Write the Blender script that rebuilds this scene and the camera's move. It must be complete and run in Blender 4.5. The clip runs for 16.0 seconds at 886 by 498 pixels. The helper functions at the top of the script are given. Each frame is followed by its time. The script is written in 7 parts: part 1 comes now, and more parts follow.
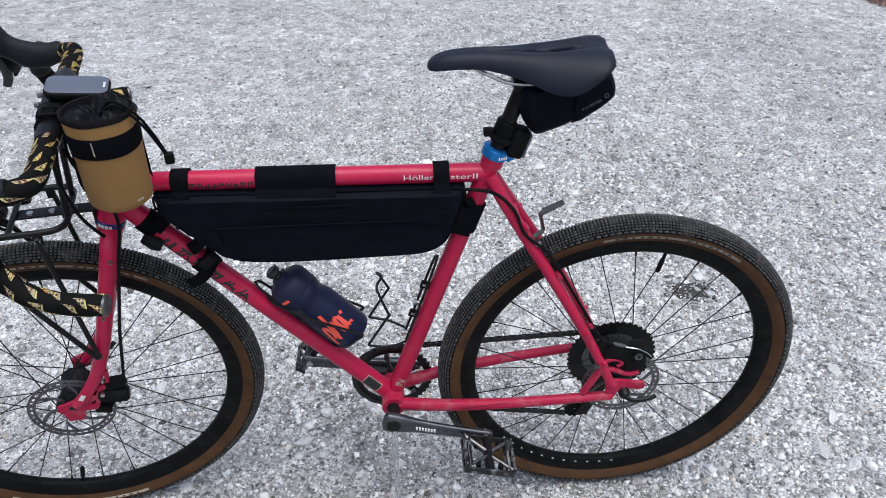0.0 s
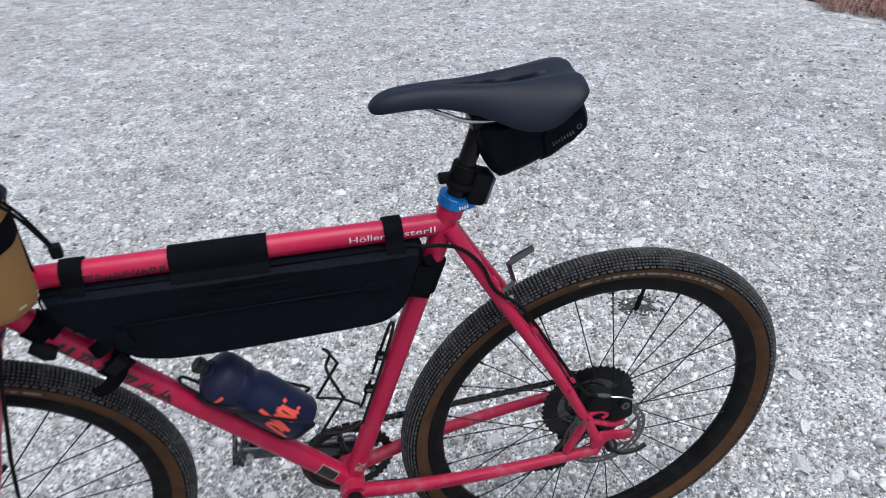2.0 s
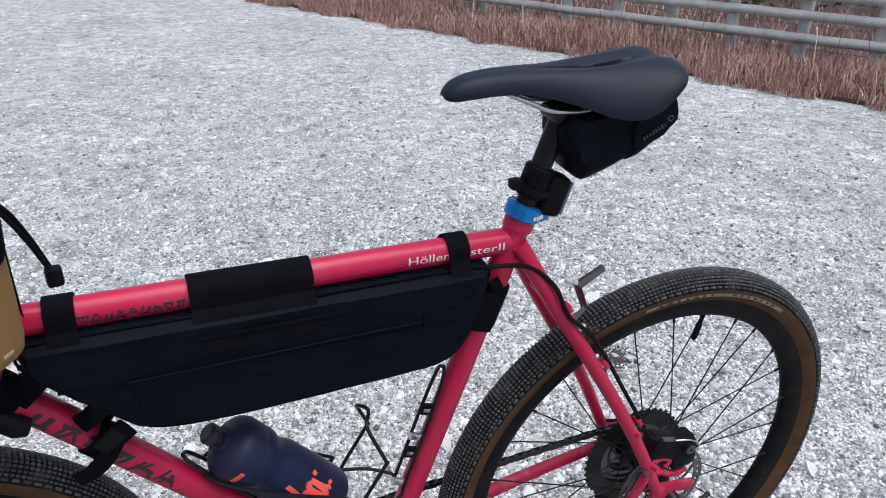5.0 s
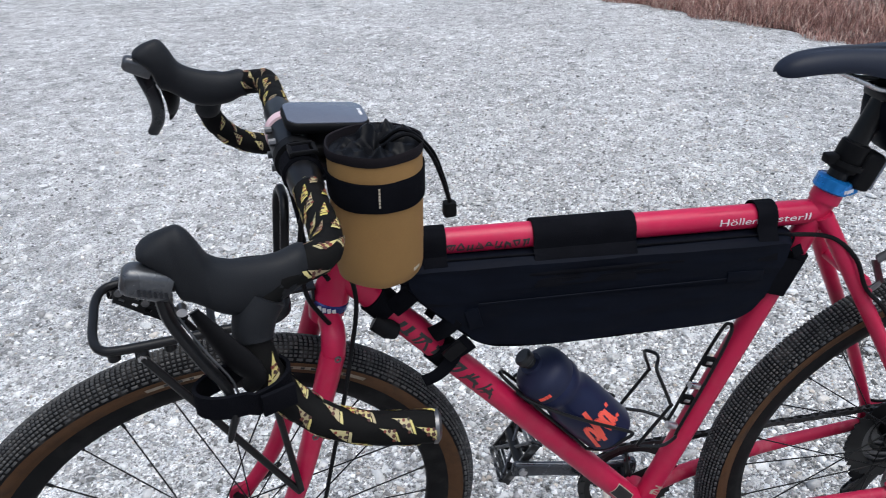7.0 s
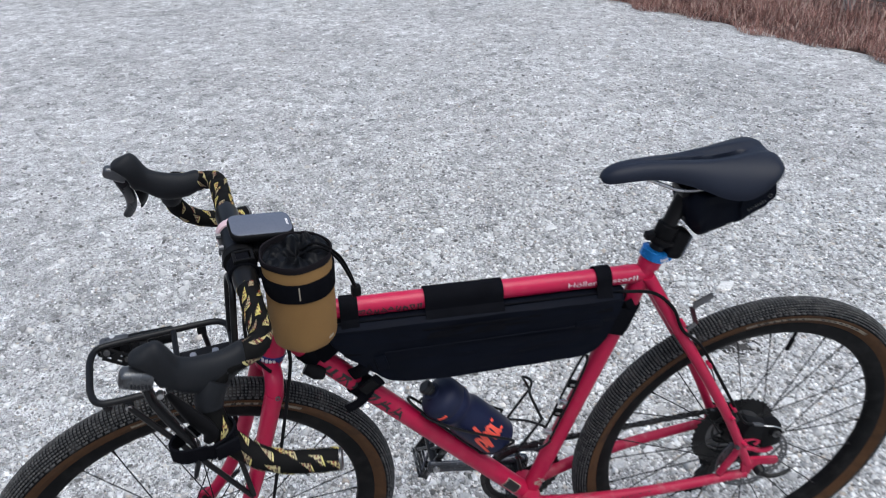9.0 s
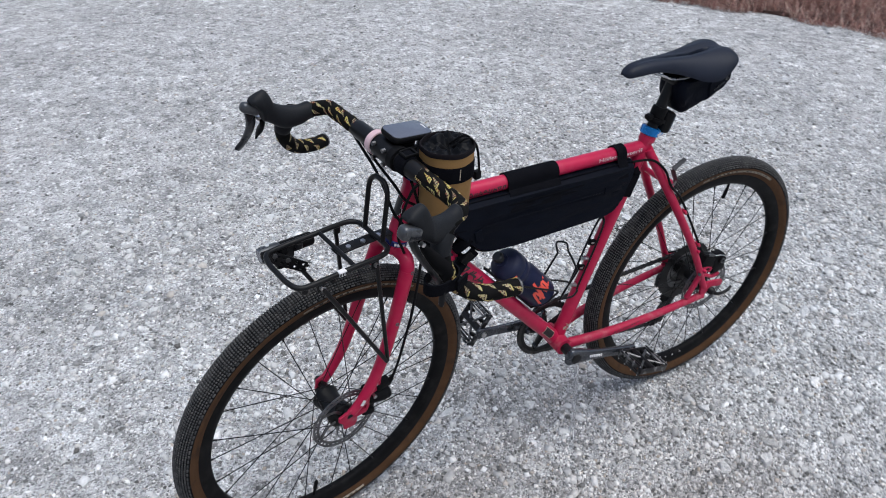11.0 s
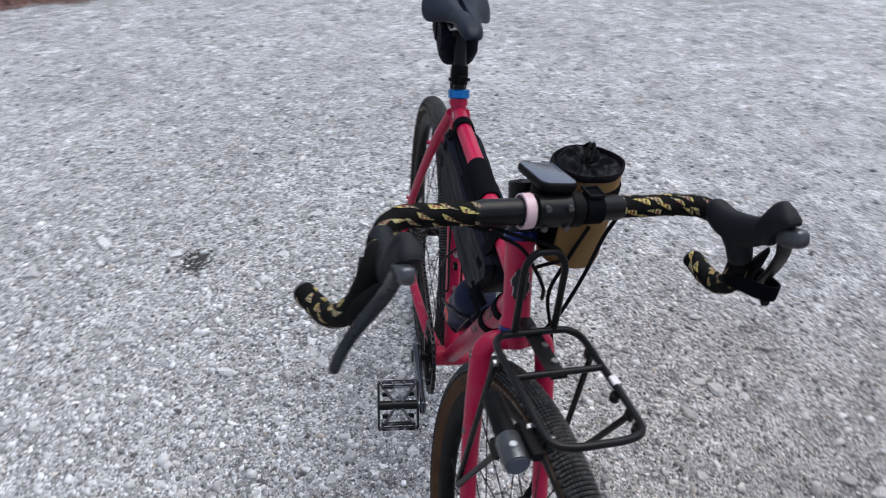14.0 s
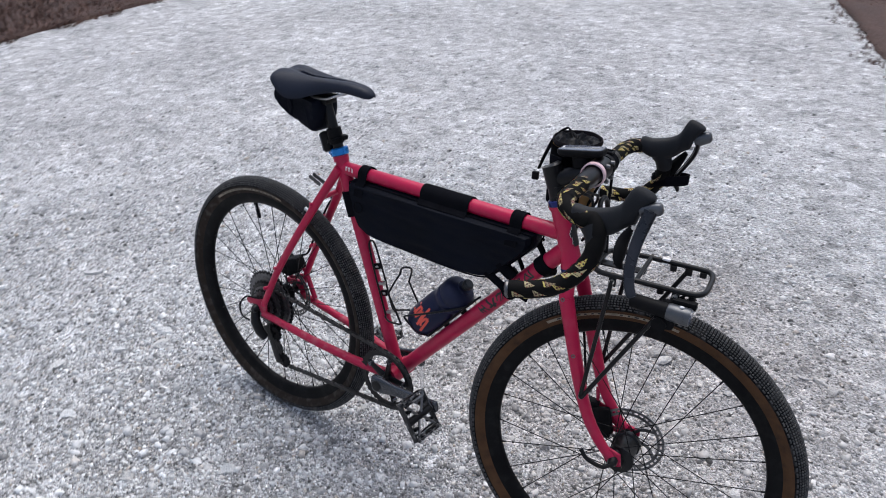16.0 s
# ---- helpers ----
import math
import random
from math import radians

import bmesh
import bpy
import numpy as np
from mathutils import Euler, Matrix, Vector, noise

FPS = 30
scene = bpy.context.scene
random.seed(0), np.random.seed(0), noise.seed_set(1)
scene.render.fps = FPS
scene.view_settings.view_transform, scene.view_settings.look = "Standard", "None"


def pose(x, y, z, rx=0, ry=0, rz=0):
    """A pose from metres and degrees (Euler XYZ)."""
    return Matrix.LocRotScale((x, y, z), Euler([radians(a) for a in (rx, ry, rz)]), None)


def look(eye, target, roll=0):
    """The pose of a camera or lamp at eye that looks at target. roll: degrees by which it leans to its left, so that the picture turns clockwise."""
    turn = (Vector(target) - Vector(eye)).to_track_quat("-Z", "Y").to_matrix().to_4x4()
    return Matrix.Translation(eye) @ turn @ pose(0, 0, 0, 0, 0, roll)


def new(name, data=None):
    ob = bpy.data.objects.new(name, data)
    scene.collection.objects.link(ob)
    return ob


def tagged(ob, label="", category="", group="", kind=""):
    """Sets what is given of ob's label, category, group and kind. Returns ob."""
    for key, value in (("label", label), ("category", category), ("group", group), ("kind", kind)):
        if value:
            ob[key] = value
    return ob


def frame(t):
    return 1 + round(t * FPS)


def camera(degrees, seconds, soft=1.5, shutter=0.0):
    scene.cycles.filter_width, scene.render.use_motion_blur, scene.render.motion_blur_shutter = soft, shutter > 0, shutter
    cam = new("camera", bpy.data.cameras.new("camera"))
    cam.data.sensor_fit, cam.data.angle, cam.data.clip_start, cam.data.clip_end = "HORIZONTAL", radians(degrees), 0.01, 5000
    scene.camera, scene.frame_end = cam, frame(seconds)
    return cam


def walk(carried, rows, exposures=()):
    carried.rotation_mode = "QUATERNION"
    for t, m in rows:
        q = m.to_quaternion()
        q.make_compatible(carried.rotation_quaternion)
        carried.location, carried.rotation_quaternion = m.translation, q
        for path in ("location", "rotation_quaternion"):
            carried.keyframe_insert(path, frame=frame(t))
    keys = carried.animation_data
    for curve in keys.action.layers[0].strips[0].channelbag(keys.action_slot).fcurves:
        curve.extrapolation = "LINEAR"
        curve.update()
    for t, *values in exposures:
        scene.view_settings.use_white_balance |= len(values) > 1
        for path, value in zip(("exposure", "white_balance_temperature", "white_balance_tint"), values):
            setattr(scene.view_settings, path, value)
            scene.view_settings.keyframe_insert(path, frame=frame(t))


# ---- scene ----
cam = camera(60.0, 16.0, soft=0.95, shutter=0.4)
PATH = [
    (0, (0.056, -1.152, 1.303), (0.173, 0.551, 0.261), 0.06),
    (0.5, (0.056, -1.152, 1.308), (0.195, 0.549, 0.264), -0.36),
    (1, (0.051, -1.151, 1.313), (0.222, 0.547, 0.271), -1.03),
    (1.5, (0.030, -1.107, 1.315), (0.278, 0.587, 0.281), -1.50),
    (2, (0.002, -0.951, 1.278), (0.369, 0.728, 0.254), -1.62),
    (2.5, (-0.070, -0.864, 1.250), (0.465, 0.782, 0.247), -0.88),
    (3, (-0.163, -0.835, 1.241), (0.495, 0.788, 0.276), -0.48),
    (3.2, (-0.170, -0.815, 1.226), (0.530, 0.802, 0.280), -0.30),
    (5.3, (-0.199, -0.778, 1.128), (0.493, 0.912, 0.313), 1.01),
    (5.5, (-0.222, -0.789, 1.131), (0.408, 0.921, 0.308), 0.28),
    (6, (-0.297, -0.818, 1.145), (0.190, 0.928, 0.300), -0.35),
    (6.5, (-0.357, -0.839, 1.154), (-0.002, 0.929, 0.288), -0.73),
    (7, (-0.376, -0.845, 1.155), (-0.120, 0.931, 0.272), -1.07),
    (7.5, (-0.380, -0.844, 1.156), (-0.170, 0.929, 0.255), -1.37),
    (8, (-0.372, -0.865, 1.231), (-0.151, 0.897, 0.311), -1.45),
    (8.5, (-0.328, -0.927, 1.343), (-0.057, 0.821, 0.408), -1.18),
    (9, (-0.316, -1.045, 1.400), (0.014, 0.683, 0.448), -0.96),
    (9.5, (-0.354, -1.205, 1.415), (0.043, 0.498, 0.444), -0.78),
    (9.7, (-0.428, -1.248, 1.418), (0.021, 0.440, 0.442), -0.32),
    (11.8, (-1.100, -1.061, 1.453), (0.008, 0.233, 0.404), -1.53),
    (12, (-1.117, -0.987, 1.442), (0.069, 0.235, 0.394), -1.85),
    (12.5, (-1.148, -0.741, 1.441), (0.243, 0.224, 0.377), -1.88),
    (13, (-1.241, -0.463, 1.432), (0.314, 0.177, 0.349), -1.54),
    (13.5, (-1.186, -0.183, 1.405), (0.465, 0.096, 0.311), -1.82),
    (14, (-1.214, 0.149, 1.382), (0.450, -0.056, 0.290), -0.28),
    (14.5, (-1.188, 0.423, 1.387), (0.385, -0.175, 0.307), -0.37),
    (15, (-1.117, 0.712, 1.407), (0.302, -0.246, 0.373), -0.09),
    (15.5, (-1.090, 0.935, 1.434), (0.150, -0.264, 0.421), -0.88),
    (16, (-0.972, 1.106, 1.458), (0.092, -0.283, 0.491), -1.27),
]
walk(cam, [(t, look(eye, target, roll)) for t, eye, target, roll in PATH],
     [(0.0, 0.26, 6550, 11), (2.0, 0.22, 6550, 11), (5.5, 0.34, 6550, 11), (7.0, 0.32, 6520, 10), (9.0, 0.20, 6520, 10), (12.0, 0.12, 6530, 11), (13.0, 0.10, 6500, 11), (13.5, 0.06, 6500, 12), (14.0, 0.14, 6530, 12), (15.0, 0.25, 6600, 13), (16.0, 0.26, 6600, 13)])

# ---- daylight: bright overcast sky ----
world = bpy.data.worlds.new("overcast_sky")
scene.world = world
world.use_nodes = True
wn, wl = world.node_tree.nodes, world.node_tree.links
wn.clear()
sky = wn.new("ShaderNodeTexSky")
sky.sky_type = "NISHITA"
sky.sun_disc = False
sky.sun_elevation, sky.sun_rotation = radians(73), radians(157)
sky.air_density, sky.dust_density, sky.ozone_density = 1.0, 4.0, 1.0
grey = wn.new("ShaderNodeHueSaturation")
grey.inputs["Saturation"].default_value = 0.92
back = wn.new("ShaderNodeBackground")
back.inputs["Strength"].default_value = 0.15
wout = wn.new("ShaderNodeOutputWorld")
wl.new(sky.outputs[0], grey.inputs["Color"])
wl.new(grey.outputs[0], back.inputs["Color"])
wl.new(back.outputs[0], wout.inputs["Surface"])

sun = new("sun", bpy.data.lights.new("sun", "SUN"))
sun.data.energy, sun.data.angle = 1.5, radians(60)
sun.data.color = (0.81, 0.94, 1.0)
sun.matrix_world = look((0.5, -1.2, 4.2), (0, 0, 0))


# ---- materials ----
def base_material(name):
    m = bpy.data.materials.new(name)
    m.use_nodes = True
    return m, m.node_tree.nodes, m.node_tree.links, m.node_tree.nodes["Principled BSDF"]


def surface(name, c1, c2, rough=0.5, metal=0.0, grain=400.0, blotch=12.0, bump=0.15, depth=0.0006,
            coat=0.0, rough_var=0.15, dirt=None, dirt_amount=0.0, spec=0.5, voronoi=False, stretch=(1, 1, 1)):
    """Two-scale procedural surface: fine grain with bump, large blotches, optional dust."""
    m, n, l, b = base_material(name)
    co = n.new("ShaderNodeTexCoord")
    mp = n.new("ShaderNodeMapping")
    mp.inputs["Scale"].default_value = stretch
    l.new(co.outputs["Object"], mp.inputs["Vector"])
    big = n.new("ShaderNodeTexNoise")
    big.inputs["Scale"].default_value, big.inputs["Detail"].default_value = blotch, 5
    l.new(mp.outputs[0], big.inputs["Vector"])
    if voronoi:
        fine = n.new("ShaderNodeTexVoronoi")
        fine.inputs["Scale"].default_value = grain
    else:
        fine = n.new("ShaderNodeTexNoise")
        fine.inputs["Scale"].default_value, fine.inputs["Detail"].default_value = grain, 3
    l.new(mp.outputs[0], fine.inputs["Vector"])
    mix = n.new("ShaderNodeMix")
    mix.data_type = "RGBA"
    mix.inputs["A"].default_value, mix.inputs["B"].default_value = (*c1, 1), (*c2, 1)
    ramp = n.new("ShaderNodeMapRange")
    ramp.inputs["From Min"].default_value, ramp.inputs["From Max"].default_value = 0.3, 0.7
    add = n.new("ShaderNodeMath")
    add.operation = "MULTIPLY_ADD"
    add.inputs[1].default_value = 0.35
    l.new(fine.outputs[0], add.inputs[0])
    half = n.new("ShaderNodeMath")
    half.operation = "MULTIPLY"
    half.inputs[1].default_value = 0.65
    l.new(big.outputs[0], half.inputs[0])
    l.new(half.outputs[0], add.inputs[2])
    l.new(add.outputs[0], ramp.inputs["Value"])
    l.new(ramp.outputs[0], mix.inputs["Factor"])
    colour = mix.outputs["Result"]
    if dirt:
        dn = n.new("ShaderNodeTexNoise")
        dn.inputs["Scale"].default_value, dn.inputs["Detail"].default_value = 45, 6
        l.new(co.outputs["Object"], dn.inputs["Vector"])
        dr = n.new("ShaderNodeMapRange")
        dr.inputs["From Min"].default_value, dr.inputs["From Max"].default_value = 0.5, 0.75
        dr.inputs["To Max"].default_value = dirt_amount
        l.new(dn.outputs[0], dr.inputs["Value"])
        dm = n.new("ShaderNodeMix")
        dm.data_type = "RGBA"
        dm.inputs["B"].default_value = (*dirt, 1)
        l.new(colour, dm.inputs["A"])
        l.new(dr.outputs[0], dm.inputs["Factor"])
        colour = dm.outputs["Result"]
    l.new(colour, b.inputs["Base Color"])
    rr = n.new("ShaderNodeMapRange")
    rr.inputs["To Min"].default_value = max(0.05, rough - rough_var)
    rr.inputs["To Max"].default_value = min(1.0, rough + rough_var)
    l.new(big.outputs[0], rr.inputs["Value"])
    l.new(rr.outputs[0], b.inputs["Roughness"])
    b.inputs["Metallic"].default_value = metal
    b.inputs["Coat Weight"].default_value = coat
    b.inputs["Coat Roughness"].default_value = 0.15
    b.inputs["Specular IOR Level"].default_value = spec
    if bump:
        bp = n.new("ShaderNodeBump")
        bp.inputs["Strength"].default_value, bp.inputs["Distance"].default_value = bump, depth
        l.new(fine.outputs[0], bp.inputs["Height"])
        l.new(bp.outputs[0], b.inputs["Normal"])
    return m


DUST = (0.42, 0.39, 0.36)
RED = surface("red_paint", (0.43, 0.009, 0.052), (0.50, 0.012, 0.063), 0.34, grain=900, blotch=9, bump=0.03, coat=0.12, dirt=DUST, dirt_amount=0.04, spec=0.26)
RED_DUSTY = surface("dusty_red_paint", (0.38, 0.012, 0.050), (0.45, 0.018, 0.062), 0.45, grain=900, blotch=14, bump=0.05, coat=0.06, dirt=DUST, dirt_amount=0.22, spec=0.2)
RUBBER = surface("tread_rubber", (0.006, 0.006, 0.0065), (0.014, 0.014, 0.0145), 0.75, grain=500, blotch=30, bump=0.3, dirt=DUST, dirt_amount=0.12, spec=0.05)
SIDEWALL = surface("brown_sidewall", (0.062, 0.031, 0.016), (0.102, 0.054, 0.028), 0.7, grain=700, blotch=25, bump=0.2, dirt=(0.03, 0.022, 0.018), dirt_amount=0.6, spec=0.08)
DARK_WALL = surface("darker_sidewall", (0.022, 0.017, 0.014), (0.038, 0.029, 0.023), 0.75, grain=700, blotch=25, bump=0.2, dirt=DUST, dirt_amount=0.12, spec=0.08)
RIM = surface("satin_black_rim", (0.005, 0.005, 0.0055), (0.011, 0.011, 0.0115), 0.42, grain=600, blotch=20, bump=0.05, dirt=DUST, dirt_amount=0.02, spec=0.05)
BLACK = surface("black_alloy", (0.005, 0.005, 0.0055), (0.01, 0.01, 0.011), 0.34, grain=800, blotch=25, bump=0.05, spec=0.22)
PLASTIC = surface("black_plastic", (0.005, 0.005, 0.0055), (0.011, 0.011, 0.012), 0.5, grain=900, blotch=30, bump=0.12, spec=0.06)
HOOD = surface("hood_rubber", (0.0095, 0.0105, 0.0125), (0.017, 0.0185, 0.0215), 0.55, grain=1400, blotch=30, bump=0.2, voronoi=True, spec=0.16)
TAPE = surface("black_bar_tape", (0.005, 0.005, 0.005), (0.01, 0.0098, 0.0095), 0.7, grain=900, blotch=40, bump=0.3, spec=0.05)
FABRIC = surface("black_pack_fabric", (0.0018, 0.0027, 0.0058), (0.0042, 0.0060, 0.0118), 0.55, grain=1500, blotch=14, bump=0.25, voronoi=True, spec=0.065)
WEB = surface("black_webbing", (0.0030, 0.0032, 0.0046), (0.0070, 0.0074, 0.0098), 0.8, grain=1100, blotch=30, bump=0.5, voronoi=True, spec=0.03)
LEATHER = surface("saddle_cover", (0.0082, 0.0108, 0.0190), (0.0140, 0.0182, 0.0310), 0.46, grain=1600, blotch=15, bump=0.12, voronoi=True, spec=0.19)
CANVAS = surface("ochre_canvas", (0.245, 0.130, 0.038), (0.31, 0.170, 0.054), 0.8, grain=1300, blotch=14, bump=0.35, voronoi=True)
BINDING = surface("dark_rim_binding", (0.0075, 0.0062, 0.0078), (0.0140, 0.0118, 0.0138), 0.7, grain=1100, blotch=40, bump=0.4, voronoi=True, spec=0.08)
SATIN = surface("black_shell_fabric", (0.0028, 0.0030, 0.0038), (0.0062, 0.0066, 0.0080), 0.42, grain=900, blotch=60, bump=0.25, spec=0.11)
LINING = surface("black_lining", (0.003, 0.003, 0.0035), (0.008, 0.008, 0.009), 0.4, grain=700, blotch=40, bump=0.3, spec=0.04)
STEEL = surface("brushed_steel", (0.45, 0.45, 0.46), (0.60, 0.60, 0.61), 0.3, metal=1.0, grain=700, blotch=40, bump=0.05)
DARK_STEEL = surface("dark_steel", (0.10, 0.10, 0.105), (0.20, 0.20, 0.205), 0.38, metal=0.9, grain=700, blotch=60, bump=0.1, dirt=(0.03, 0.028, 0.025), dirt_amount=0.4)
CRANK = surface("grey_crank_alloy", (0.055, 0.059, 0.068), (0.095, 0.102, 0.115), 0.24, metal=0.7, grain=900, blotch=20, bump=0.04, dirt=DUST, dirt_amount=0.12)
BLADE = surface("sheen_grey_lever_alloy", (0.022, 0.0235, 0.028), (0.036, 0.038, 0.044), 0.28, metal=0.5, grain=900, blotch=30, bump=0.03, spec=0.25)
PEDAL = surface("worn_black_alloy", (0.008, 0.008, 0.009), (0.03, 0.03, 0.031), 0.35, grain=300, blotch=60, bump=0.1, dirt=(0.45, 0.45, 0.46), dirt_amount=0.75, metal=0.4)
GREY = surface("grey_lever_cap", (0.065, 0.068, 0.074), (0.115, 0.12, 0.128), 0.3, metal=0.6, grain=800, blotch=40, bump=0.05)
BLUE = surface("blue_anodised", (0.01, 0.17, 0.50), (0.015, 0.23, 0.62), 0.28, metal=0.55, grain=900, blotch=40, bump=0.04)
NAVY_RING = surface("navy_anodised", (0.01, 0.018, 0.11), (0.018, 0.03, 0.17), 0.3, metal=0.5, grain=900, blotch=40, bump=0.04)
PINK = surface("pale_pink_ring", (0.62, 0.42, 0.45), (0.72, 0.52, 0.54), 0.35, grain=700, blotch=60, bump=0.05)
NAVY = surface("navy_bottle_plastic", (0.007, 0.010, 0.034), (0.012, 0.017, 0.050), 0.4, grain=700, blotch=12, bump=0.05, spec=0.2)
NAVY_CAP = surface("navy_cap_plastic", (0.010, 0.013, 0.034), (0.018, 0.022, 0.050), 0.5, grain=700, blotch=30, bump=0.1, spec=0.2)
CORAL = surface("coral_print", (0.80, 0.08, 0.05), (0.88, 0.11, 0.075), 0.45, grain=600, blotch=40, bump=0.03)
WHITE = surface("white_print", (0.70, 0.68, 0.68), (0.80, 0.78, 0.78), 0.5, grain=600, blotch=60, bump=0.03)
CREAM = surface("cream_print", (0.36, 0.30, 0.22), (0.50, 0.43, 0.34), 0.6, grain=600, blotch=60, bump=0.05)
PANEL = surface("worn_panel_print", (0.16, 0.125, 0.085), (0.34, 0.29, 0.22), 0.65, grain=600, blotch=60, bump=0.05, dirt=(0.06, 0.045, 0.03), dirt_amount=0.8)
INK = surface("black_print", (0.010, 0.010, 0.011), (0.02, 0.02, 0.02), 0.5, grain=600, blotch=60, bump=0.02)
SCREEN = surface("grey_screen", (0.088, 0.098, 0.128), (0.112, 0.124, 0.158), 0.16, grain=300, blotch=6, bump=0.0, rough_var=0.03, spec=0.9)
SPOKE = surface("black_spoke", (0.006, 0.006, 0.0065), (0.014, 0.014, 0.015), 0.35, grain=500, blotch=40, bump=0.0, spec=0.15)
WOOD = surface("weathered_wood", (0.32, 0.31, 0.29), (0.58, 0.57, 0.545), 0.85, grain=60, blotch=6, bump=0.7, depth=0.004, stretch=(1, 1, 1))
LENS = surface("lamp_lens", (0.45, 0.46, 0.48), (0.55, 0.56, 0.58), 0.15, grain=300, blotch=60, bump=0.2)


def painted_shade(n, l, colour):
    """Darker, browner gravel on the bike's left: soft shade painted into the colour."""
    geo = n.new("ShaderNodeNewGeometry")
    nz = n.new("ShaderNodeTexNoise")
    nz.inputs["Scale"].default_value, nz.inputs["Detail"].default_value = 2.2, 5
    l.new(geo.outputs["Position"], nz.inputs["Vector"])
    mp = n.new("ShaderNodeMapping")
    mp.inputs["Location"].default_value = (0.16, 0.68, 0)
    mp.inputs["Scale"].default_value = (0.80, 0.86, 0)
    l.new(geo.outputs["Position"], mp.inputs["Vector"])
    ln = n.new("ShaderNodeVectorMath")
    ln.operation = "LENGTH"
    l.new(mp.outputs[0], ln.inputs[0])
    add = n.new("ShaderNodeMath")
    add.operation = "MULTIPLY_ADD"
    add.inputs[1].default_value = 0.9
    l.new(nz.outputs[0], add.inputs[0])
    l.new(ln.outputs["Value"], add.inputs[2])
    mr = n.new("ShaderNodeMapRange")
    mr.interpolation_type = "SMOOTHSTEP"
    mr.inputs["From Min"].default_value, mr.inputs["From Max"].default_value = 0.70, 1.48
    mr.inputs["To Min"].default_value, mr.inputs["To Max"].default_value = 1.0, 0.0
    l.new(add.outputs[0], mr.inputs["Value"])
    mx = n.new("ShaderNodeMix")
    mx.data_type, mx.blend_type = "RGBA", "MULTIPLY"
    # shade tint multiplied into the stone colours
    mx.inputs["B"].default_value = (0.79, 0.755, 0.73, 1)
    l.new(mr.outputs[0], mx.inputs["Factor"])
    l.new(colour, mx.inputs["A"])
    return mx.outputs["Result"]


def island_material(name, ramp, rough=0.7, bump=0.3, grain=300, depth=0.002, ground=False):
    """Colour drawn from a ramp per loose piece, with fine grain."""
    m, n, l, b = base_material(name)
    geo = n.new("ShaderNodeNewGeometry")
    cr = n.new("ShaderNodeValToRGB")
    cr.color_ramp.interpolation = "LINEAR"
    e = cr.color_ramp.elements
    while len(e) < len(ramp):
        e.new(0.5)
    for k, (pos, col) in enumerate(ramp):
        e[k].position, e[k].color = pos, (*col, 1)
    l.new(geo.outputs["Random Per Island"], cr.inputs["Fac"])
    co = n.new("ShaderNodeTexCoord")
    nz = n.new("ShaderNodeTexNoise")
    nz.inputs["Scale"].default_value, nz.inputs["Detail"].default_value = grain, 4
    l.new(co.outputs["Object"], nz.inputs["Vector"])
    mr = n.new("ShaderNodeMapRange")
    mr.inputs["To Min"].default_value, mr.inputs["To Max"].default_value = 0.75, 1.2
    l.new(nz.outputs[0], mr.inputs["Value"])
    mul = n.new("ShaderNodeMix")
    mul.data_type, mul.blend_type = "RGBA", "MULTIPLY"
    mul.inputs["Factor"].default_value = 1.0
    l.new(cr.outputs[0], mul.inputs["A"])
    l.new(mr.outputs[0], mul.inputs["B"])
    l.new(painted_shade(n, l, mul.outputs["Result"]) if ground else mul.outputs["Result"], b.inputs["Base Color"])
    b.inputs["Roughness"].default_value = rough
    bp = n.new("ShaderNodeBump")
    bp.inputs["Strength"].default_value, bp.inputs["Distance"].default_value = bump, depth
    l.new(nz.outputs[0], bp.inputs["Height"])
    l.new(bp.outputs[0], b.inputs["Normal"])
    return m


STONE_RAMP = [(0.0, (0.10, 0.098, 0.095)), (0.18, (0.25, 0.247, 0.243)), (0.45, (0.40, 0.398, 0.395)), (0.66, (0.64, 0.64, 0.64)), (0.86, (1.0, 1.0, 1.0)), (1.0, (0.42, 0.36, 0.30))]
PALE_RAMP = [(0.0, (0.36, 0.357, 0.352)), (0.30, (0.54, 0.537, 0.532)), (0.70, (0.66, 0.66, 0.655)), (0.95, (0.84, 0.84, 0.835)), (1.0, (0.44, 0.38, 0.32))]
STONES = island_material("crushed_limestone", STONE_RAMP, 0.8, 0.4, 260, ground=True)
PALE_STONES = island_material("pale_limestone_lumps", PALE_RAMP, 0.8, 0.5, 160, ground=True)
STRAW = island_material("dry_red_brown_grass", [(0.0, (0.12, 0.057, 0.047)), (0.32, (0.28, 0.135, 0.112)), (0.72, (0.43, 0.240, 0.200)), (1.0, (0.68, 0.55, 0.46))], 0.8, 0.1, 40)
BRACKEN = island_material("dark_brown_bracken", [(0.0, (0.034, 0.016, 0.012)), (0.5, (0.080, 0.037, 0.027)), (0.9, (0.13, 0.066, 0.047)), (1.0, (0.24, 0.155, 0.11))], 0.85, 0.1, 40)
LEAF = island_material("dark_green_leaves", [(0.0, (0.016, 0.028, 0.010)), (0.6, (0.04, 0.065, 0.02)), (1.0, (0.10, 0.10, 0.04))], 0.7, 0.1, 40)
PIZZA = island_material("yellow_slice_print", [(0.0, (0.58, 0.47, 0.10)), (0.45, (0.55, 0.47, 0.19)), (0.75, (0.42, 0.36, 0.20)), (1.0, (0.28, 0.21, 0.12))], 0.6, 0.1, 900, 0.0003)
TOPPING = island_material("dark_topping_print", [(0.0, (0.24, 0.03, 0.015)), (0.4, (0.08, 0.02, 0.012)), (1.0, (0.02, 0.015, 0.012))], 0.6, 0.05, 900, 0.0002)


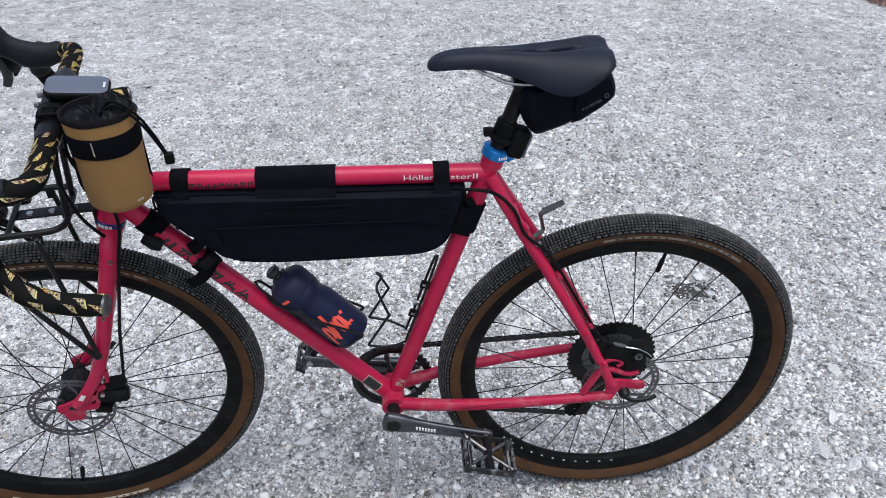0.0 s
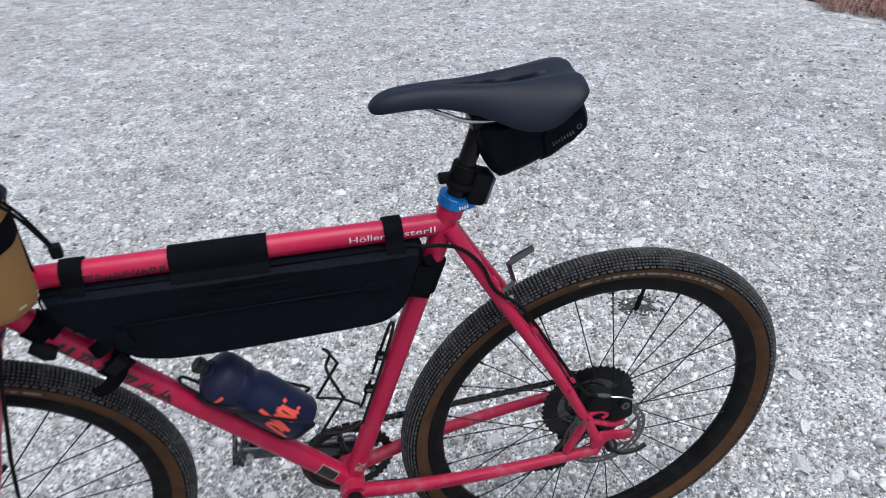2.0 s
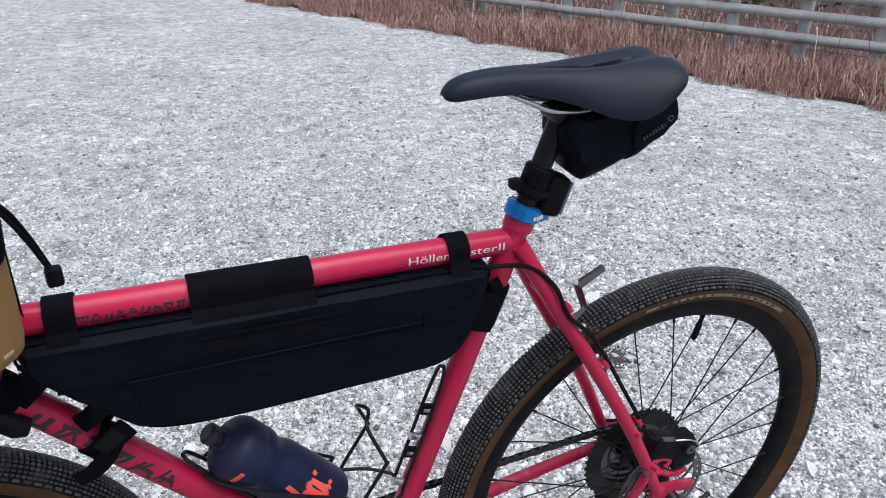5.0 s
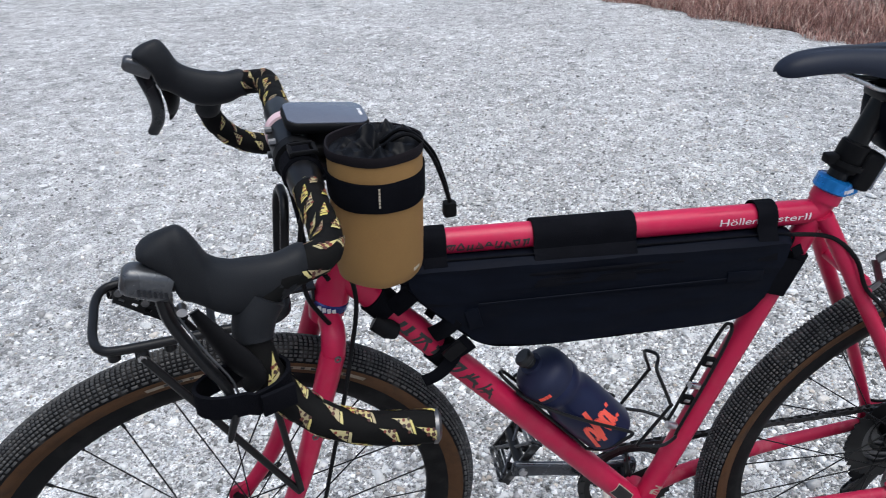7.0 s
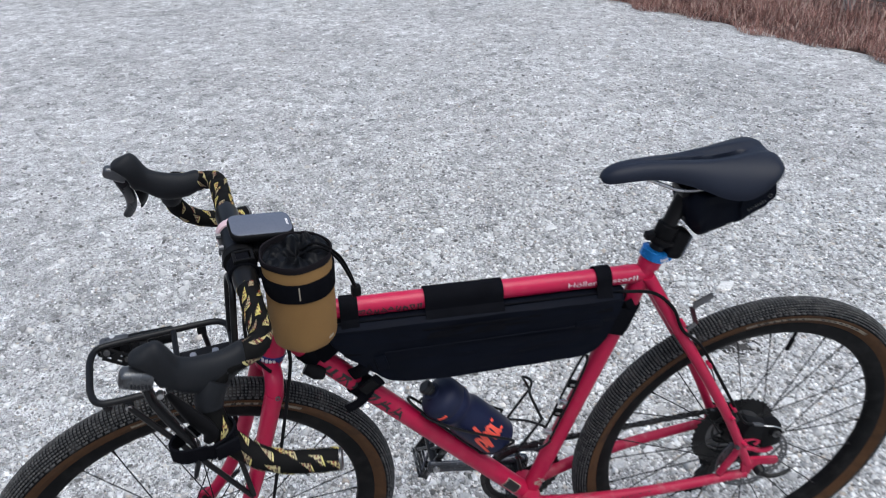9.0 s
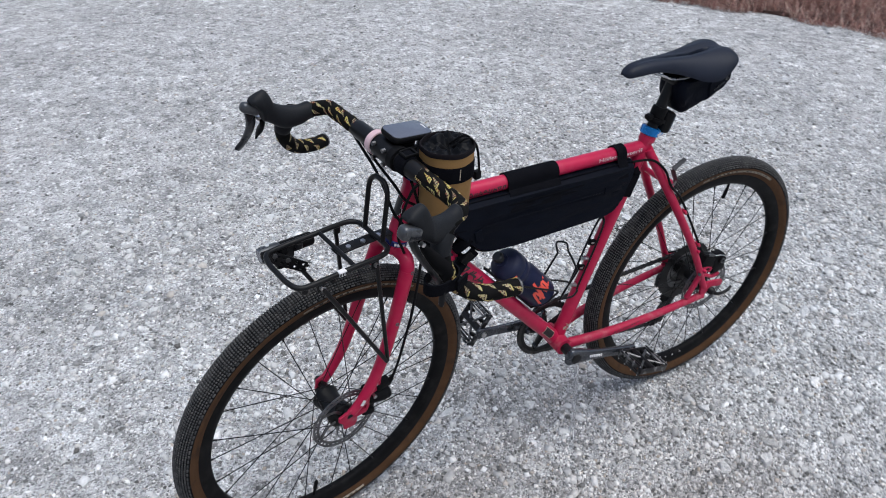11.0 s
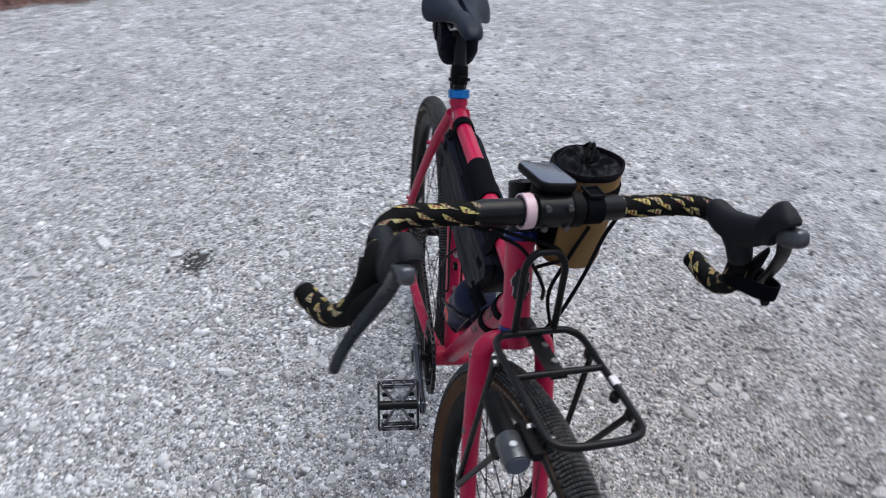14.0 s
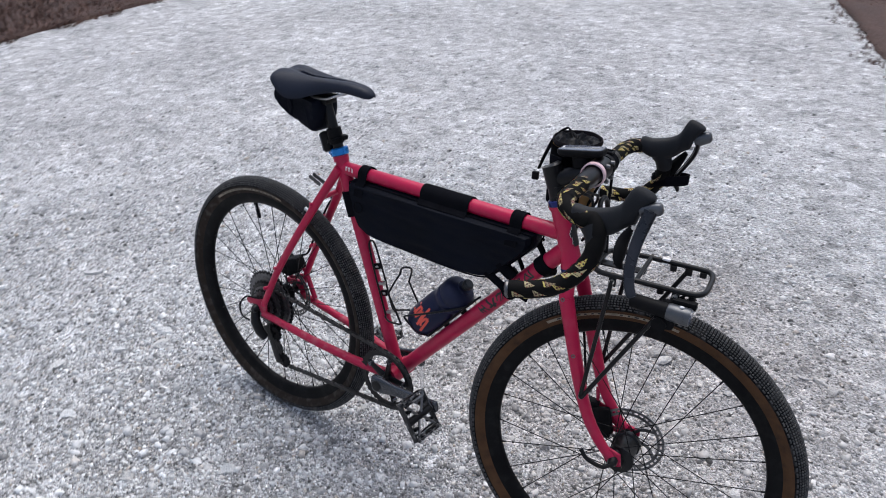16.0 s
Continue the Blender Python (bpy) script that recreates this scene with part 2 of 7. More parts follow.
CHAIN = surface("oily_chain", (0.018, 0.018, 0.019), (0.050, 0.049, 0.048), 0.45, metal=0.5, grain=500, blotch=60, bump=0.1)
KNOBS = island_material("dusty_tread_knobs", [(0.0, (0.034, 0.034, 0.035)), (0.6, (0.055, 0.055, 0.056)), (1.0, (0.090, 0.088, 0.086))], 0.85, 0.2, 600, 0.0005)


def gravel_material():
    """Packed crushed limestone: chips at three sizes, dust patches, relief."""
    m, n, l, b = base_material("packed_gravel")
    co = n.new("ShaderNodeTexCoord")
    wob = n.new("ShaderNodeTexNoise")
    wob.inputs["Scale"].default_value, wob.inputs["Detail"].default_value = 60, 3
    l.new(co.outputs["Object"], wob.inputs["Vector"])
    vm = n.new("ShaderNodeVectorMath")
    vm.operation = "MULTIPLY_ADD"
    vm.inputs[1].default_value = (0.012, 0.012, 0.012)
    l.new(wob.outputs["Color"], vm.inputs[0])
    l.new(co.outputs["Object"], vm.inputs[2])

    def chips(scale, lo, hi):
        v = n.new("ShaderNodeTexVoronoi")
        v.inputs["Scale"].default_value = scale
        l.new(vm.outputs[0], v.inputs["Vector"])
        c = n.new("ShaderNodeValToRGB")
        e = c.color_ramp.elements
        e[0].position, e[0].color = 0.0, (*[lo * k for k in (1.0, 0.985, 0.975)], 1)
        e[1].position, e[1].color = 1.0, (*[hi * k for k in (0.985, 0.99, 1.0)], 1)
        x = e.new(0.55)
        x.color = (*[(lo * 0.35 + hi * 0.65) * k for k in (0.995, 0.99, 0.99)], 1)
        sep = n.new("ShaderNodeSeparateColor")
        l.new(v.outputs["Color"], sep.inputs[0])
        l.new(sep.outputs[0], c.inputs["Fac"])
        return v, c

    v1, c1 = chips(78, 0.16, 0.80)
    v2, c2 = chips(185, 0.06, 0.96)
    _, c3 = chips(400, 0.03, 1.0)
    pick = n.new("ShaderNodeTexNoise")
    pick.inputs["Scale"].default_value, pick.inputs["Detail"].default_value = 30, 4
    l.new(co.outputs["Object"], pick.inputs["Vector"])
    p1 = n.new("ShaderNodeMapRange")
    p1.inputs["From Min"].default_value, p1.inputs["From Max"].default_value = 0.50, 0.56
    l.new(pick.outputs[0], p1.inputs["Value"])
    m1 = n.new("ShaderNodeMix")
    m1.data_type = "RGBA"
    l.new(p1.outputs[0], m1.inputs["Factor"])
    l.new(c2.outputs[0], m1.inputs["A"])
    l.new(c1.outputs[0], m1.inputs["B"])
    m2 = n.new("ShaderNodeMix")
    m2.data_type = "RGBA"
    m2.inputs["Factor"].default_value = 0.48
    l.new(m1.outputs["Result"], m2.inputs["A"])
    l.new(c3.outputs[0], m2.inputs["B"])
    # broad tone: dusty wheel lanes, dull patches
    broad = n.new("ShaderNodeTexNoise")
    broad.inputs["Scale"].default_value, broad.inputs["Detail"].default_value = 1.1, 6
    l.new(co.outputs["Object"], broad.inputs["Vector"])
    br = n.new("ShaderNodeMapRange")
    br.inputs["From Min"].default_value, br.inputs["From Max"].default_value = 0.25, 0.75
    br.inputs["To Min"].default_value, br.inputs["To Max"].default_value = 0.80, 1.18
    l.new(broad.outputs[0], br.inputs["Value"])
    # churned streaks a hand's width across
    streak = n.new("ShaderNodeTexNoise")
    streak.inputs["Scale"].default_value, streak.inputs["Detail"].default_value = 8, 5
    l.new(co.outputs["Object"], streak.inputs["Vector"])
    sr = n.new("ShaderNodeMapRange")
    sr.inputs["From Min"].default_value, sr.inputs["From Max"].default_value = 0.30, 0.62
    sr.inputs["To Min"].default_value, sr.inputs["To Max"].default_value = 0.72, 1.08
    l.new(streak.outputs[0], sr.inputs["Value"])
    both = n.new("ShaderNodeMath")
    both.operation = "MULTIPLY"
    l.new(br.outputs[0], both.inputs[0])
    l.new(sr.outputs[0], both.inputs[1])
    mul = n.new("ShaderNodeMix")
    mul.data_type, mul.blend_type = "RGBA", "MULTIPLY"
    mul.inputs["Factor"].default_value = 1.0
    v4 = n.new("ShaderNodeTexVoronoi")
    v4.inputs["Scale"].default_value = 24
    l.new(vm.outputs[0], v4.inputs["Vector"])
    s4 = n.new("ShaderNodeSeparateColor")
    l.new(v4.outputs["Color"], s4.inputs[0])
    r4 = n.new("ShaderNodeValToRGB")
    e4 = r4.color_ramp.elements
    e4[0].position, e4[0].color = 0.0, (0.62, 0.62, 0.62, 1)
    e4[1].position, e4[1].color = 1.0, (1.35, 1.35, 1.35, 1)
    for pos, val in ((0.16, 0.92), (0.80, 1.02)):
        x4 = e4.new(pos)
        x4.color = (val, val, val, 1)
    l.new(s4.outputs[1], r4.inputs["Fac"])
    m4 = n.new("ShaderNodeMix")
    m4.data_type, m4.blend_type = "RGBA", "MULTIPLY"
    m4.inputs["Factor"].default_value = 1.0
    l.new(m2.outputs["Result"], m4.inputs["A"])
    l.new(r4.outputs[0], m4.inputs["B"])
    l.new(m4.outputs["Result"], mul.inputs["A"])
    l.new(both.outputs[0], mul.inputs["B"])
    l.new(painted_shade(n, l, mul.outputs["Result"]), b.inputs["Base Color"])
    b.inputs["Roughness"].default_value = 0.85
    b.inputs["Specular IOR Level"].default_value = 0.3
    h = n.new("ShaderNodeMath")
    h.operation = "MULTIPLY_ADD"
    h.inputs[1].default_value = -0.6
    l.new(v2.outputs["Distance"], h.inputs[0])
    h2 = n.new("ShaderNodeMath")
    h2.operation = "MULTIPLY"
    h2.inputs[1].default_value = -1.0
    l.new(v1.outputs["Distance"], h2.inputs[0])
    l.new(h2.outputs[0], h.inputs[2])
    bp = n.new("ShaderNodeBump")
    bp.inputs["Strength"].default_value, bp.inputs["Distance"].default_value = 1.0, 0.010
    l.new(h.outputs[0], bp.inputs["Height"])
    l.new(bp.outputs[0], b.inputs["Normal"])
    return m


GRAVEL = gravel_material()
EARTH = surface("dark_verge_soil", (0.036, 0.018, 0.014), (0.080, 0.042, 0.032), 0.95, grain=80, blotch=4, bump=0.8, depth=0.01)
PATCH = surface("dark_ash_patch", (0.025, 0.023, 0.022), (0.09, 0.086, 0.083), 0.9, grain=160, blotch=20, bump=0.8, depth=0.006)


def clear_material():
    m, n, l, b = base_material("clear_acrylic")
    b.inputs["Base Color"].default_value = (0.93, 0.94, 0.95, 1)
    b.inputs["Transmission Weight"].default_value = 0.95
    b.inputs["Roughness"].default_value = 0.12
    b.inputs["IOR"].default_value = 1.12
    return m


CLEAR = clear_material()


# ---- mesh helpers ----
def V(*a):
    return Vector(a)


def part(name, bm, material, parent=None, label="", smooth=True, m=None):
    """One bmesh as one mesh object, under a thing or a part."""
    me = bpy.data.meshes.new(name)
    bmesh.ops.recalc_face_normals(bm, faces=bm.faces)
    bm.to_mesh(me)
    bm.free()
    for mat in material if isinstance(material, (list, tuple)) else [material]:
        me.materials.append(mat)
    if smooth:
        me.polygons.foreach_set("use_smooth", [True] * len(me.polygons))
        me.set_sharp_from_angle(angle=radians(40))
    ob = new(name, me)
    if parent:
        ob.parent = parent
    if m:
        ob.matrix_basis = m
    if label:
        ob["label"] = label
    return ob


def raw(name, verts, faces, material, parent=None, label="", smooth=False, kind=""):
    me = bpy.data.meshes.new(name)
    me.from_pydata(verts, [], faces)
    me.materials.append(material)
    if smooth:
        me.polygons.foreach_set("use_smooth", [True] * len(me.polygons))
    ob = new(name, me)
    if parent:
        ob.parent = parent
    return tagged(ob, label, kind=kind)


def smooth_path(pts, per=6):
    """Catmull-Rom through the points."""
    p = [Vector(q) for q in pts]
    if len(p) < 3:
        return p
    ext = [2 * p[0] - p[1]] + p + [2 * p[-1] - p[-2]]
    out = []
    for i in range(1, len(ext) - 2):
        a, b, c, d = ext[i - 1:i + 3]
        for k in range(per):
            t = k / per
            out.append(0.5 * (2 * b + (c - a) * t + (2 * a - 5 * b + 4 * c - d) * t * t + (3 * b - a - 3 * c + d) * t ** 3))
    out.append(p[-1])
    return out


def frames(pts):
    """Tangent, side and up along a polyline, without twist."""
    n = len(pts)
    tan = [(pts[min(i + 1, n - 1)] - pts[max(i - 1, 0)]).normalized() for i in range(n)]
    ref = V(0, 0, 1) if abs(tan[0].z) < 0.9 else V(0, 1, 0)
    side = (ref - tan[0] * ref.dot(tan[0])).normalized()
    out = []
    for t in tan:
        side = (side - t * side.dot(t)).normalized()
        out.append((t, side, t.cross(side)))
    return out


def sweep(bm, pts, radius, segs=12, cap=True, squash=1.0, power=2.0):
    """A tube along pts. radius: a number, a list, or a function of 0..1."""
    pts = [Vector(p) for p in pts]
    n = len(pts)
    fr = frames(pts)
    rings = []
    for i, p in enumerate(pts):
        if callable(radius):
            r = radius(i / (n - 1))
        elif isinstance(radius, (list, tuple)):
            r = float(np.interp(i / (n - 1), np.linspace(0, 1, len(radius)), radius))
        else:
            r = radius
        ring = []
        for k in range(segs):
            a = 2 * math.pi * k / segs
            ca, sa = math.cos(a), math.sin(a)
            if power != 2.0:
                ca, sa = math.copysign(abs(ca) ** (2 / power), ca), math.copysign(abs(sa) ** (2 / power), sa)
            ring.append(bm.verts.new(p + fr[i][1] * ca * r + fr[i][2] * sa * r * squash))
        rings.append(ring)
    for a, b in zip(rings, rings[1:]):
        for k in range(segs):
            bm.faces.new((a[k], a[(k + 1) % segs], b[(k + 1) % segs], b[k]))
    if cap:
        bm.faces.new(rings[0][::-1])
        bm.faces.new(rings[-1])
    return rings


def tube(name, pts, radius, material, parent=None, label="", segs=12, per=0, squash=1.0, power=2.0):
    bm = bmesh.new()
    sweep(bm, smooth_path(pts, per) if per else pts, radius, segs, squash=squash, power=power)
    return part(name, bm, material, parent, label)


def box(bm, centre, size, bevel=0.0, rot=None, segs=2):
    """A bevelled block added to bm."""
    r = bmesh.ops.create_cube(bm, size=1.0)
    vs = r["verts"]
    for v in vs:
        v.co = V(v.co.x * size[0], v.co.y * size[1], v.co.z * size[2])
    if bevel:
        es = list({e for v in vs for e in v.link_edges})
        res = bmesh.ops.bevel(bm, geom=es, offset=bevel, segments=segs, profile=0.6, affect="EDGES")
        vs = list({v for f in res["faces"] for v in f.verts} | {v for v in vs if v.is_valid})
    m = Matrix.Translation(centre) @ (rot.to_4x4() if rot else Matrix())
    for v in vs:
        v.co = m @ v.co
    return vs


def block(name, centre, size, bevel, material, parent=None, label="", rot=None, segs=2):
    bm = bmesh.new()
    box(bm, centre, size, bevel, rot, segs)
    return part(name, bm, material, parent, label)


def lathe(bm, profile, n=48, closed=False, centre=(0, 0, 0), axis="y"):
    """Turns profile rows (radius, along) about an axis through centre."""
    c = Vector(centre)
    rings = []
    for k in range(n):
        a = 2 * math.pi * k / n
        ring = []
        for r, h in profile:
            if axis == "y":
                p = V(r * math.cos(a), h, r * math.sin(a))
            elif axis == "z":
                p = V(r * math.cos(a), r * math.sin(a), h)
            else:
                p = V(h, r * math.cos(a), r * math.sin(a))
            ring.append(bm.verts.new(c + p))
        rings.append(ring)
    m = len(profile)
    for k in range(n):
        a, b = rings[k], rings[(k + 1) % n]
        for i in range(m if closed else m - 1):
            j = (i + 1) % m
            bm.faces.new((a[i], b[i], b[j], a[j]))
    if not closed:
        for i in (0, m - 1):
            if profile[i][0] > 1e-6:
                bm.faces.new([r[i] for r in (rings if i else rings[::-1])])
    return rings


def turned(name, profile, material, parent=None, label="", n=48, closed=False, centre=(0, 0, 0), axis="y", m=None):
    bm = bmesh.new()
    lathe(bm, profile, n, closed, centre, axis)
    bmesh.ops.remove_doubles(bm, verts=bm.verts, dist=1e-6)
    return part(name, bm, material, parent, label, m=m)


def plate(name, outline, y0, y1, material, parent=None, label="", bevel=0.0):
    """An outline in x and z given thickness from y0 to y1."""
    bm = bmesh.new()
    a = [bm.verts.new((x, y0, z)) for x, z in outline]
    b = [bm.verts.new((x, y1, z)) for x, z in outline]
    bm.faces.new(a)
    bm.faces.new(b[::-1])
    for i in range(len(a)):
        j = (i + 1) % len(a)
        bm.faces.new((a[i], b[i], b[j], a[j]))
    if bevel:
        bmesh.ops.bevel(bm, geom=list(bm.edges), offset=bevel, segments=2, profile=0.6, affect="EDGES")
    return part(name, bm, material, parent, label)


def between(p, q):
    """The pose whose z axis runs from p to q."""
    p, q = Vector(p), Vector(q)
    return Matrix.Translation(p) @ (q - p).to_track_quat("Z", "Y").to_matrix().to_4x4()


def empty(name, m=None):
    ob = new(name)
    ob.empty_display_size = 0.1
    if m:
        ob.matrix_basis = m
    return ob


# ---- ground and surroundings ----
def spread(lo, hi, core, step):
    """Grid lines, fine about the middle and ever wider towards the horizon."""
    out = list(np.arange(-core, core + 1e-6, step))
    d, x = step, core
    while x < hi:
        d *= 1.35
        x += d
        out.append(x)
    d, x = step, -core
    while x > lo:
        d *= 1.35
        x -= d
        out.insert(0, x)
    return out


gx = spread(-300, 300, 6, 0.4)
gverts = [(x, y, -0.004) for y in gx for x in gx]
gn = len(gx)
gfaces = [(j * gn + i, j * gn + i + 1, (j + 1) * gn + i + 1, (j + 1) * gn + i) for j in range(gn - 1) for i in range(gn - 1)]
tagged(raw("ground", gverts, gfaces, GRAVEL), "pale grey crushed limestone gravel yard, packed and dusty", "ground", kind="structure")

CHIP_V = np.array([(x, y, z) for z in (-1, 1) for y in (-1, 1) for x in (-1, 1)]) * 0.72
CHIP_F = np.array([(4, 5, 7), (4, 7, 6), (0, 1, 5), (0, 5, 4), (1, 3, 7), (1, 7, 5), (3, 2, 6), (3, 6, 7), (2, 0, 4), (2, 4, 6)])


def fast_mesh(name, verts, tris, material):
    me = bpy.data.meshes.new(name)
    me.vertices.add(len(verts))
    me.vertices.foreach_set("co", verts.astype(np.float32).ravel())
    me.loops.add(len(tris) * 3)
    me.loops.foreach_set("vertex_index", tris.astype(np.int32).ravel())
    me.polygons.add(len(tris))
    me.polygons.foreach_set("loop_start", np.arange(0, len(tris) * 3, 3, dtype=np.int32))
    me.update(calc_edges=True)
    me.validate()
    me.materials.append(material)
    return new(name, me)


def stones(rng, xy, size):
    """Angular chips half sunk in the ground, as vertices and triangles."""
    n = len(xy)
    sc = size[:, None] * np.stack([rng.uniform(0.8, 1.35, n), rng.uniform(0.65, 1.05, n), rng.uniform(0.4, 0.75, n)], 1)
    v = CHIP_V[None] * (1 + rng.uniform(-0.45, 0.35, (n, 8, 3))) * sc[:, None]
    tilt = rng.uniform(-0.8, 0.8, n)
    c, s = np.cos(tilt)[:, None], np.sin(tilt)[:, None]
    v = np.stack([v[..., 0] * c - v[..., 2] * s, v[..., 1], v[..., 0] * s + v[..., 2] * c], -1)
    turn = rng.uniform(0, 6.283, n)
    c, s = np.cos(turn)[:, None], np.sin(turn)[:, None]
    v = np.stack([v[..., 0] * c - v[..., 1] * s, v[..., 0] * s + v[..., 1] * c, v[..., 2]], -1)
    v[..., :2] += xy[:, None]
    v[..., 2] += (size * rng.uniform(-0.15, 0.3, n))[:, None] - 0.003
    t = CHIP_F[None] + 8 * np.arange(n)[:, None, None]
    return v.reshape(-1, 3), t.reshape(-1, 3)


EDGE_X, EDGE_K = 4.93, -0.385          # verge line: x = EDGE_X + EDGE_K * y


def bend(y):
    """The east verge swings inward on the bike's left."""
    return np.minimum(0.0, 0.24 + 0.185 * np.maximum(y, -25.0))


def on_yard(xy):
    return (xy[:, 0] < EDGE_X + EDGE_K * xy[:, 1] + 0.05 + bend(xy[:, 1])) & (xy[:, 0] > -2.10 + EDGE_K * xy[:, 1])


rng = np.random.default_rng(5)
near = rng.normal((0.4, 0.45), (0.95, 1.05), (140000, 2))
mid = rng.normal((1.0, 1.6), (1.9, 2.6), (76000, 2))
xy = np.concatenate([near, mid])
size = np.concatenate([np.clip(rng.lognormal(-5.92, 0.42, len(near)), 0.0012, 0.009), np.clip(rng.lognormal(-5.55, 0.42, len(mid)), 0.002, 0.011)])
keep = on_yard(xy)
sv, st = stones(rng, xy[keep], size[keep])
tagged(fast_mesh("loose_gravel", sv, st, STONES), "loose pale grey limestone chips scattered on the packed yard", "gravel", kind="stuff")

# larger broken lumps among the chips
bxy = np.concatenate([rng.normal((0.4, 0.45), (1.0, 1.1), (3400, 2)), rng.normal((0.1, 1.0), (0.8, 0.7), (900, 2)), rng.normal((1.0, 1.6), (1.9, 2.6), (3600, 2)), rng.uniform((-2.0, -6.0), (5.5, 9.0), (4500, 2))])
bxy = bxy[on_yard(bxy)]
sv, st = stones(rng, bxy, np.clip(rng.lognormal(-4.85, 0.36, len(bxy)), 0.005, 0.016))
tagged(fast_mesh("limestone_lumps", sv, st, PALE_STONES), "broken whitish limestone lumps strewn over the finer gravel", "gravel", kind="stuff")

# dark burnt spot beside the rear wheel
pxy = rng.normal((0.928, 0.69), (0.033, 0.021), (950, 2))
sv, st = stones(rng, pxy, rng.uniform(0.0018, 0.0050, 950))
tagged(fast_mesh("ash_patch", sv, st, PATCH), "small dark patch of ash and crumbs on the gravel", "ash", kind="stuff")

# larger stones that can be told apart
STONE_MESHES = []
for k in range(7):
    bm = bmesh.new()
    bmesh.ops.create_icosphere(bm, subdivisions=2, radius=1.0)
    for v in bm.verts:
        q = v.co.copy()
        v.co = q * (1 + 0.28 * noise.noise(q * 1.3 + V(k * 7, 0, 0)) + 0.10 * noise.noise(q * 3.1 + V(0, k * 5, 0)))
    for j in range(9):
        cut = Vector(rng.normal(0, 1, 3)).normalized()
        d = rng.uniform(0.38, 0.72)
        for v in bm.verts:
            v.co -= cut * max(0.0, v.co.dot(cut) - d)
    for v in bm.verts:
        v.co = V(v.co.x * 1.65, v.co.y * (1.0 + 0.06 * k), v.co.z * 0.95)
    me = bpy.data.meshes.new("stone")
    bm.to_mesh(me)
    bm.free()
    me.materials.append(None)
    STONE_MESHES.append(me)


def object_stone_material():
    m, n, l, b = base_material("weathered_limestone")
    info = n.new("ShaderNodeObjectInfo")
    cr = n.new("ShaderNodeValToRGB")
    e = cr.color_ramp.elements
    e[0].color, e[1].color = (0.44, 0.435, 0.425, 1), (0.80, 0.80, 0.795, 1)
    l.new(info.outputs["Random"], cr.inputs["Fac"])
    co = n.new("ShaderNodeTexCoord")
    nz = n.new("ShaderNodeTexNoise")
    nz.inputs["Scale"].default_value, nz.inputs["Detail"].default_value = 3.0, 6
    l.new(co.outputs["Object"], nz.inputs["Vector"])
    mr = n.new("ShaderNodeMapRange")
    mr.inputs["To Min"].default_value, mr.inputs["To Max"].default_value = 0.6, 1.3
    l.new(nz.outputs[0], mr.inputs["Value"])
    mul = n.new("ShaderNodeMix")
    mul.data_type, mul.blend_type = "RGBA", "MULTIPLY"
    mul.inputs["Factor"].default_value = 1.0
    l.new(cr.outputs[0], mul.inputs["A"])
    l.new(mr.outputs[0], mul.inputs["B"])
    l.new(painted_shade(n, l, mul.outputs["Result"]), b.inputs["Base Color"])
    b.inputs["Roughness"].default_value = 0.8
    bp = n.new("ShaderNodeBump")
    bp.inputs["Strength"].default_value, bp.inputs["Distance"].default_value = 0.4, 0.1
    l.new(nz.outputs[0], bp.inputs["Height"])
    l.new(bp.outputs[0], b.inputs["Normal"])
    return m


LIMESTONE = object_stone_material()
for me in STONE_MESHES:
    me.materials[0] = LIMESTONE
count = 0
while count < 300:
    x, y = rng.uniform(-1.1, 1.9), rng.uniform(-1.0, 1.7)
    r = float(np.clip(rng.lognormal(-4.45, 0.30), 0.008, 0.022))
    if math.hypot(x - 0.465, y) < 0.07 or math.hypot(x + 0.544, y) < 0.07:
        continue
    s = new("stone", STONE_MESHES[count % 7])
    s.matrix_basis = pose(x, y, r * 0.22 - 0.004, rng.uniform(-12, 12), rng.uniform(-12, 12), rng.uniform(0, 360)) @ Matrix.Diagonal((r, r, r, 1))
    tagged(s, "pale limestone pebble lying loose on the gravel", "stone", "larger stones on the gravel")
    count += 1

# ---- verges, grass, fence ----
ALONG = V(EDGE_K, 1, 0).normalized()
ACROSS = V(1, -EDGE_K, 0).normalized()


def verge(name, x0, sign, reach, length):
    """A raised strip of soil along the yard's edge."""
    vs, fs = [], []
    ns, nc = 700, 14
    for i in range(ns + 1):
        s = -length + 2 * length * i / ns
        for k in range(nc):
            d = reach * (k / (nc - 1)) ** 3.4
            jag = 0.07 * noise.noise((s * 1.7, x0, 0)) + 0.05 * noise.noise((s * 6.1, x0, 3))
            p = V(x0, 0, 0) + ALONG * s + ACROSS * (sign * d + (jag if k == 0 else 0))
            z = -0.02 if k == 0 else 0.015 + 0.03 * min(1, k / 6) + 0.02 * noise.noise((p.x * 2, p.y * 2, 0))
            vs.append((p.x + (float(bend(p.y)) if sign > 0 else 0.0), p.y, z))
    for i in range(ns):
        for k in range(nc - 1):
            a = i * nc + k
            fs.append((a, a + 1, a + nc + 1, a + nc))
    return tagged(raw(name, vs, fs, EARTH, smooth=True), "dark bare soil verge under dead grass", "ground", kind="structure")


verge("verge_east", EDGE_X + 0.10, 1, 60, 60)
verge("verge_west", -2.10, -1, 60, 60)


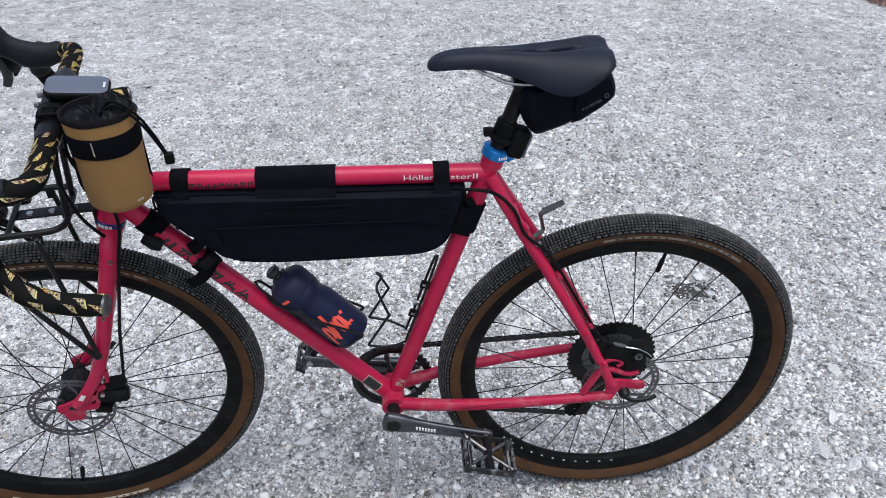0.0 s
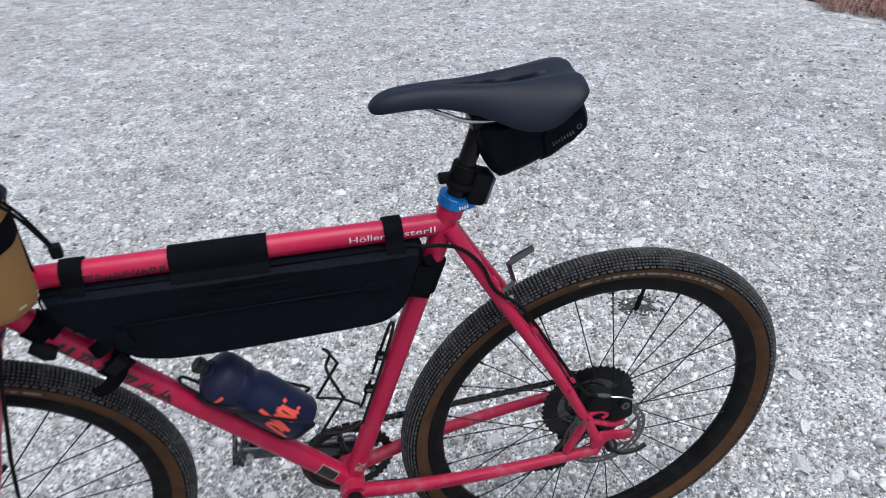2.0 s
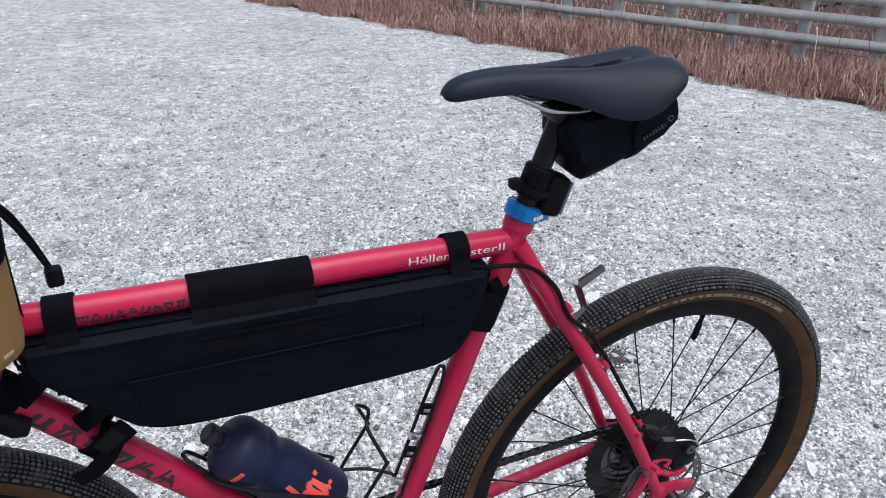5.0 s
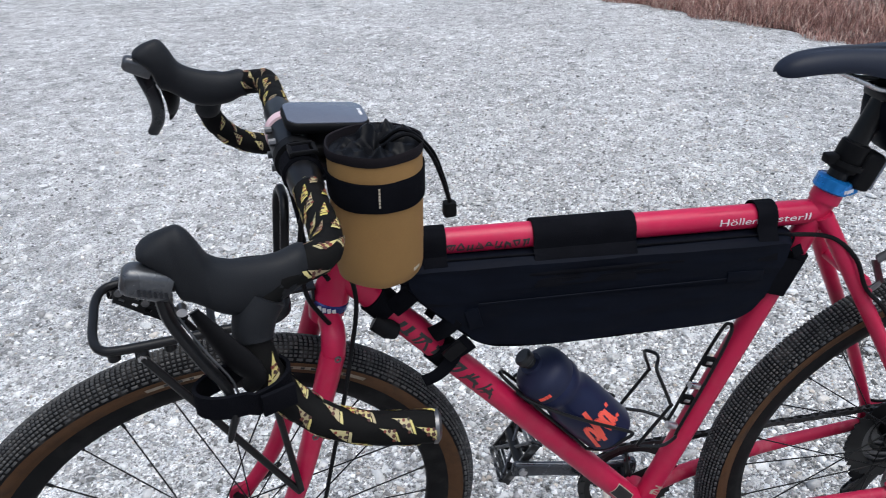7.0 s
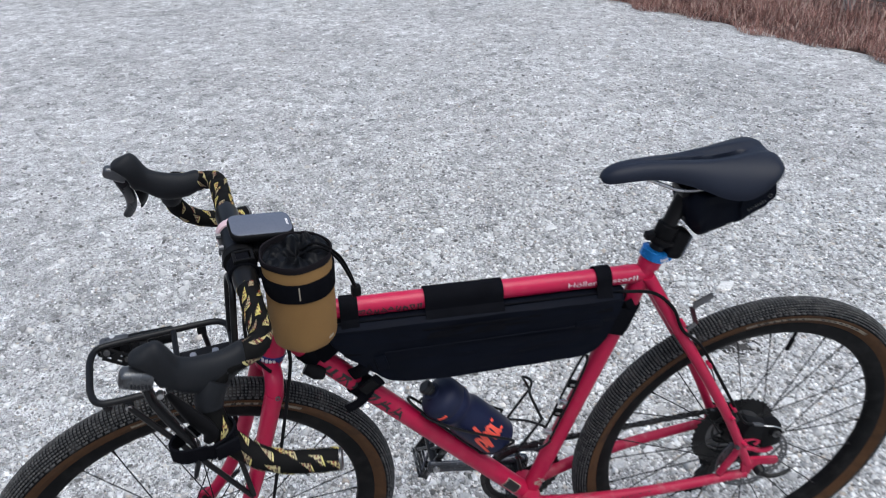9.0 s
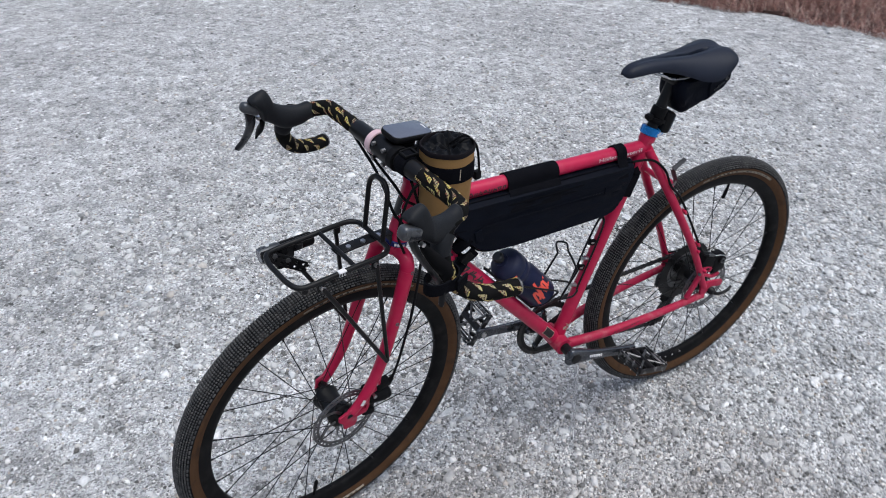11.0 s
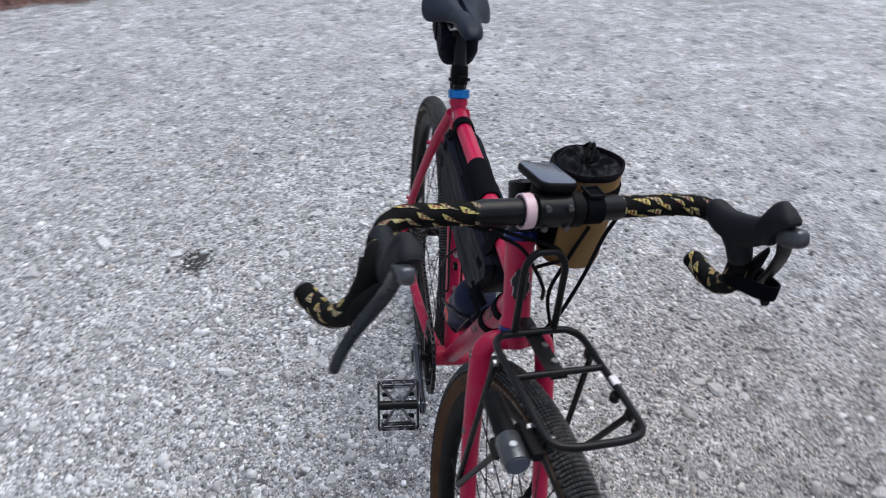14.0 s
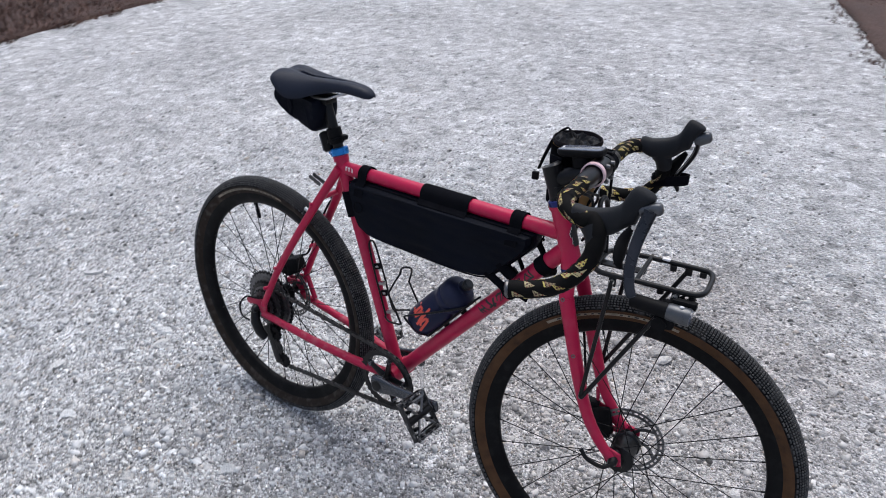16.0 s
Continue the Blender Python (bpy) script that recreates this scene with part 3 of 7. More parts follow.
def blades(name, rows, material, label, category):
    """Bent tapering blades, one per row of x, y, height, lean, heading, width."""
    n = len(rows)
    x, y, h, lean, head, w = rows.T
    fx, fy = np.cos(head), np.sin(head)
    sx, sy = -fy, fx
    v = np.zeros((n, 5, 3))
    for k, (f, q, side) in enumerate([(0, 0, -1), (0, 0, 1), (0.6, 0.35, -0.8), (0.6, 0.35, 0.8), (1, 1, 0)]):
        v[:, k, 0] = x + fx * lean * h * q + sx * w * side
        v[:, k, 1] = y + fy * lean * h * q + sy * w * side
        v[:, k, 2] = 0.0 + h * f * (1 - 0.15 * lean * q)
    t = np.array([[0, 1, 3], [0, 3, 2], [2, 3, 4]])[None] + 5 * np.arange(n)[:, None, None]
    return tagged(fast_mesh(name, v.reshape(-1, 3), t.reshape(-1, 3), material), label, category, kind="stuff")


def strip(n, x0, sign, s0, s1, d0, d1, h0, h1, w, clump=0.5):
    s = rng.uniform(s0, s1, n)
    d = d0 + (d1 - d0) * rng.uniform(0, 1, n) ** 1.3
    d += 0.06 * np.sin(s * 5.1) + 0.05 * np.sin(s * 11.3 + 1)
    x = x0 + ALONG.x * s + sign * ACROSS.x * d
    y = ALONG.y * s + sign * ACROSS.y * d
    if sign > 0:
        x = x + bend(y)
    h = rng.uniform(h0, h1, n) * (0.75 + 0.35 * np.sin(s * 2.3 + d * 3) * clump) * np.clip(0.45 + 1.6 * d, 0.45, 1)
    return np.stack([x, y, h, rng.uniform(0.05, 1.1, n), rng.uniform(0, 6.283, n), rng.uniform(0.6, 1.3, n) * w], 1)


blades("dry_grass", np.concatenate([strip(46000, EDGE_X, 1, -0.2, 11, 0.0, 1.0, 0.08, 0.26, 0.0024), strip(9000, EDGE_X, 1, -1, 12, 0.9, 4.0, 0.12, 0.30, 0.004)]),
       STRAW, "dead reddish brown grass along the edge of the gravel", "grass")
blades("dark_bracken", np.concatenate([strip(16000, EDGE_X, 1, -9, 0.4, 0.02, 1.2, 0.03, 0.12, 0.005), strip(9000, EDGE_X, 1, -10, 0.6, 0.8, 4.0, 0.05, 0.16, 0.008)]), BRACKEN, "dark brown flattened bracken along the edge of the gravel", "bracken")
blades("short_dead_grass", strip(15000, -2.10, -1, -12, 0, -0.10, 2.6, 0.03, 0.10, 0.005), BRACKEN, "short dark dead grass on the bare verge", "grass")
blades("tall_grass_stalks", strip(90, EDGE_X, 1, 1, 8, 0.4, 1.3, 0.5, 0.75, 0.0022), STRAW, "thin pale stalks standing above the dead grass", "grass")


def fence():
    root = empty("rail_fence")
    n = 18
    base = V(EDGE_X, 0, 0) + ACROSS * 1.2
    pts = [base + ALONG * (1.9 + 0.57 * i) for i in range(n)]
    for i, p in enumerate(pts):
        bm = bmesh.new()
        lean = V(rng.uniform(-0.02, 0.02), rng.uniform(-0.02, 0.02), 0)
        sweep(bm, [p + V(0, 0, -0.05), p + V(0, 0, 0.25) + lean * 0.5, p + V(0, 0, 0.56) + lean, p + V(0, 0, 0.575) + lean], [0.050, 0.048, 0.045, 0.034], 12)
        part("post", bm, WOOD, root)
    for z in (0.19, 0.36, 0.51):
        for i in range(0, n - 1, 3):
            j = min(i + 3, n - 1)
            a, b = pts[i] - ACROSS * 0.05, pts[j] - ACROSS * 0.05
            bm = bmesh.new()
            q = [a.lerp(b, k / 8) + V(0, 0, z + 0.008 * noise.noise((k * 0.7, i, z * 9))) for k in range(9)]
            sweep(bm, q, [0.039 + 0.004 * noise.noise((k, i * 2.0, z)) for k in range(9)], 12)
            part("rail", bm, WOOD, root)
    for z in (0.10, 0.275, 0.44):
        bm = bmesh.new()
        sweep(bm, [p + ACROSS * 0.05 + V(0, 0, z) for p in pts], 0.003, 5)
        part("wire", bm, DARK_STEEL, root)
    tagged(root, "weathered grey round-log rail fence behind dead grass", "fence")


fence()


def shrubs():
    n = 9000
    s = rng.uniform(-2, 16, n)
    d = rng.uniform(3.2, 6.5, n)
    top = 0.7 + 0.5 * np.sin(s * 1.3) * np.cos(d * 1.1) + 0.4
    z = rng.uniform(0.0, 1, n) ** 0.8 * top
    c = np.stack([EDGE_X + ALONG.x * s + ACROSS.x * d, ALONG.y * s + ACROSS.y * d, z], 1)
    u = rng.normal(0, 1, (n, 3))
    u /= np.linalg.norm(u, axis=1)[:, None]
    w = np.cross(u, rng.normal(0, 1, (n, 3)))
    w /= np.linalg.norm(w, axis=1)[:, None]
    r = rng.uniform(0.03, 0.08, n)[:, None]
    v = np.stack([c - u * r, c + w * r * 0.45, c + u * r, c - w * r * 0.45], 1)
    t = np.array([[0, 1, 2], [0, 2, 3]])[None] + 4 * np.arange(n)[:, None, None]
    tagged(fast_mesh("shrubs", v.reshape(-1, 3), t.reshape(-1, 3), LEAF), "dark green low shrubs growing behind the fence", "shrub", kind="stuff")


shrubs()

# ---- the bicycle: x runs back, y to its right, z up ----
LEAN = pose(0, 0, 0, 4.24, 0, 0) @ Matrix.Translation((0.037, 0, -0.016)) @ Matrix.Diagonal((1.053, 1.053, 1.053, 1))
PIVOT, AXIS = V(-0.413, 0, 0.688), V(0.309, 0, 0.951).normalized()
STEER = Matrix.Translation(PIVOT) @ Matrix.Rotation(radians(10.3), 4, AXIS) @ Matrix.Translation(-PIVOT)
HUB_R, HUB_F = V(0.4065, 0, 0.339), V(-0.557, 0, 0.338)
BB = V(0, 0, 0.288)
bike = empty("bicycle", LEAN)
tagged(bike, "raspberry red steel gravel bicycle with drop bar standing on gravel", "bicycle")


def arc(cx, cz, r, a0, a1, n):
    return [(cx + r * math.cos(radians(a0 + (a1 - a0) * i / n)), cz + r * math.sin(radians(a0 + (a1 - a0) * i / n))) for i in range(n + 1)]


def build_frame():
    bm = bmesh.new()
    sweep(bm, [BB + V(0, -0.035, 0), BB + V(0, 0.035, 0)], 0.0205, 28)
    frame_ob = part("frame", bm, RED_DUSTY, bike, "raspberry red painted steel frame")
    tube("top_tube", [V(-0.385, 0, 0.752), V(-0.1, 0, 0.752), V(0.152, 0, 0.752)], 0.0146, RED, frame_ob, segs=24)
    tube("down_tube", [V(-0.398, 0, 0.726), V(-0.2, 0, 0.508), BB + V(-0.004, 0, 0.004)], 0.0165, RED, frame_ob, segs=24)
    tube("seat_tube", [BB, V(0.083, 0, 0.537), V(0.1655, 0, 0.782)], 0.0149, RED, frame_ob, segs=24)
    axis = V(0.325, 0, 1).normalized()
    foot = V(-0.4115, 0, 0.694)
    bm = bmesh.new()
    sweep(bm, [foot + axis * d for d in (0, 0.004, 0.009, 0.05, 0.107, 0.112, 0.117)], [0.0215, 0.0215, 0.0188, 0.0182, 0.0188, 0.0215, 0.0215], 26)
    part("head_tube", bm, RED, frame_ob)
    for d, r in ((-0.006, 0.0222), (0.122, 0.0212)):
        bm = bmesh.new()
        sweep(bm, [foot + axis * (d - 0.0062), foot + axis * (d - 0.004), foot + axis * (d + 0.004), foot + axis * (d + 0.0062)], [r - 0.002, r, r, r - 0.002], 28)
        part("headset_cup", bm, NAVY_RING, frame_ob, "navy blue anodised headset cup")
    # pale marks round the lower cup
    bm = bmesh.new()
    for k in range(4):
        a = radians(-118 + 14 * k)
        c = foot + axis * -0.006
        sx, sy = axis.cross(V(0, 1, 0)), V(0, 1, 0)
        d = sx * -math.cos(a) + sy * math.sin(a)
        box(bm, c + d * 0.0222, (0.0022, 0.004, 0.005), 0, d.to_track_quat("X", "Z").to_matrix())
    part("cup_marks", bm, WHITE, frame_ob)
    for s in (-1, 1):
        tube("seat_stay", [V(0.158, 0.012 * s, 0.752), V(0.205, 0.032 * s, 0.672), V(0.27, 0.048 * s, 0.566), V(0.33, 0.060 * s, 0.462), V(0.383, 0.066 * s, 0.354)],
             [0.0105, 0.0098, 0.009, 0.0085, 0.008], RED, frame_ob, segs=16, per=4)
        tube("chain_stay", [BB + V(0.012, 0.026 * s, 0.0), V(0.10, 0.044 * s, 0.298), V(0.22, 0.058 * s, 0.311), V(0.386, 0.066 * s, 0.3275)],
             lambda t: 0.0122 - 0.0038 * t, RED_DUSTY, frame_ob, segs=16, per=5)
        o = [(0.371, 0.362), (0.379, 0.368), (0.392, 0.3665), (0.414, 0.3635), (0.440, 0.3595), (0.444, 0.352), (0.441, 0.344), (0.429, 0.3425), (0.420, 0.3475), (0.409, 0.3505), (0.399, 0.3470), (0.393, 0.3370), (0.389, 0.3215), (0.377, 0.3215), (0.374, 0.341)]
        plate("dropout", o, 0.064 * s, 0.070 * s, RED_DUSTY, frame_ob, bevel=0.0012)
        # threaded eyelets on the stays
        for p in (V(0.215, 0.036 * s, 0.662), V(0.325, 0.06 * s, 0.475), V(0.36, 0.067 * s, 0.412)):
            bm = bmesh.new()
            sweep(bm, [p, p + V(0.004, 0.011 * s, 0.0)], 0.0042, 10)
            part("eyelet", bm, RED, frame_ob)
    tube("stay_bridge", [V(0.203, -0.03, 0.676), V(0.203, 0.03, 0.676)], 0.006, RED, frame_ob, segs=12)
    tube("stay_brace", [V(0.335, -0.063, 0.334), V(0.352, -0.064, 0.372), V(0.366, -0.064, 0.404)], 0.0065, RED_DUSTY, frame_ob, segs=12)
    # caliper mount prongs behind the left stay
    bm = bmesh.new()
    sweep(bm, smooth_path([V(0.358, -0.062, 0.398), V(0.370, -0.061, 0.408), V(0.386, -0.060, 0.410), V(0.397, -0.060, 0.402), V(0.390, -0.060, 0.394)], 4), 0.0048, 10)
    sweep(bm, smooth_path([V(0.364, -0.062, 0.388), V(0.384, -0.061, 0.386), V(0.402, -0.060, 0.376), V(0.418, -0.060, 0.373), V(0.430, -0.060, 0.378)], 4), 0.0050, 10)
    part("caliper_mount", bm, RED_DUSTY, frame_ob)
    # seat cluster binder
    bm = bmesh.new()
    sweep(bm, [V(0.161, 0, 0.766), V(0.1675, 0, 0.7855)], [0.0172, 0.0172], 26)
    part("seat_lug", bm, RED, frame_ob)
    # bottle bosses
    for p in (V(0.055, -0.0, 0.500), V(0.033, 0, 0.434)):
        bm = bmesh.new()
        sweep(bm, [p, p + V(-0.014, 0, 0.005)], 0.005, 10)
        part("boss", bm, STEEL, frame_ob)
    return frame_ob


frame_part = build_frame()


def wrap_print(name, pieces, p0, p1, radius, material, parent, side=-1):
    """Small flat marks laid round a tube's side. pieces: (along, up, width, height, slant) on the flank that faces side."""
    p0, p1 = Vector(p0), Vector(p1)
    t = (p1 - p0).normalized()
    out = V(0, side, 0)
    up = out.cross(t)
    if up.z < 0:
        up = -up
    bm = bmesh.new()
    for along, lift, w, h, slant in pieces:
        grid = []
        for j in range(5):
            row = []
            for i in range(2):
                v = lift + h * (j / 4 - 0.5)
                u = along + w * (i - 0.5) + slant * (j / 4 - 0.5)
                a = v / radius
                row.append(bm.verts.new(p0 + t * u + (out * math.cos(a) + up * math.sin(a)) * (radius + 0.0004)))
            grid.append(row)
        for a, b in zip(grid, grid[1:]):
            bm.faces.new((a[0], a[1], b[1], b[0]))
    return part(name, bm, material, parent)


# large black letter shapes on the down tube, small ones on top tube and chain stay
def letter_shapes(start, sizes, gap, h, slant, seed):
    r = random.Random(seed)
    out, u = [], start
    for w in sizes:
        k = r.randint(2, 3)
        for j in range(k):
            out.append((u + w * (j + 0.5) / k, r.uniform(-0.2, 0.2) * h, w / k * 0.52, h * r.uniform(0.55, 1.0), slant * r.choice((-1, 1, 0.4))))
        out.append((u + w * 0.5, r.choice((-0.32, 0.0, 0.32)) * h, w * 0.9, h * 0.22, 0))
        u += w + gap
    return out


DT0, DT1 = V(-0.398, 0, 0.726), BB
for side in (-1, 1):
    wrap_print("frame_lettering", letter_shapes(0.088, (0.024, 0.022, 0.026, 0.020, 0.024, 0.020), 0.006, 0.019, 0.010, 4 + side), DT0, DT1, 0.0165, INK, frame_part, side)
wrap_print("frame_lettering", letter_shapes(0.103, (0.0088,) * 9, 0.0016, 0.0095, 0.004, 9), V(-0.385, 0, 0.7505), V(0.15, 0, 0.7505), 0.0146, INK, frame_part)
wrap_print("frame_lettering", letter_shapes(0.11, (0.006,) * 11, 0.002, 0.005, 0.001, 11), BB + V(0.012, -0.046, 0.002), V(0.385, -0.060, 0.341), 0.0105, INK, frame_part)


def text_on_tube(text, x0, x1, zc, height, radius, side):
    cu = bpy.data.curves.new("frame_name", "FONT")
    cu.body = text
    cu.size, cu.extrude = 1.0, 0.0
    tmp = new("tmp_text", cu)
    bpy.context.view_layer.update()
    me = bpy.data.meshes.new_from_object(tmp.evaluated_get(bpy.context.evaluated_depsgraph_get()))
    bpy.data.objects.remove(tmp)
    bm = bmesh.new()
    bm.from_mesh(me)
    bmesh.ops.subdivide_edges(bm, edges=[e for e in bm.edges if e.calc_length() > 0.35], cuts=2)
    xs = [v.co.x for v in bm.verts]
    lo, hi = min(xs), max(xs)
    for v in bm.verts:
        u = (v.co.x - lo) / (hi - lo)
        x = x0 + (x1 - x0) * u if side < 0 else x1 - (x1 - x0) * u
        a = (v.co.y - 0.35) * height / radius
        v.co = V(x, side * (radius + 0.0005) * math.cos(a), zc + (radius + 0.0005) * math.sin(a))
    return part("frame_name", bm, WHITE, frame_part, "white lettering on the top tube", smooth=False)


text_on_tube("Höllen", 0.030, 0.076, 0.754, 0.0125, 0.0146, -1)
text_on_tube("sterII", 0.100, 0.140, 0.754, 0.0125, 0.0146, -1)
wrap_print("frame_name", letter_shapes(0.50, (0.006, 0.006, 0.006), 0.002, 0.013, 0.0, 3), V(-0.385, 0, 0.756), V(0.152, 0, 0.756), 0.0146, WHITE, frame_part, 1)
# head badge: pale ring and black emblem on the head tube's front
HT0, HT1 = V(-0.4115, 0, 0.694), V(-0.4115, 0, 0.694) + V(0.325, 0, 1).normalized() * 0.117


def head_print(name, pieces, lift, material, label=""):
    """Marks on the front of the head tube: (along, around, length, width) in metres."""
    t = (HT1 - HT0).normalized()
    out = V(-0.951, 0, 0.309)
    side = V(0, 1, 0)
    bm = bmesh.new()
    for along, around, h, w in pieces:
        grid = []
        for j in range(4):
            a = (around + w * (j / 3 - 0.5)) / 0.0184
            grid.append([bm.verts.new(HT0 + t * (along + h * e) + (out * math.cos(a) + side * math.sin(a)) * (0.0185 + lift)) for e in (-0.5, 0.5)])
        for p, q in zip(grid, grid[1:]):
            bm.faces.new((p[0], p[1], q[1], q[0]))
    return part(name, bm, material, frame_part, label)


head_print("badge_border", [(0.060 + 0.0045 * k, 0.0015 * math.sin(k * 1.4), 0.0046, 0.0262 - 0.0022 * abs(k)) for k in range(-3, 4)], 0.0006, WHITE)
head_print("head_badge", [(0.060 + 0.0045 * k, 0.0015 * math.sin(k * 1.4), 0.0048, 0.0238 - 0.0020 * abs(k)) for k in range(-4, 5)], 0.0011, INK, "black emblem with a pale border on the head tube")
# pale emblem at the foot of the seat tube and a black badge on the down tube
wrap_print("emblem", letter_shapes(0.035, (0.008, 0.008), 0.001, 0.016, 0.004, 21), BB, V(0.1655, 0, 0.782), 0.0149, CREAM, frame_part)
wrap_print("emblem", [(0.535, 0.002, 0.036, 0.020, 0.0)], DT0, DT1, 0.0165, CREAM, frame_part)
wrap_print("emblem", [(0.535, 0.002, 0.033, 0.0175, 0.0)], DT0, DT1, 0.0168, INK, frame_part)


# ---- wheels ----
def unit_spoke():
    bm = bmesh.new()
    sweep(bm, [V(0, 0, 0), V(0, 0, 0.96), V(0, 0, 0.962), V(0, 0, 1)], [0.001, 0.001, 0.0019, 0.0019], 6)
    me = bpy.data.meshes.new("spoke")
    bm.to_mesh(me)
    bm.free()
    me.materials.append(SPOKE)
    return me


SPOKE_MESH = unit_spoke()


def tread(name, r0, parent):
    """Rows of small square knobs round the tyre, taller on the shoulders."""
    vs, ts = [], []
    n, rt = 352, 0.0207
    for q in range(-6, 7):
        tilt = radians(12.4 * q)
        shoulder = abs(q) == 6
        m = n // 2 if shoulder else n
        hw, hl = (0.0016, 0.0040) if shoulder else (0.00145, 0.0019)
        for k in range(m):
            a = 2 * math.pi * (k + (0.5 if shoulder else 0)) / m
            up = np.array([math.cos(a) * math.cos(tilt), math.sin(tilt), math.sin(a) * math.cos(tilt)])
            along = np.array([-math.sin(a), 0, math.cos(a)])
            side = np.cross(up, along)
            rr = r0 - rt + rt * math.cos(tilt)
            c = np.array([rr * math.cos(a), rt * math.sin(tilt), rr * math.sin(a)])
            h = 0.0014 if shoulder else 0.0015
            b = len(vs)
            for z, s in ((-0.002, 1.0), (h, 0.80)):
                for i, j in ((-1, -1), (1, -1), (1, 1), (-1, 1)):
                    vs.append(c + up * z + along * (hl * i * s) + side * (hw * j * s))
            ts += [(b + 4, b + 5, b + 6), (b + 4, b + 6, b + 7)]
            for i in range(4):
                j = (i + 1) % 4
                ts += [(b + i, b + j, b + 4 + j), (b + i, b + 4 + j, b + 4 + i)]
    ob = fast_mesh(name, np.array(vs), np.array(ts), KNOBS)
    ob.parent = parent
    return tagged(ob, "fine square knobs of the tread", kind="stuff")


def build_wheel(name, hub, m, rear, valve_angle, phase):
    """Tyre, rim, spokes, hub, disc and valve about a hub centre."""
    root_m = m @ Matrix.Translation(hub)
    bm = bmesh.new()
    lathe(bm, [(0.2885, -0.0125), (0.2855, -0.0130), (0.2825, -0.0130), (0.272, -0.0125), (0.260, -0.0085), (0.2565, -0.004), (0.2565, 0.004), (0.260, 0.0085), (0.272, 0.0125), (0.2825, 0.0130), (0.2855, 0.0130), (0.2885, 0.0125)], 160, True)
    w = part(name, bm, RIM, bike, "spoked wheel with black rim and brown-walled tyre", m=root_m)
    side = []
    for k in range(-9, 10):
        a = radians(k * 14.5)
        side.append((0.3025 + 0.0205 * math.cos(a), 0.0205 * math.sin(a)))
    walls = [side[i] for i in range(19)]
    bm = bmesh.new()
    lathe(bm, [(0.284, -0.0128)] + walls[:4], 160)
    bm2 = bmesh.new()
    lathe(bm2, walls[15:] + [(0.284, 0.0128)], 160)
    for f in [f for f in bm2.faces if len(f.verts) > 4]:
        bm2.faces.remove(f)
    # the rear tyre's right wall is much darker than its left
    part("sidewall", bm2, DARK_WALL if rear else SIDEWALL, w, "dark brown-grey rubber sidewall" if rear else "brown rubber sidewall")
    for f in [f for f in bm.faces if len(f.verts) > 4]:
        bm.faces.remove(f)
    part("sidewall", bm, SIDEWALL, w, "brown rubber sidewall")
    bm = bmesh.new()
    lathe(bm, walls[3:16], 160)
    for f in [f for f in bm.faces if len(f.verts) > 4]:
        bm.faces.remove(f)
    part("tyre", bm, RUBBER, w, "black knobbly gravel tyre")
    tread("tread", 0.323, w)
    # pale maker's panels on both sidewalls, left without words
    for s in (-1, 1):
        for a0 in (valve_angle,) if rear else (valve_angle, valve_angle + 180):
            bm = bmesh.new()
            rings = []
            for k in range(25):
                a = radians(a0 - 24 + 48 * k / 24)
                rings.append([bm.verts.new((r * math.cos(a), y * s, r * math.sin(a))) for r, y in ((0.2935, 0.0191), (0.2965, 0.0203), (0.2990, 0.0209))])
            for p, q in zip(rings, rings[1:]):
                for i in range(2):
                    bm.faces.new((p[i], p[i + 1], q[i + 1], q[i]))
            panel = part("sidewall_panel", bm, CREAM if not rear and a0 == valve_angle else PANEL, w, "worn pale panel on the sidewall")
            bm = bmesh.new()
            for k in range(14):
                a = radians(a0 - 21 + 2.6 * k + (5 if k > 6 else 0) + 2)
                box(bm, V(0.2967 * math.cos(a), 0.0204 * s, 0.2967 * math.sin(a)), (0.0026, 0.0012, 0.0045 + 0.003 * (k % 3 == 0)), 0, Matrix.Rotation(-a, 3, "Y"))
            tagged(part("panel_bars", bm, INK, panel), kind="stuff")
    # hub
    hubp = [(0.0, -0.052), (0.010, -0.052), (0.010, -0.046), (0.026, -0.036), (0.027, -0.031), (0.027, -0.024), (0.024, -0.021), (0.024, 0.018), (0.027, 0.022), (0.027, 0.029), (0.012, 0.034), (0.010, 0.052), (0.0, 0.052)] if not rear else \
           [(0.0, -0.064), (0.010, -0.064), (0.010, -0.052), (0.024, -0.037), (0.024, -0.034), (0.014, -0.028), (0.013, 0.008), (0.023, 0.016), (0.023, 0.019), (0.016, 0.022), (0.016, 0.058), (0.010, 0.064), (0.0, 0.064)]
    turned("hub", hubp, BLACK, w, n=28)
    yl, yr, fr = (-0.0325, 0.0275, 0.0255) if not rear else (-0.0355, 0.0175, 0.0225)
    for k in range(28):
        a = 2 * math.pi * (k + 0.5) / 28 + phase
        left = k % 2 == 0
        lead = 1 if (k // 2) % 2 == 0 else -1
        b = a + lead * radians(68)
        p = V(fr * math.cos(b), yl if left else yr, fr * math.sin(b))
        q = V(0.259 * math.cos(a), -0.003 if left else 0.003, 0.259 * math.sin(a))
        s = new("spoke", SPOKE_MESH)
        s.parent = w
        d = (q - p).length
        s.matrix_basis = between(p, q) @ Matrix.Diagonal((1, 1, d, 1))
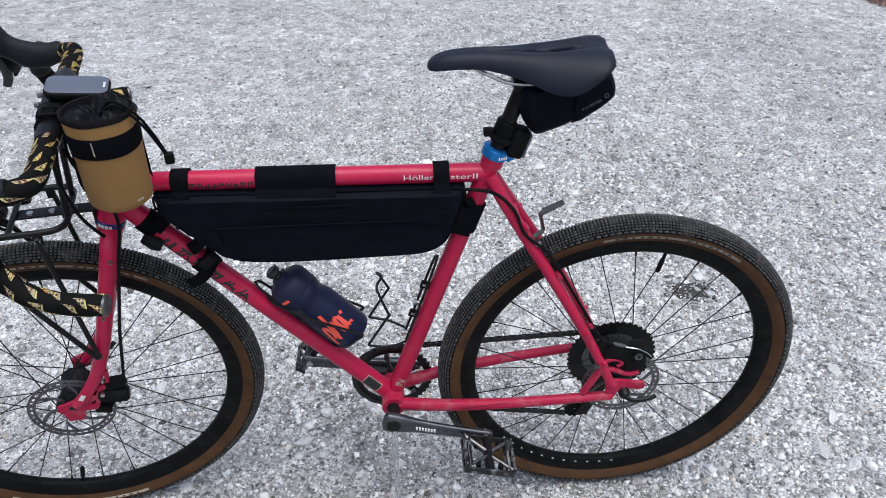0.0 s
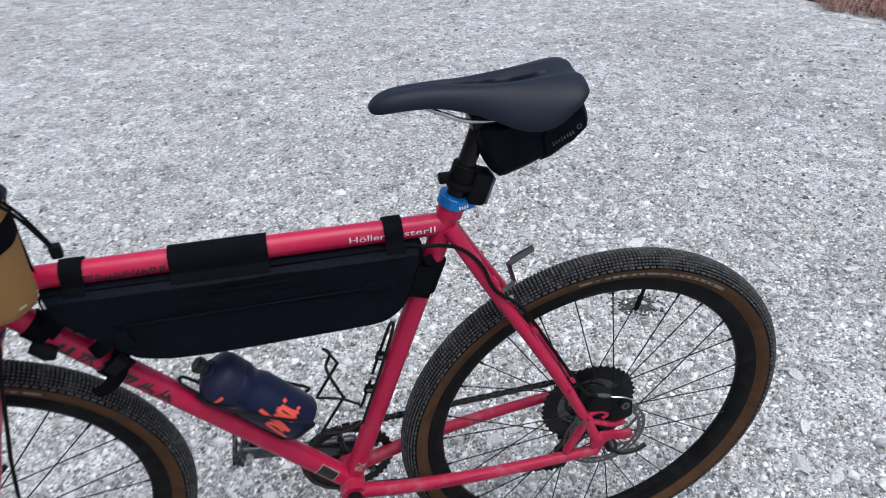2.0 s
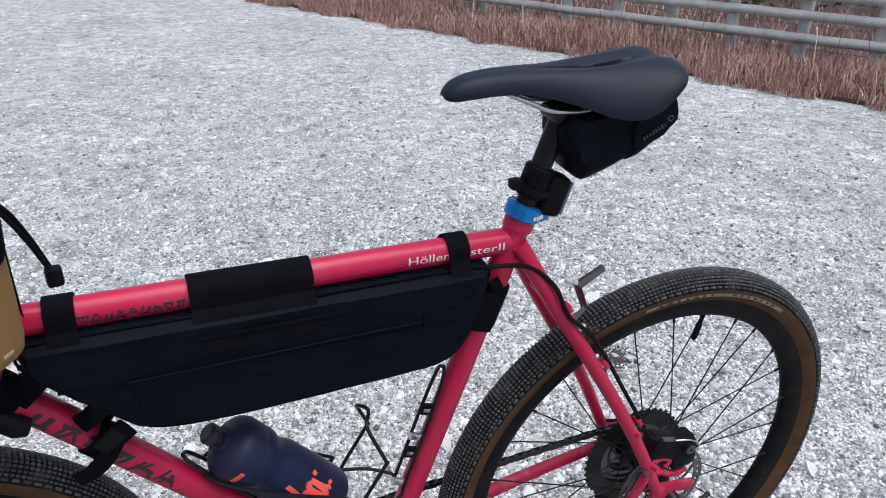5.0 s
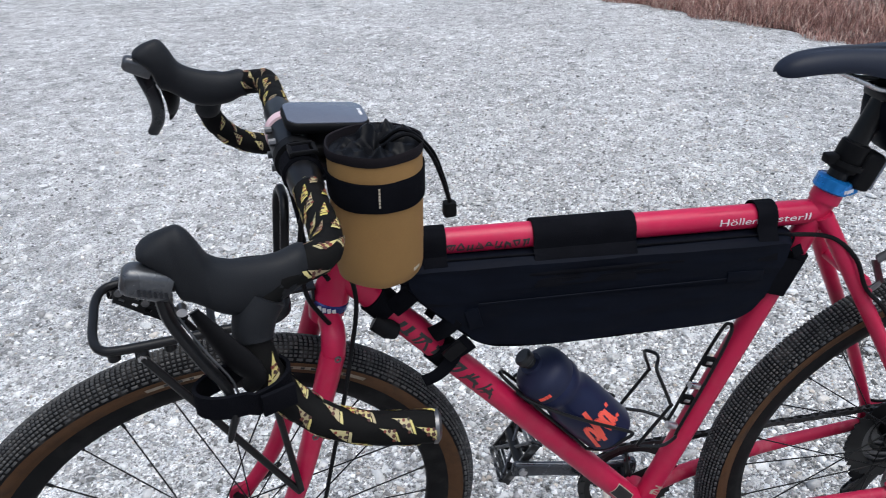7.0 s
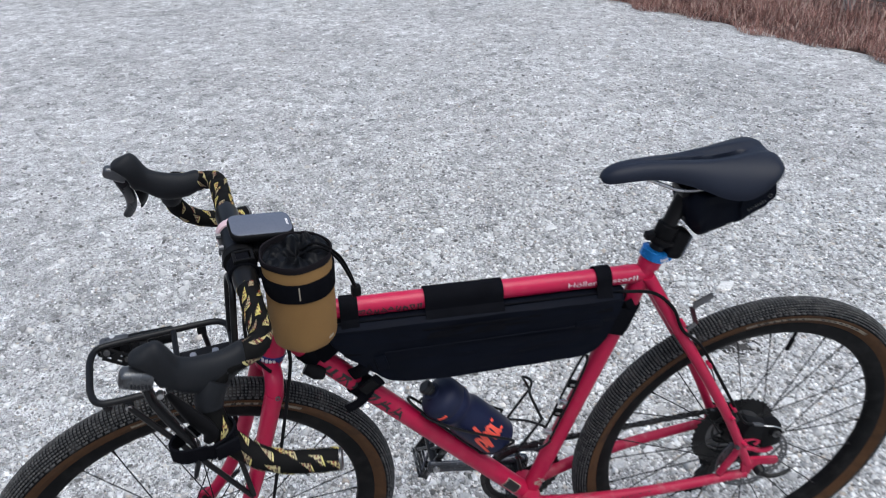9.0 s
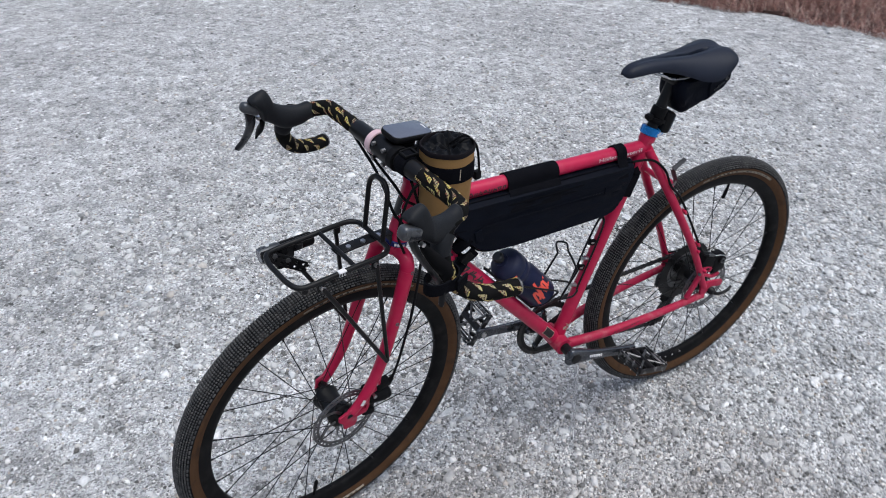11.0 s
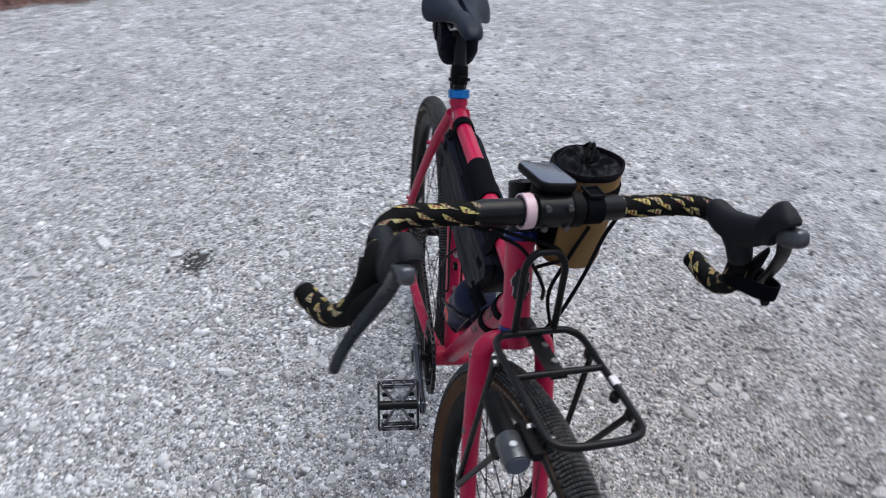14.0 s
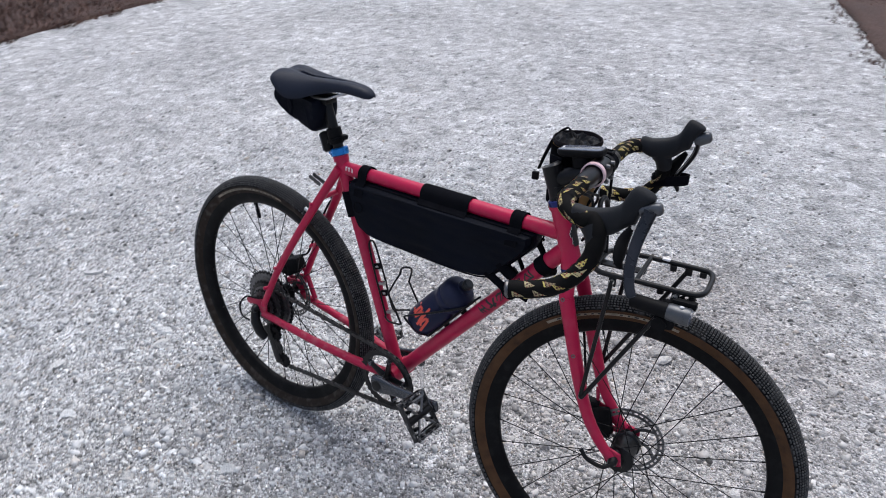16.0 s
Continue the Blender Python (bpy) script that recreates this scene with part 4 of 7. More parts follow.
    if rear:
        bm = bmesh.new()
        for k in range(11):
            a = radians(222 + 5.4 * k)
            c = V(0.2630 * math.cos(a), -0.0096, 0.2630 * math.sin(a))
            box(bm, c, (0.0030, 0.0012, 0.0012 if k % 3 else 0.0022), 0, Matrix.Rotation(-a, 3, "Y"))
            box(bm, c + V(-0.0022 * math.sin(a), 0, 0.0022 * math.cos(a)), (0.0010, 0.0012, 0.0024), 0, Matrix.Rotation(-a, 3, "Y"))
        tagged(part("rim_marks", bm, WHITE, w, "small white marks round the rim"), kind="stuff")
    va = radians(valve_angle)
    o = V(math.cos(va), 0, math.sin(va))
    bm = bmesh.new()
    sweep(bm, [o * 0.259, o * 0.242, o * 0.240, o * 0.219, o * 0.215], [0.003, 0.003, 0.0042, 0.0042, 0.0025], 10)
    part("valve", bm, PLASTIC, w)
    # disc rotor with spider arms and vent holes cut as slots between two rings
    yd = -0.043 if not rear else -0.047
    R = 0.070
    bm = bmesh.new()
    lathe(bm, [(R, yd - 0.0009), (R, yd + 0.0009), (R - 0.0045, yd + 0.0009), (R - 0.0045, yd - 0.0009)], 72, True)
    lathe(bm, [(R - 0.0085, yd - 0.0009), (R - 0.0085, yd + 0.0009), (R - 0.0135, yd + 0.0009), (R - 0.0135, yd - 0.0009)], 72, True)
    for k in range(36):
        a = 2 * math.pi * k / 36
        box(bm, V((R - 0.0065) * math.cos(a), yd, (R - 0.0065) * math.sin(a)), (0.0055, 0.0016, 0.0038), 0, Matrix.Rotation(-a, 3, "Y"))
    for k in range(6):
        a = 2 * math.pi * k / 6 + 0.3
        p, q = V(0.020 * math.cos(a - 0.5), yd, 0.020 * math.sin(a - 0.5)), V((R - 0.012) * math.cos(a + 0.12), yd, (R - 0.012) * math.sin(a + 0.12))
        sweep(bm, smooth_path([p, p.lerp(q, 0.5) + V(0.007 * math.sin(a), 0, -0.007 * math.cos(a)), q], 4), 0.0036, 4, squash=0.35)
    part("brake_rotor", bm, DARK_STEEL, w, "perforated steel brake disc")
    return w


build_wheel("front_wheel", HUB_F, STEER, False, 258, 0.05)
rear_wheel = build_wheel("rear_wheel", HUB_R, Matrix(), True, 78, 0.11)


def gear_outline(r, teeth, depth=0.0035):
    out = []
    for k in range(teeth):
        for f, d in ((0.0, -0.4), (0.3, 0.6), (0.5, 0.6), (0.8, -0.4)):
            a = 2 * math.pi * (k + f) / teeth
            out.append(((r + d * depth) * math.cos(a), (r + d * depth) * math.sin(a)))
    return out


def cog(name, r, teeth, y, thick, hole, material, parent, centre):
    """A toothed ring."""
    bm = bmesh.new()
    o = gear_outline(r, teeth)
    n = len(o)
    for yy in (y, y + thick):
        for x, z in o:
            bm.verts.new((centre.x + x, yy, centre.z + z))
        for k in range(n):
            a = 2 * math.pi * k / n
            bm.verts.new((centre.x + hole * math.cos(a), yy, centre.z + hole * math.sin(a)))
    bm.verts.ensure_lookup_table()
    v = bm.verts
    for k in range(n):
        j = (k + 1) % n
        bm.faces.new((v[k], v[j], v[n + j], v[n + k]))
        bm.faces.new((v[2 * n + k], v[3 * n + k], v[3 * n + j], v[2 * n + j]))
        bm.faces.new((v[k], v[2 * n + k], v[2 * n + j], v[j]))
        bm.faces.new((v[n + k], v[n + j], v[3 * n + j], v[3 * n + k]))
    return part(name, bm, material, parent, smooth=False)


# cassette on the rear wheel
sizes = [(0.081, 42), (0.075, 37), (0.066, 32), (0.0585, 28), (0.0505, 24), (0.0445, 21), (0.039, 19), (0.0345, 17), (0.030, 15), (0.026, 13)]
for k, (r, teeth) in enumerate(sizes):
    cog("cog", r, teeth, 0.021 + 0.0037 * k, 0.0018, max(0.014, r - 0.026), DARK_STEEL if k % 3 else BLACK, rear_wheel, V(0, 0, 0))

# ---- fork and headset ----
bm = bmesh.new()
axis_n = V(0.325, 0, 1).normalized()
CROWN = V(-0.4165, 0, 0.677)
sweep(bm, [CROWN + axis_n * 0.006, CROWN, CROWN - axis_n * 0.012], [0.021, 0.0205, 0.0175], 24)
for s in (-1, 1):
    sweep(bm, smooth_path([CROWN + V(0, 0.006 * s, -0.004), CROWN + V(0, 0.030 * s, -0.004), CROWN + V(-0.002, 0.043 * s, -0.014), CROWN + V(-0.005, 0.047 * s, -0.032)], 5), 0.0135, 16)
fork = part("fork", bm, RED, bike, "raspberry red unicrown steel fork", m=STEER)
for s in (-1, 1):
    tube("fork_blade", [CROWN + V(-0.004, 0.0468 * s, -0.025), V(-0.442, 0.052 * s, 0.580), V(-0.469, 0.055 * s, 0.490), V(-0.494, 0.055 * s, 0.425), V(-0.524, 0.0535 * s, 0.378), V(-0.545, 0.052 * s, 0.356)],
         lambda t: 0.0138 - 0.0048 * t, RED, fork, segs=16, per=5)
    if s > 0:
        plate("dropout", [(-0.562, 0.366), (-0.545, 0.372), (-0.528, 0.378), (-0.522, 0.366), (-0.536, 0.346), (-0.551, 0.338), (-0.566, 0.342)], 0.049, 0.0545, RED_DUSTY, fork, bevel=0.001)
    for p in (V(-0.418, 0.06 * s, 0.652), V(-0.452, 0.066 * s, 0.55), V(-0.476, 0.068 * s, 0.472)):
        bm = bmesh.new()
        lathe(bm, [(0.0018, -0.005 * s), (0.0018, 0.0002 * s), (0.0024, 0.0010 * s), (0.0036, 0.0008 * s), (0.0039, 0.0), (0.0039, -0.005 * s)], 14, True, p)
        part("boss", bm, DARK_STEEL, fork, "steel threaded boss")
# quick release
bm = bmesh.new()
sweep(bm, [V(-0.551, -0.0575, 0.350), V(-0.551, -0.056, 0.351), V(-0.551, 0.062, 0.352), V(-0.551, 0.068, 0.352)], [0.0045, 0.0065, 0.0095, 0.006], 16)
part("axle", bm, BLACK, fork)
bm = bmesh.new()
sweep(bm, smooth_path([V(-0.551, 0.064, 0.349), V(-0.535, 0.072, 0.343), V(-0.508, 0.076, 0.352), V(-0.492, 0.074, 0.368)], 5), [0.005, 0.005, 0.0048, 0.0046, 0.0046, 0.0046, 0.0046, 0.0046, 0.0046, 0.0046, 0.0046, 0.0046, 0.0046, 0.0046, 0.0046, 0.0046], 8, squash=0.7)
part("release_lever", bm, BLACK, fork)
# hooked left dropout, and the mount plate behind the blade with its two slots
plate("dropout", [(-0.5745, 0.3585), (-0.5755, 0.348), (-0.566, 0.339), (-0.5645, 0.3215), (-0.542, 0.3200), (-0.536, 0.3275), (-0.5345, 0.341), (-0.530, 0.372), (-0.548, 0.366), (-0.560, 0.362)], -0.0560, -0.0500, RED_DUSTY, fork, "hooked red steel dropout", bevel=0.0012)
bm = bmesh.new()
box(bm, V(-0.5235, -0.0535, 0.3465), (0.022, 0.005, 0.012), 0.0015)
box(bm, V(-0.5215, -0.0535, 0.3630), (0.030, 0.005, 0.010), 0.0015, Matrix.Rotation(radians(-32), 3, "Y"))
box(bm, V(-0.5080, -0.0535, 0.3620), (0.008, 0.005, 0.036), 0.0015, Matrix.Rotation(radians(18), 3, "Y"))
box(bm, V(-0.4930, -0.0535, 0.3900), (0.026, 0.005, 0.010), 0.0015, Matrix.Rotation(radians(-22), 3, "Y"))
box(bm, V(-0.4830, -0.0535, 0.4080), (0.007, 0.005, 0.042), 0.0015, Matrix.Rotation(radians(8), 3, "Y"))
box(bm, V(-0.4900, -0.0535, 0.4260), (0.018, 0.005, 0.008), 0.0015, Matrix.Rotation(radians(-35), 3, "Y"))
part("caliper_mount", bm, RED_DUSTY, fork, "slotted red caliper mount plate")
block("blade_mark", V(-0.5270, -0.0655, 0.3830), (0.0075, 0.0012, 0.0130), 0.0004, WHITE, fork, "small white sticker", rot=Matrix.Rotation(radians(35), 3, "Y"))
# front caliper and its hose
bm = bmesh.new()
sweep(bm, [V(-0.506, -0.0455, 0.3690), V(-0.502, -0.0455, 0.3685), V(-0.470, -0.050, 0.3645), V(-0.4685, -0.050, 0.3643), V(-0.461, -0.0505, 0.3632), V(-0.4575, -0.0505, 0.3628)], [0.0125, 0.0150, 0.0160, 0.0145, 0.0145, 0.0110], 20)
box(bm, V(-0.4730, -0.050, 0.3930), (0.032, 0.020, 0.015), 0.004, Matrix.Rotation(radians(-4), 3, "Y"))
box(bm, V(-0.5060, -0.046, 0.3330), (0.028, 0.018, 0.014), 0.004, Matrix.Rotation(radians(18), 3, "Y"))
box(bm, V(-0.5000, -0.040, 0.3660), (0.040, 0.014, 0.056), 0.005, Matrix.Rotation(radians(16), 3, "Y"))
caliper = part("brake_caliper", bm, PLASTIC, fork, "black disc brake caliper")
for p, r in ((V(-0.4965, -0.0605, 0.3780), 0.0040), (V(-0.4905, -0.0565, 0.4060), 0.0032)):
    tube("caliper_bolt", [p + V(0, 0.008, 0), p - V(0, 0.002, 0)], r, STEEL, caliper, segs=10)
tube("hose_fitting", [V(-0.4585, -0.055, 0.396), V(-0.4565, -0.058, 0.404), V(-0.4550, -0.060, 0.412)], [0.0058, 0.0050, 0.0030], PLASTIC, caliper, segs=10)
tube("brake_hose", [V(-0.4553, -0.060, 0.410), V(-0.4476, -0.066, 0.4495), V(-0.4335, -0.071, 0.5256), V(-0.4235, -0.071, 0.57), V(-0.405, -0.064, 0.655), V(-0.392, -0.05, 0.72), V(-0.405, -0.055, 0.78), V(-0.43, -0.06, 0.85)], 0.0026, PLASTIC, fork, "black brake hose", 8, 6)

# ---- seat post, saddle, seat clamp ----
sdir = (V(0.1655, 0, 0.782) - BB).normalized()
S0 = V(0.1655, 0, 0.782)
bm = bmesh.new()
sweep(bm, [S0 + sdir * d for d in (-0.05, 0.10, 0.113)], 0.0116, 22)
box(bm, S0 + sdir * 0.116 + V(0.004, 0, 0.002), (0.042, 0.036, 0.014), 0.004)
seat_post = part("seat_post", bm, BLACK, bike, "black alloy seat post")
bm = bmesh.new()
sweep(bm, [S0 + sdir * d for d in (0.022, 0.024, 0.055, 0.057)], [0.0150, 0.0162, 0.0162, 0.0145], 22)
part("post_sleeve", bm, PLASTIC, seat_post)
bm = bmesh.new()
sweep(bm, [S0 + sdir * d for d in (-0.004, -0.002, 0.011, 0.013)], [0.0178, 0.0202, 0.0202, 0.0178], 28)
box(bm, S0 + V(0.021, -0.002, -0.001), (0.014, 0.020, 0.013), 0.004, Matrix.Rotation(radians(-18), 3, "Y"))
clamp = part("seat_clamp", bm, BLUE, bike, "bright blue anodised seat clamp")
bm = bmesh.new()
for k in range(4):
    box(bm, S0 + sdir * 0.003 + V(0.004 + 0.0035 * k, -0.0202 + 0.0006 * k * k * 0.5, -0.001), (0.002, 0.0012, 0.004), 0)
part("clamp_marks", bm, WHITE, clamp)

# saddle as a loft of cross sections: x, half width, top, thickness, channel depth, droop of the wings
SECT = [(0.0665, 0.004, 0.9240, 0.005, 0.0, 0.001), (0.069, 0.010, 0.9280, 0.012, 0.0, 0.003), (0.077, 0.0160, 0.9345, 0.021, 0.0, 0.005), (0.092, 0.0200, 0.9400, 0.0255, 0.0, 0.006), (0.115, 0.0220, 0.9432, 0.0265, 0.0005, 0.007), (0.145, 0.0245, 0.9445, 0.0285, 0.0015, 0.008),
        (0.180, 0.0315, 0.9448, 0.034, 0.005, 0.013), (0.208, 0.0435, 0.9452, 0.039, 0.0100, 0.019), (0.232, 0.0550, 0.9460, 0.044, 0.0130, 0.025), (0.256, 0.0635, 0.9475, 0.046, 0.0130, 0.0265), (0.276, 0.0665, 0.9492, 0.041, 0.0100, 0.0225), (0.294, 0.0645, 0.9505, 0.029, 0.0090, 0.0160), (0.307, 0.0590, 0.9500, 0.019, 0.0090, 0.0105), (0.3155, 0.0490, 0.9475, 0.012, 0.0080, 0.007)]


def build_saddle():
    bm = bmesh.new()
    rings = []
    pts = smooth_path([V(*s[:3]) for s in SECT], 3)
    oth = smooth_path([V(*s[3:]) for s in SECT], 3)
    over = [math.sin(math.pi / 2 * i / 32) * (0.55 + 0.45 * abs(i / 32)) for i in range(-32, 33)]
    under = [math.sin(math.pi / 2 * i / 14) for i in range(13, -14, -1)]
    n = len(over) + len(under)
    for (x, hw, zt), (th, ch, dr) in zip(pts, oth):
        def top(u):
            # a broad soft valley with a narrow slit along its floor, and rounded flanks
            valley = max(0.0, min(1.0, (0.024 - abs(u * hw)) / 0.021))
            slit = max(0.0, min(1.0, (0.0052 - abs(u * hw)) / 0.0030)) * max(0.0, min(1.0, (0.285 - x) / 0.02))
            dip = 0.50 * ch * valley * valley * (3 - 2 * valley) + 1.15 * ch * slit * slit * (3 - 2 * slit)
            return zt - dr * abs(u) ** 2.8 - 0.36 * th * (1 - math.sqrt(1 - abs(u) ** 5)) - dip
        ring = [bm.verts.new((x, hw * u, top(u))) for u in over]
        ring += [bm.verts.new((x, hw * u, top(u) - th * (0.35 + 0.30 * abs(u)) * (1 - u * u) ** 0.3)) for u in under]
        rings.append(ring)
    for a, b in zip(rings, rings[1:]):
        for k in range(n):
            bm.faces.new((a[k], a[(k + 1) % n], b[(k + 1) % n], b[k]))
    bm.faces.new(rings[0][::-1])
    bm.faces.new(rings[-1])
    sad = part("saddle", bm, LEATHER, bike, "black padded saddle with a centre channel")
    for s in (-1, 1):
        tube("saddle_rail", [V(0.122, 0.010 * s, 0.926), V(0.136, 0.016 * s, 0.920), V(0.158, 0.021 * s, 0.911), V(0.176, 0.022 * s, 0.904), V(0.205, 0.022 * s, 0.9005), V(0.235, 0.022 * s, 0.901), V(0.265, 0.030 * s, 0.910), V(0.290, 0.038 * s, 0.926)], 0.0029, STEEL, sad, "bare steel saddle rail", 10, 5)


build_saddle()

# ---- drivetrain ----
crank = cog("chainring", 0.0735, 38, 0.043, 0.0035, 0.060, BLACK, bike, BB)
crank.name = "crankset"
crank["label"] = "grey alloy crankset with one black chainring"
tube("axle", [BB + V(0, -0.075, 0), BB + V(0, 0.07, 0)], 0.012, BLACK, crank, segs=18)
CR_L, CR_R = V(0.162, -0.079, 0.252), V(-0.158, 0.076, 0.306)
for side, tip in ((-1, CR_L), (1, CR_R)):
    a = BB + V(0, 0.070 * side, 0)
    d = (tip - a).normalized()
    bm = bmesh.new()
    spine = smooth_path([a - d * 0.020, a - d * 0.014, a, a + d * 0.022, a + d * 0.05, a.lerp(tip, 0.6), tip - d * 0.014, tip + d * 0.006, tip + d * 0.014], 3)
    width = [0.007, 0.015, 0.0185, 0.0205, 0.0215, 0.0215, 0.021, 0.0205, 0.0195, 0.0182, 0.0168, 0.0155, 0.0145, 0.0136, 0.013, 0.0124, 0.0122, 0.0122, 0.0126, 0.013, 0.0136, 0.0136, 0.0132, 0.011, 0.005]
    sweep(bm, spine, width, 16, squash=0.46, power=3.0)
    arm = part("crank_arm", bm, CRANK, crank, "grey alloy crank arm")
    bm = bmesh.new()
    sweep(bm, [a + V(0, 0.006 * side, 0), a + V(0, 0.011 * side, 0), a + V(0, 0.0115 * side, 0)], [0.0125, 0.0125, 0.008], 20)
    part("crank_bolt", bm, BLACK, crank)
    if side < 0:
        for k in (0.010, 0.020):
            tube("pinch_bolt", [a - d * 0.012 + V(0, -0.004 + k * 0.2, 0.014), a - d * 0.016 + V(0, -0.004 + k * 0.2, -0.018)], 0.0038, STEEL, crank, segs=8)
for k in range(5):
    a = 2 * math.pi * k / 5 + 0.5
    tube("spider_arm", [BB + V(0, 0.042, 0), BB + V(0.062 * math.cos(a), 0.045, 0.062 * math.sin(a))], [0.013, 0.006], BLACK, crank, segs=8, squash=0.4)
    bm = bmesh.new()
    c = BB + V(0.052 * math.cos(a), 0, 0.052 * math.sin(a))
    sweep(bm, [c + V(0, 0.039, 0), c + V(0, 0.050, 0)], 0.0055, 12)
    part("ring_bolt", bm, CRANK, crank)
bm = bmesh.new()
for k in range(7):
    box(bm, BB.lerp(CR_L, 0.25 + 0.032 * k) + V(0, -0.0788 + 0.071 * (0.25 + 0.032 * k), 0.002), (0.0034, 0.002, 0.006), 0)
part("arm_marks", bm, WHITE, crank)


def unit_pin():
    bm = bmesh.new()
    sweep(bm, [V(0, 0, -0.0022), V(0, 0, 0.0022)], 0.0014, 6)
    me = bpy.data.meshes.new("pin")
    bm.to_mesh(me)
    bm.free()
    me.materials.append(STEEL)
    return me


PIN_MESH = unit_pin()


def pedal(centre, tilt, side):
    """Alloy platform pedal with open cage, pins and axle."""
    m = Matrix.Translation(centre) @ Matrix.Rotation(radians(tilt), 4, "Y") @ Matrix.Diagonal((1, 0.88, 1, 1))
    bm = bmesh.new()
    sweep(bm, [V(0, -0.040, 0), V(0, 0.040, 0)], 0.0085, 14)
    body = part("pedal", bm, BLACK, crank, "black alloy platform pedal with worn edges", m=m)
    bm = bmesh.new()
    sweep(bm, [V(0, -0.062 * side, 0), V(0, -0.036 * side, 0)], 0.0065, 12)
    part("pedal_axle", bm, STEEL, body)
    for sx in (-1, 1):
        bm = bmesh.new()
        for z in (-0.0075, 0.0075):
            box(bm, V(0.043 * sx, 0, z), (0.004, 0.082, 0.0045), 0.001)
            box(bm, V(0.034 * sx, 0, z), (0.004, 0.070, 0.0035), 0.001)
        for y in (-0.036, -0.012, 0.012, 0.036):
            box(bm, V(0.042 * sx, y, 0), (0.005, 0.006, 0.015), 0.0008)
        part("cage_side", bm, PEDAL, body)
    for y in (-0.041, 0.041):
        block("cage_end", V(0, y, 0), (0.084, 0.0045, 0.013), 0.0012, PEDAL, body)
    bm = bmesh.new()
    for sy in (-1, 1):
        for sx in (-1, 1):
            sweep(bm, [V(0.003 * sx, 0.006 * sy, 0.004), V(0.040 * sx, 0.036 * sy, 0.006)], 0.0032, 6)
    part("cage_brace", bm, DARK_STEEL, body, "bare worn metal brace")
    for sx in (-1, 1):
        for k in range(4):
            for z in (-0.011, 0.011):
                pin = new("pin", PIN_MESH)
                pin.parent = body
                pin.matrix_basis = Matrix.Translation((0.043 * sx, -0.036 + 0.024 * k, z))
    for x in (-0.020, 0.020):
        for y in (-0.026, 0.026):
            block("reflector_seat", V(x, y, 0), (0.006, 0.014, 0.014), 0.001, PLASTIC, body)


pedal(CR_L + V(0.001, -0.046, 0.002), 14, -1)
pedal(CR_R + V(0.002, 0.045, 0), -57, 1)


def chain():
    """Roller chain: outer and inner link plates along both runs and round ring, cog and jockey wheels."""
    y0, y1 = 0.0448, 0.036
    cog_r = 0.0505
    hub = HUB_R
    pts = []
    for k in range(13):
        a = radians(270 - 15 * k)
        pts.append(BB + V(0.0735 * math.cos(a), y0, 0.0735 * math.sin(a)))
    for k in range(1, 10):
        pts.append((BB + V(0.004, y0, 0.0735)).lerp(hub + V(-0.004, y1, cog_r), k / 10))
    for k in range(15):
        a = radians(90 - 13 * k)
        pts.append(hub + V(cog_r * math.cos(a), y1, cog_r * math.sin(a)))
    pts += [V(0.396, y1, 0.268), V(0.393, y1, 0.248), V(0.378, y1, 0.234), V(0.364, y1, 0.216), V(0.370, y1, 0.191), V(0.364, y1, 0.175), V(0.350, y1, 0.173)]
    end = BB + V(0, y0, -0.0735)
    for k in range(1, 9):
        q = V(0.350, y1, 0.173).lerp(end, k / 9)
        pts.append(q)
    pts.append(end)
    pts = smooth_path(pts, 3)
    bm = bmesh.new()
    d, last, k = 0.0, pts[0], 0
    for a, b in zip(pts, pts[1:]):
        d += (b - a).length
        if d >= 0.0127:
            c = (last + b) / 2
            t = (b - last).normalized()
            rot = t.to_track_quat("X", "Z").to_matrix()
            w = 0.0032 if k % 2 else 0.0022
            for s in (-1, 1):
                box(bm, c + V(0, w * s, 0), (0.0138, 0.001, 0.0078), 0, rot)
            box(bm, last, (0.0062, 0.0044, 0.0062), 0, rot)
            d, last, k = 0.0, b, k + 1
    tagged(part("chain", bm, CHAIN, bike, "dark oiled roller chain", smooth=False), kind="stuff")


chain()

# rear derailleur
bm = bmesh.new()
sweep(bm, [V(0.4140, 0.070, 0.328), V(0.4070, 0.077, 0.302), V(0.3945, 0.077, 0.278), V(0.3835, 0.07, 0.260)], [0.010, 0.0115, 0.011, 0.0095], 12, power=3)
der = part("rear_derailleur", bm, BLACK, bike, "black rear derailleur")
for c in (V(0.3835, 0.036, 0.257), V(0.3575, 0.036, 0.185)):
    cog("jockey_wheel", 0.019, 11, 0.033, 0.006, 0.004, PLASTIC, der, V(c.x, 0, c.z))
for y in (0.030, 0.043):
    tube("cage_plate", [V(0.412, y, 0.272), V(0.392, y, 0.232), V(0.370, y, 0.176)], [0.013, 0.010, 0.012], BLACK, der, segs=8, squash=0.12)
tube("gear_cable", [V(0.4335, 0.074, 0.295), V(0.4595, 0.076, 0.3), V(0.4655, 0.075, 0.33), V(0.4415, 0.072, 0.36), V(0.4015, 0.068, 0.367), V(0.3665, 0.066, 0.38)], 0.0022, PLASTIC, der, segs=8, per=5)
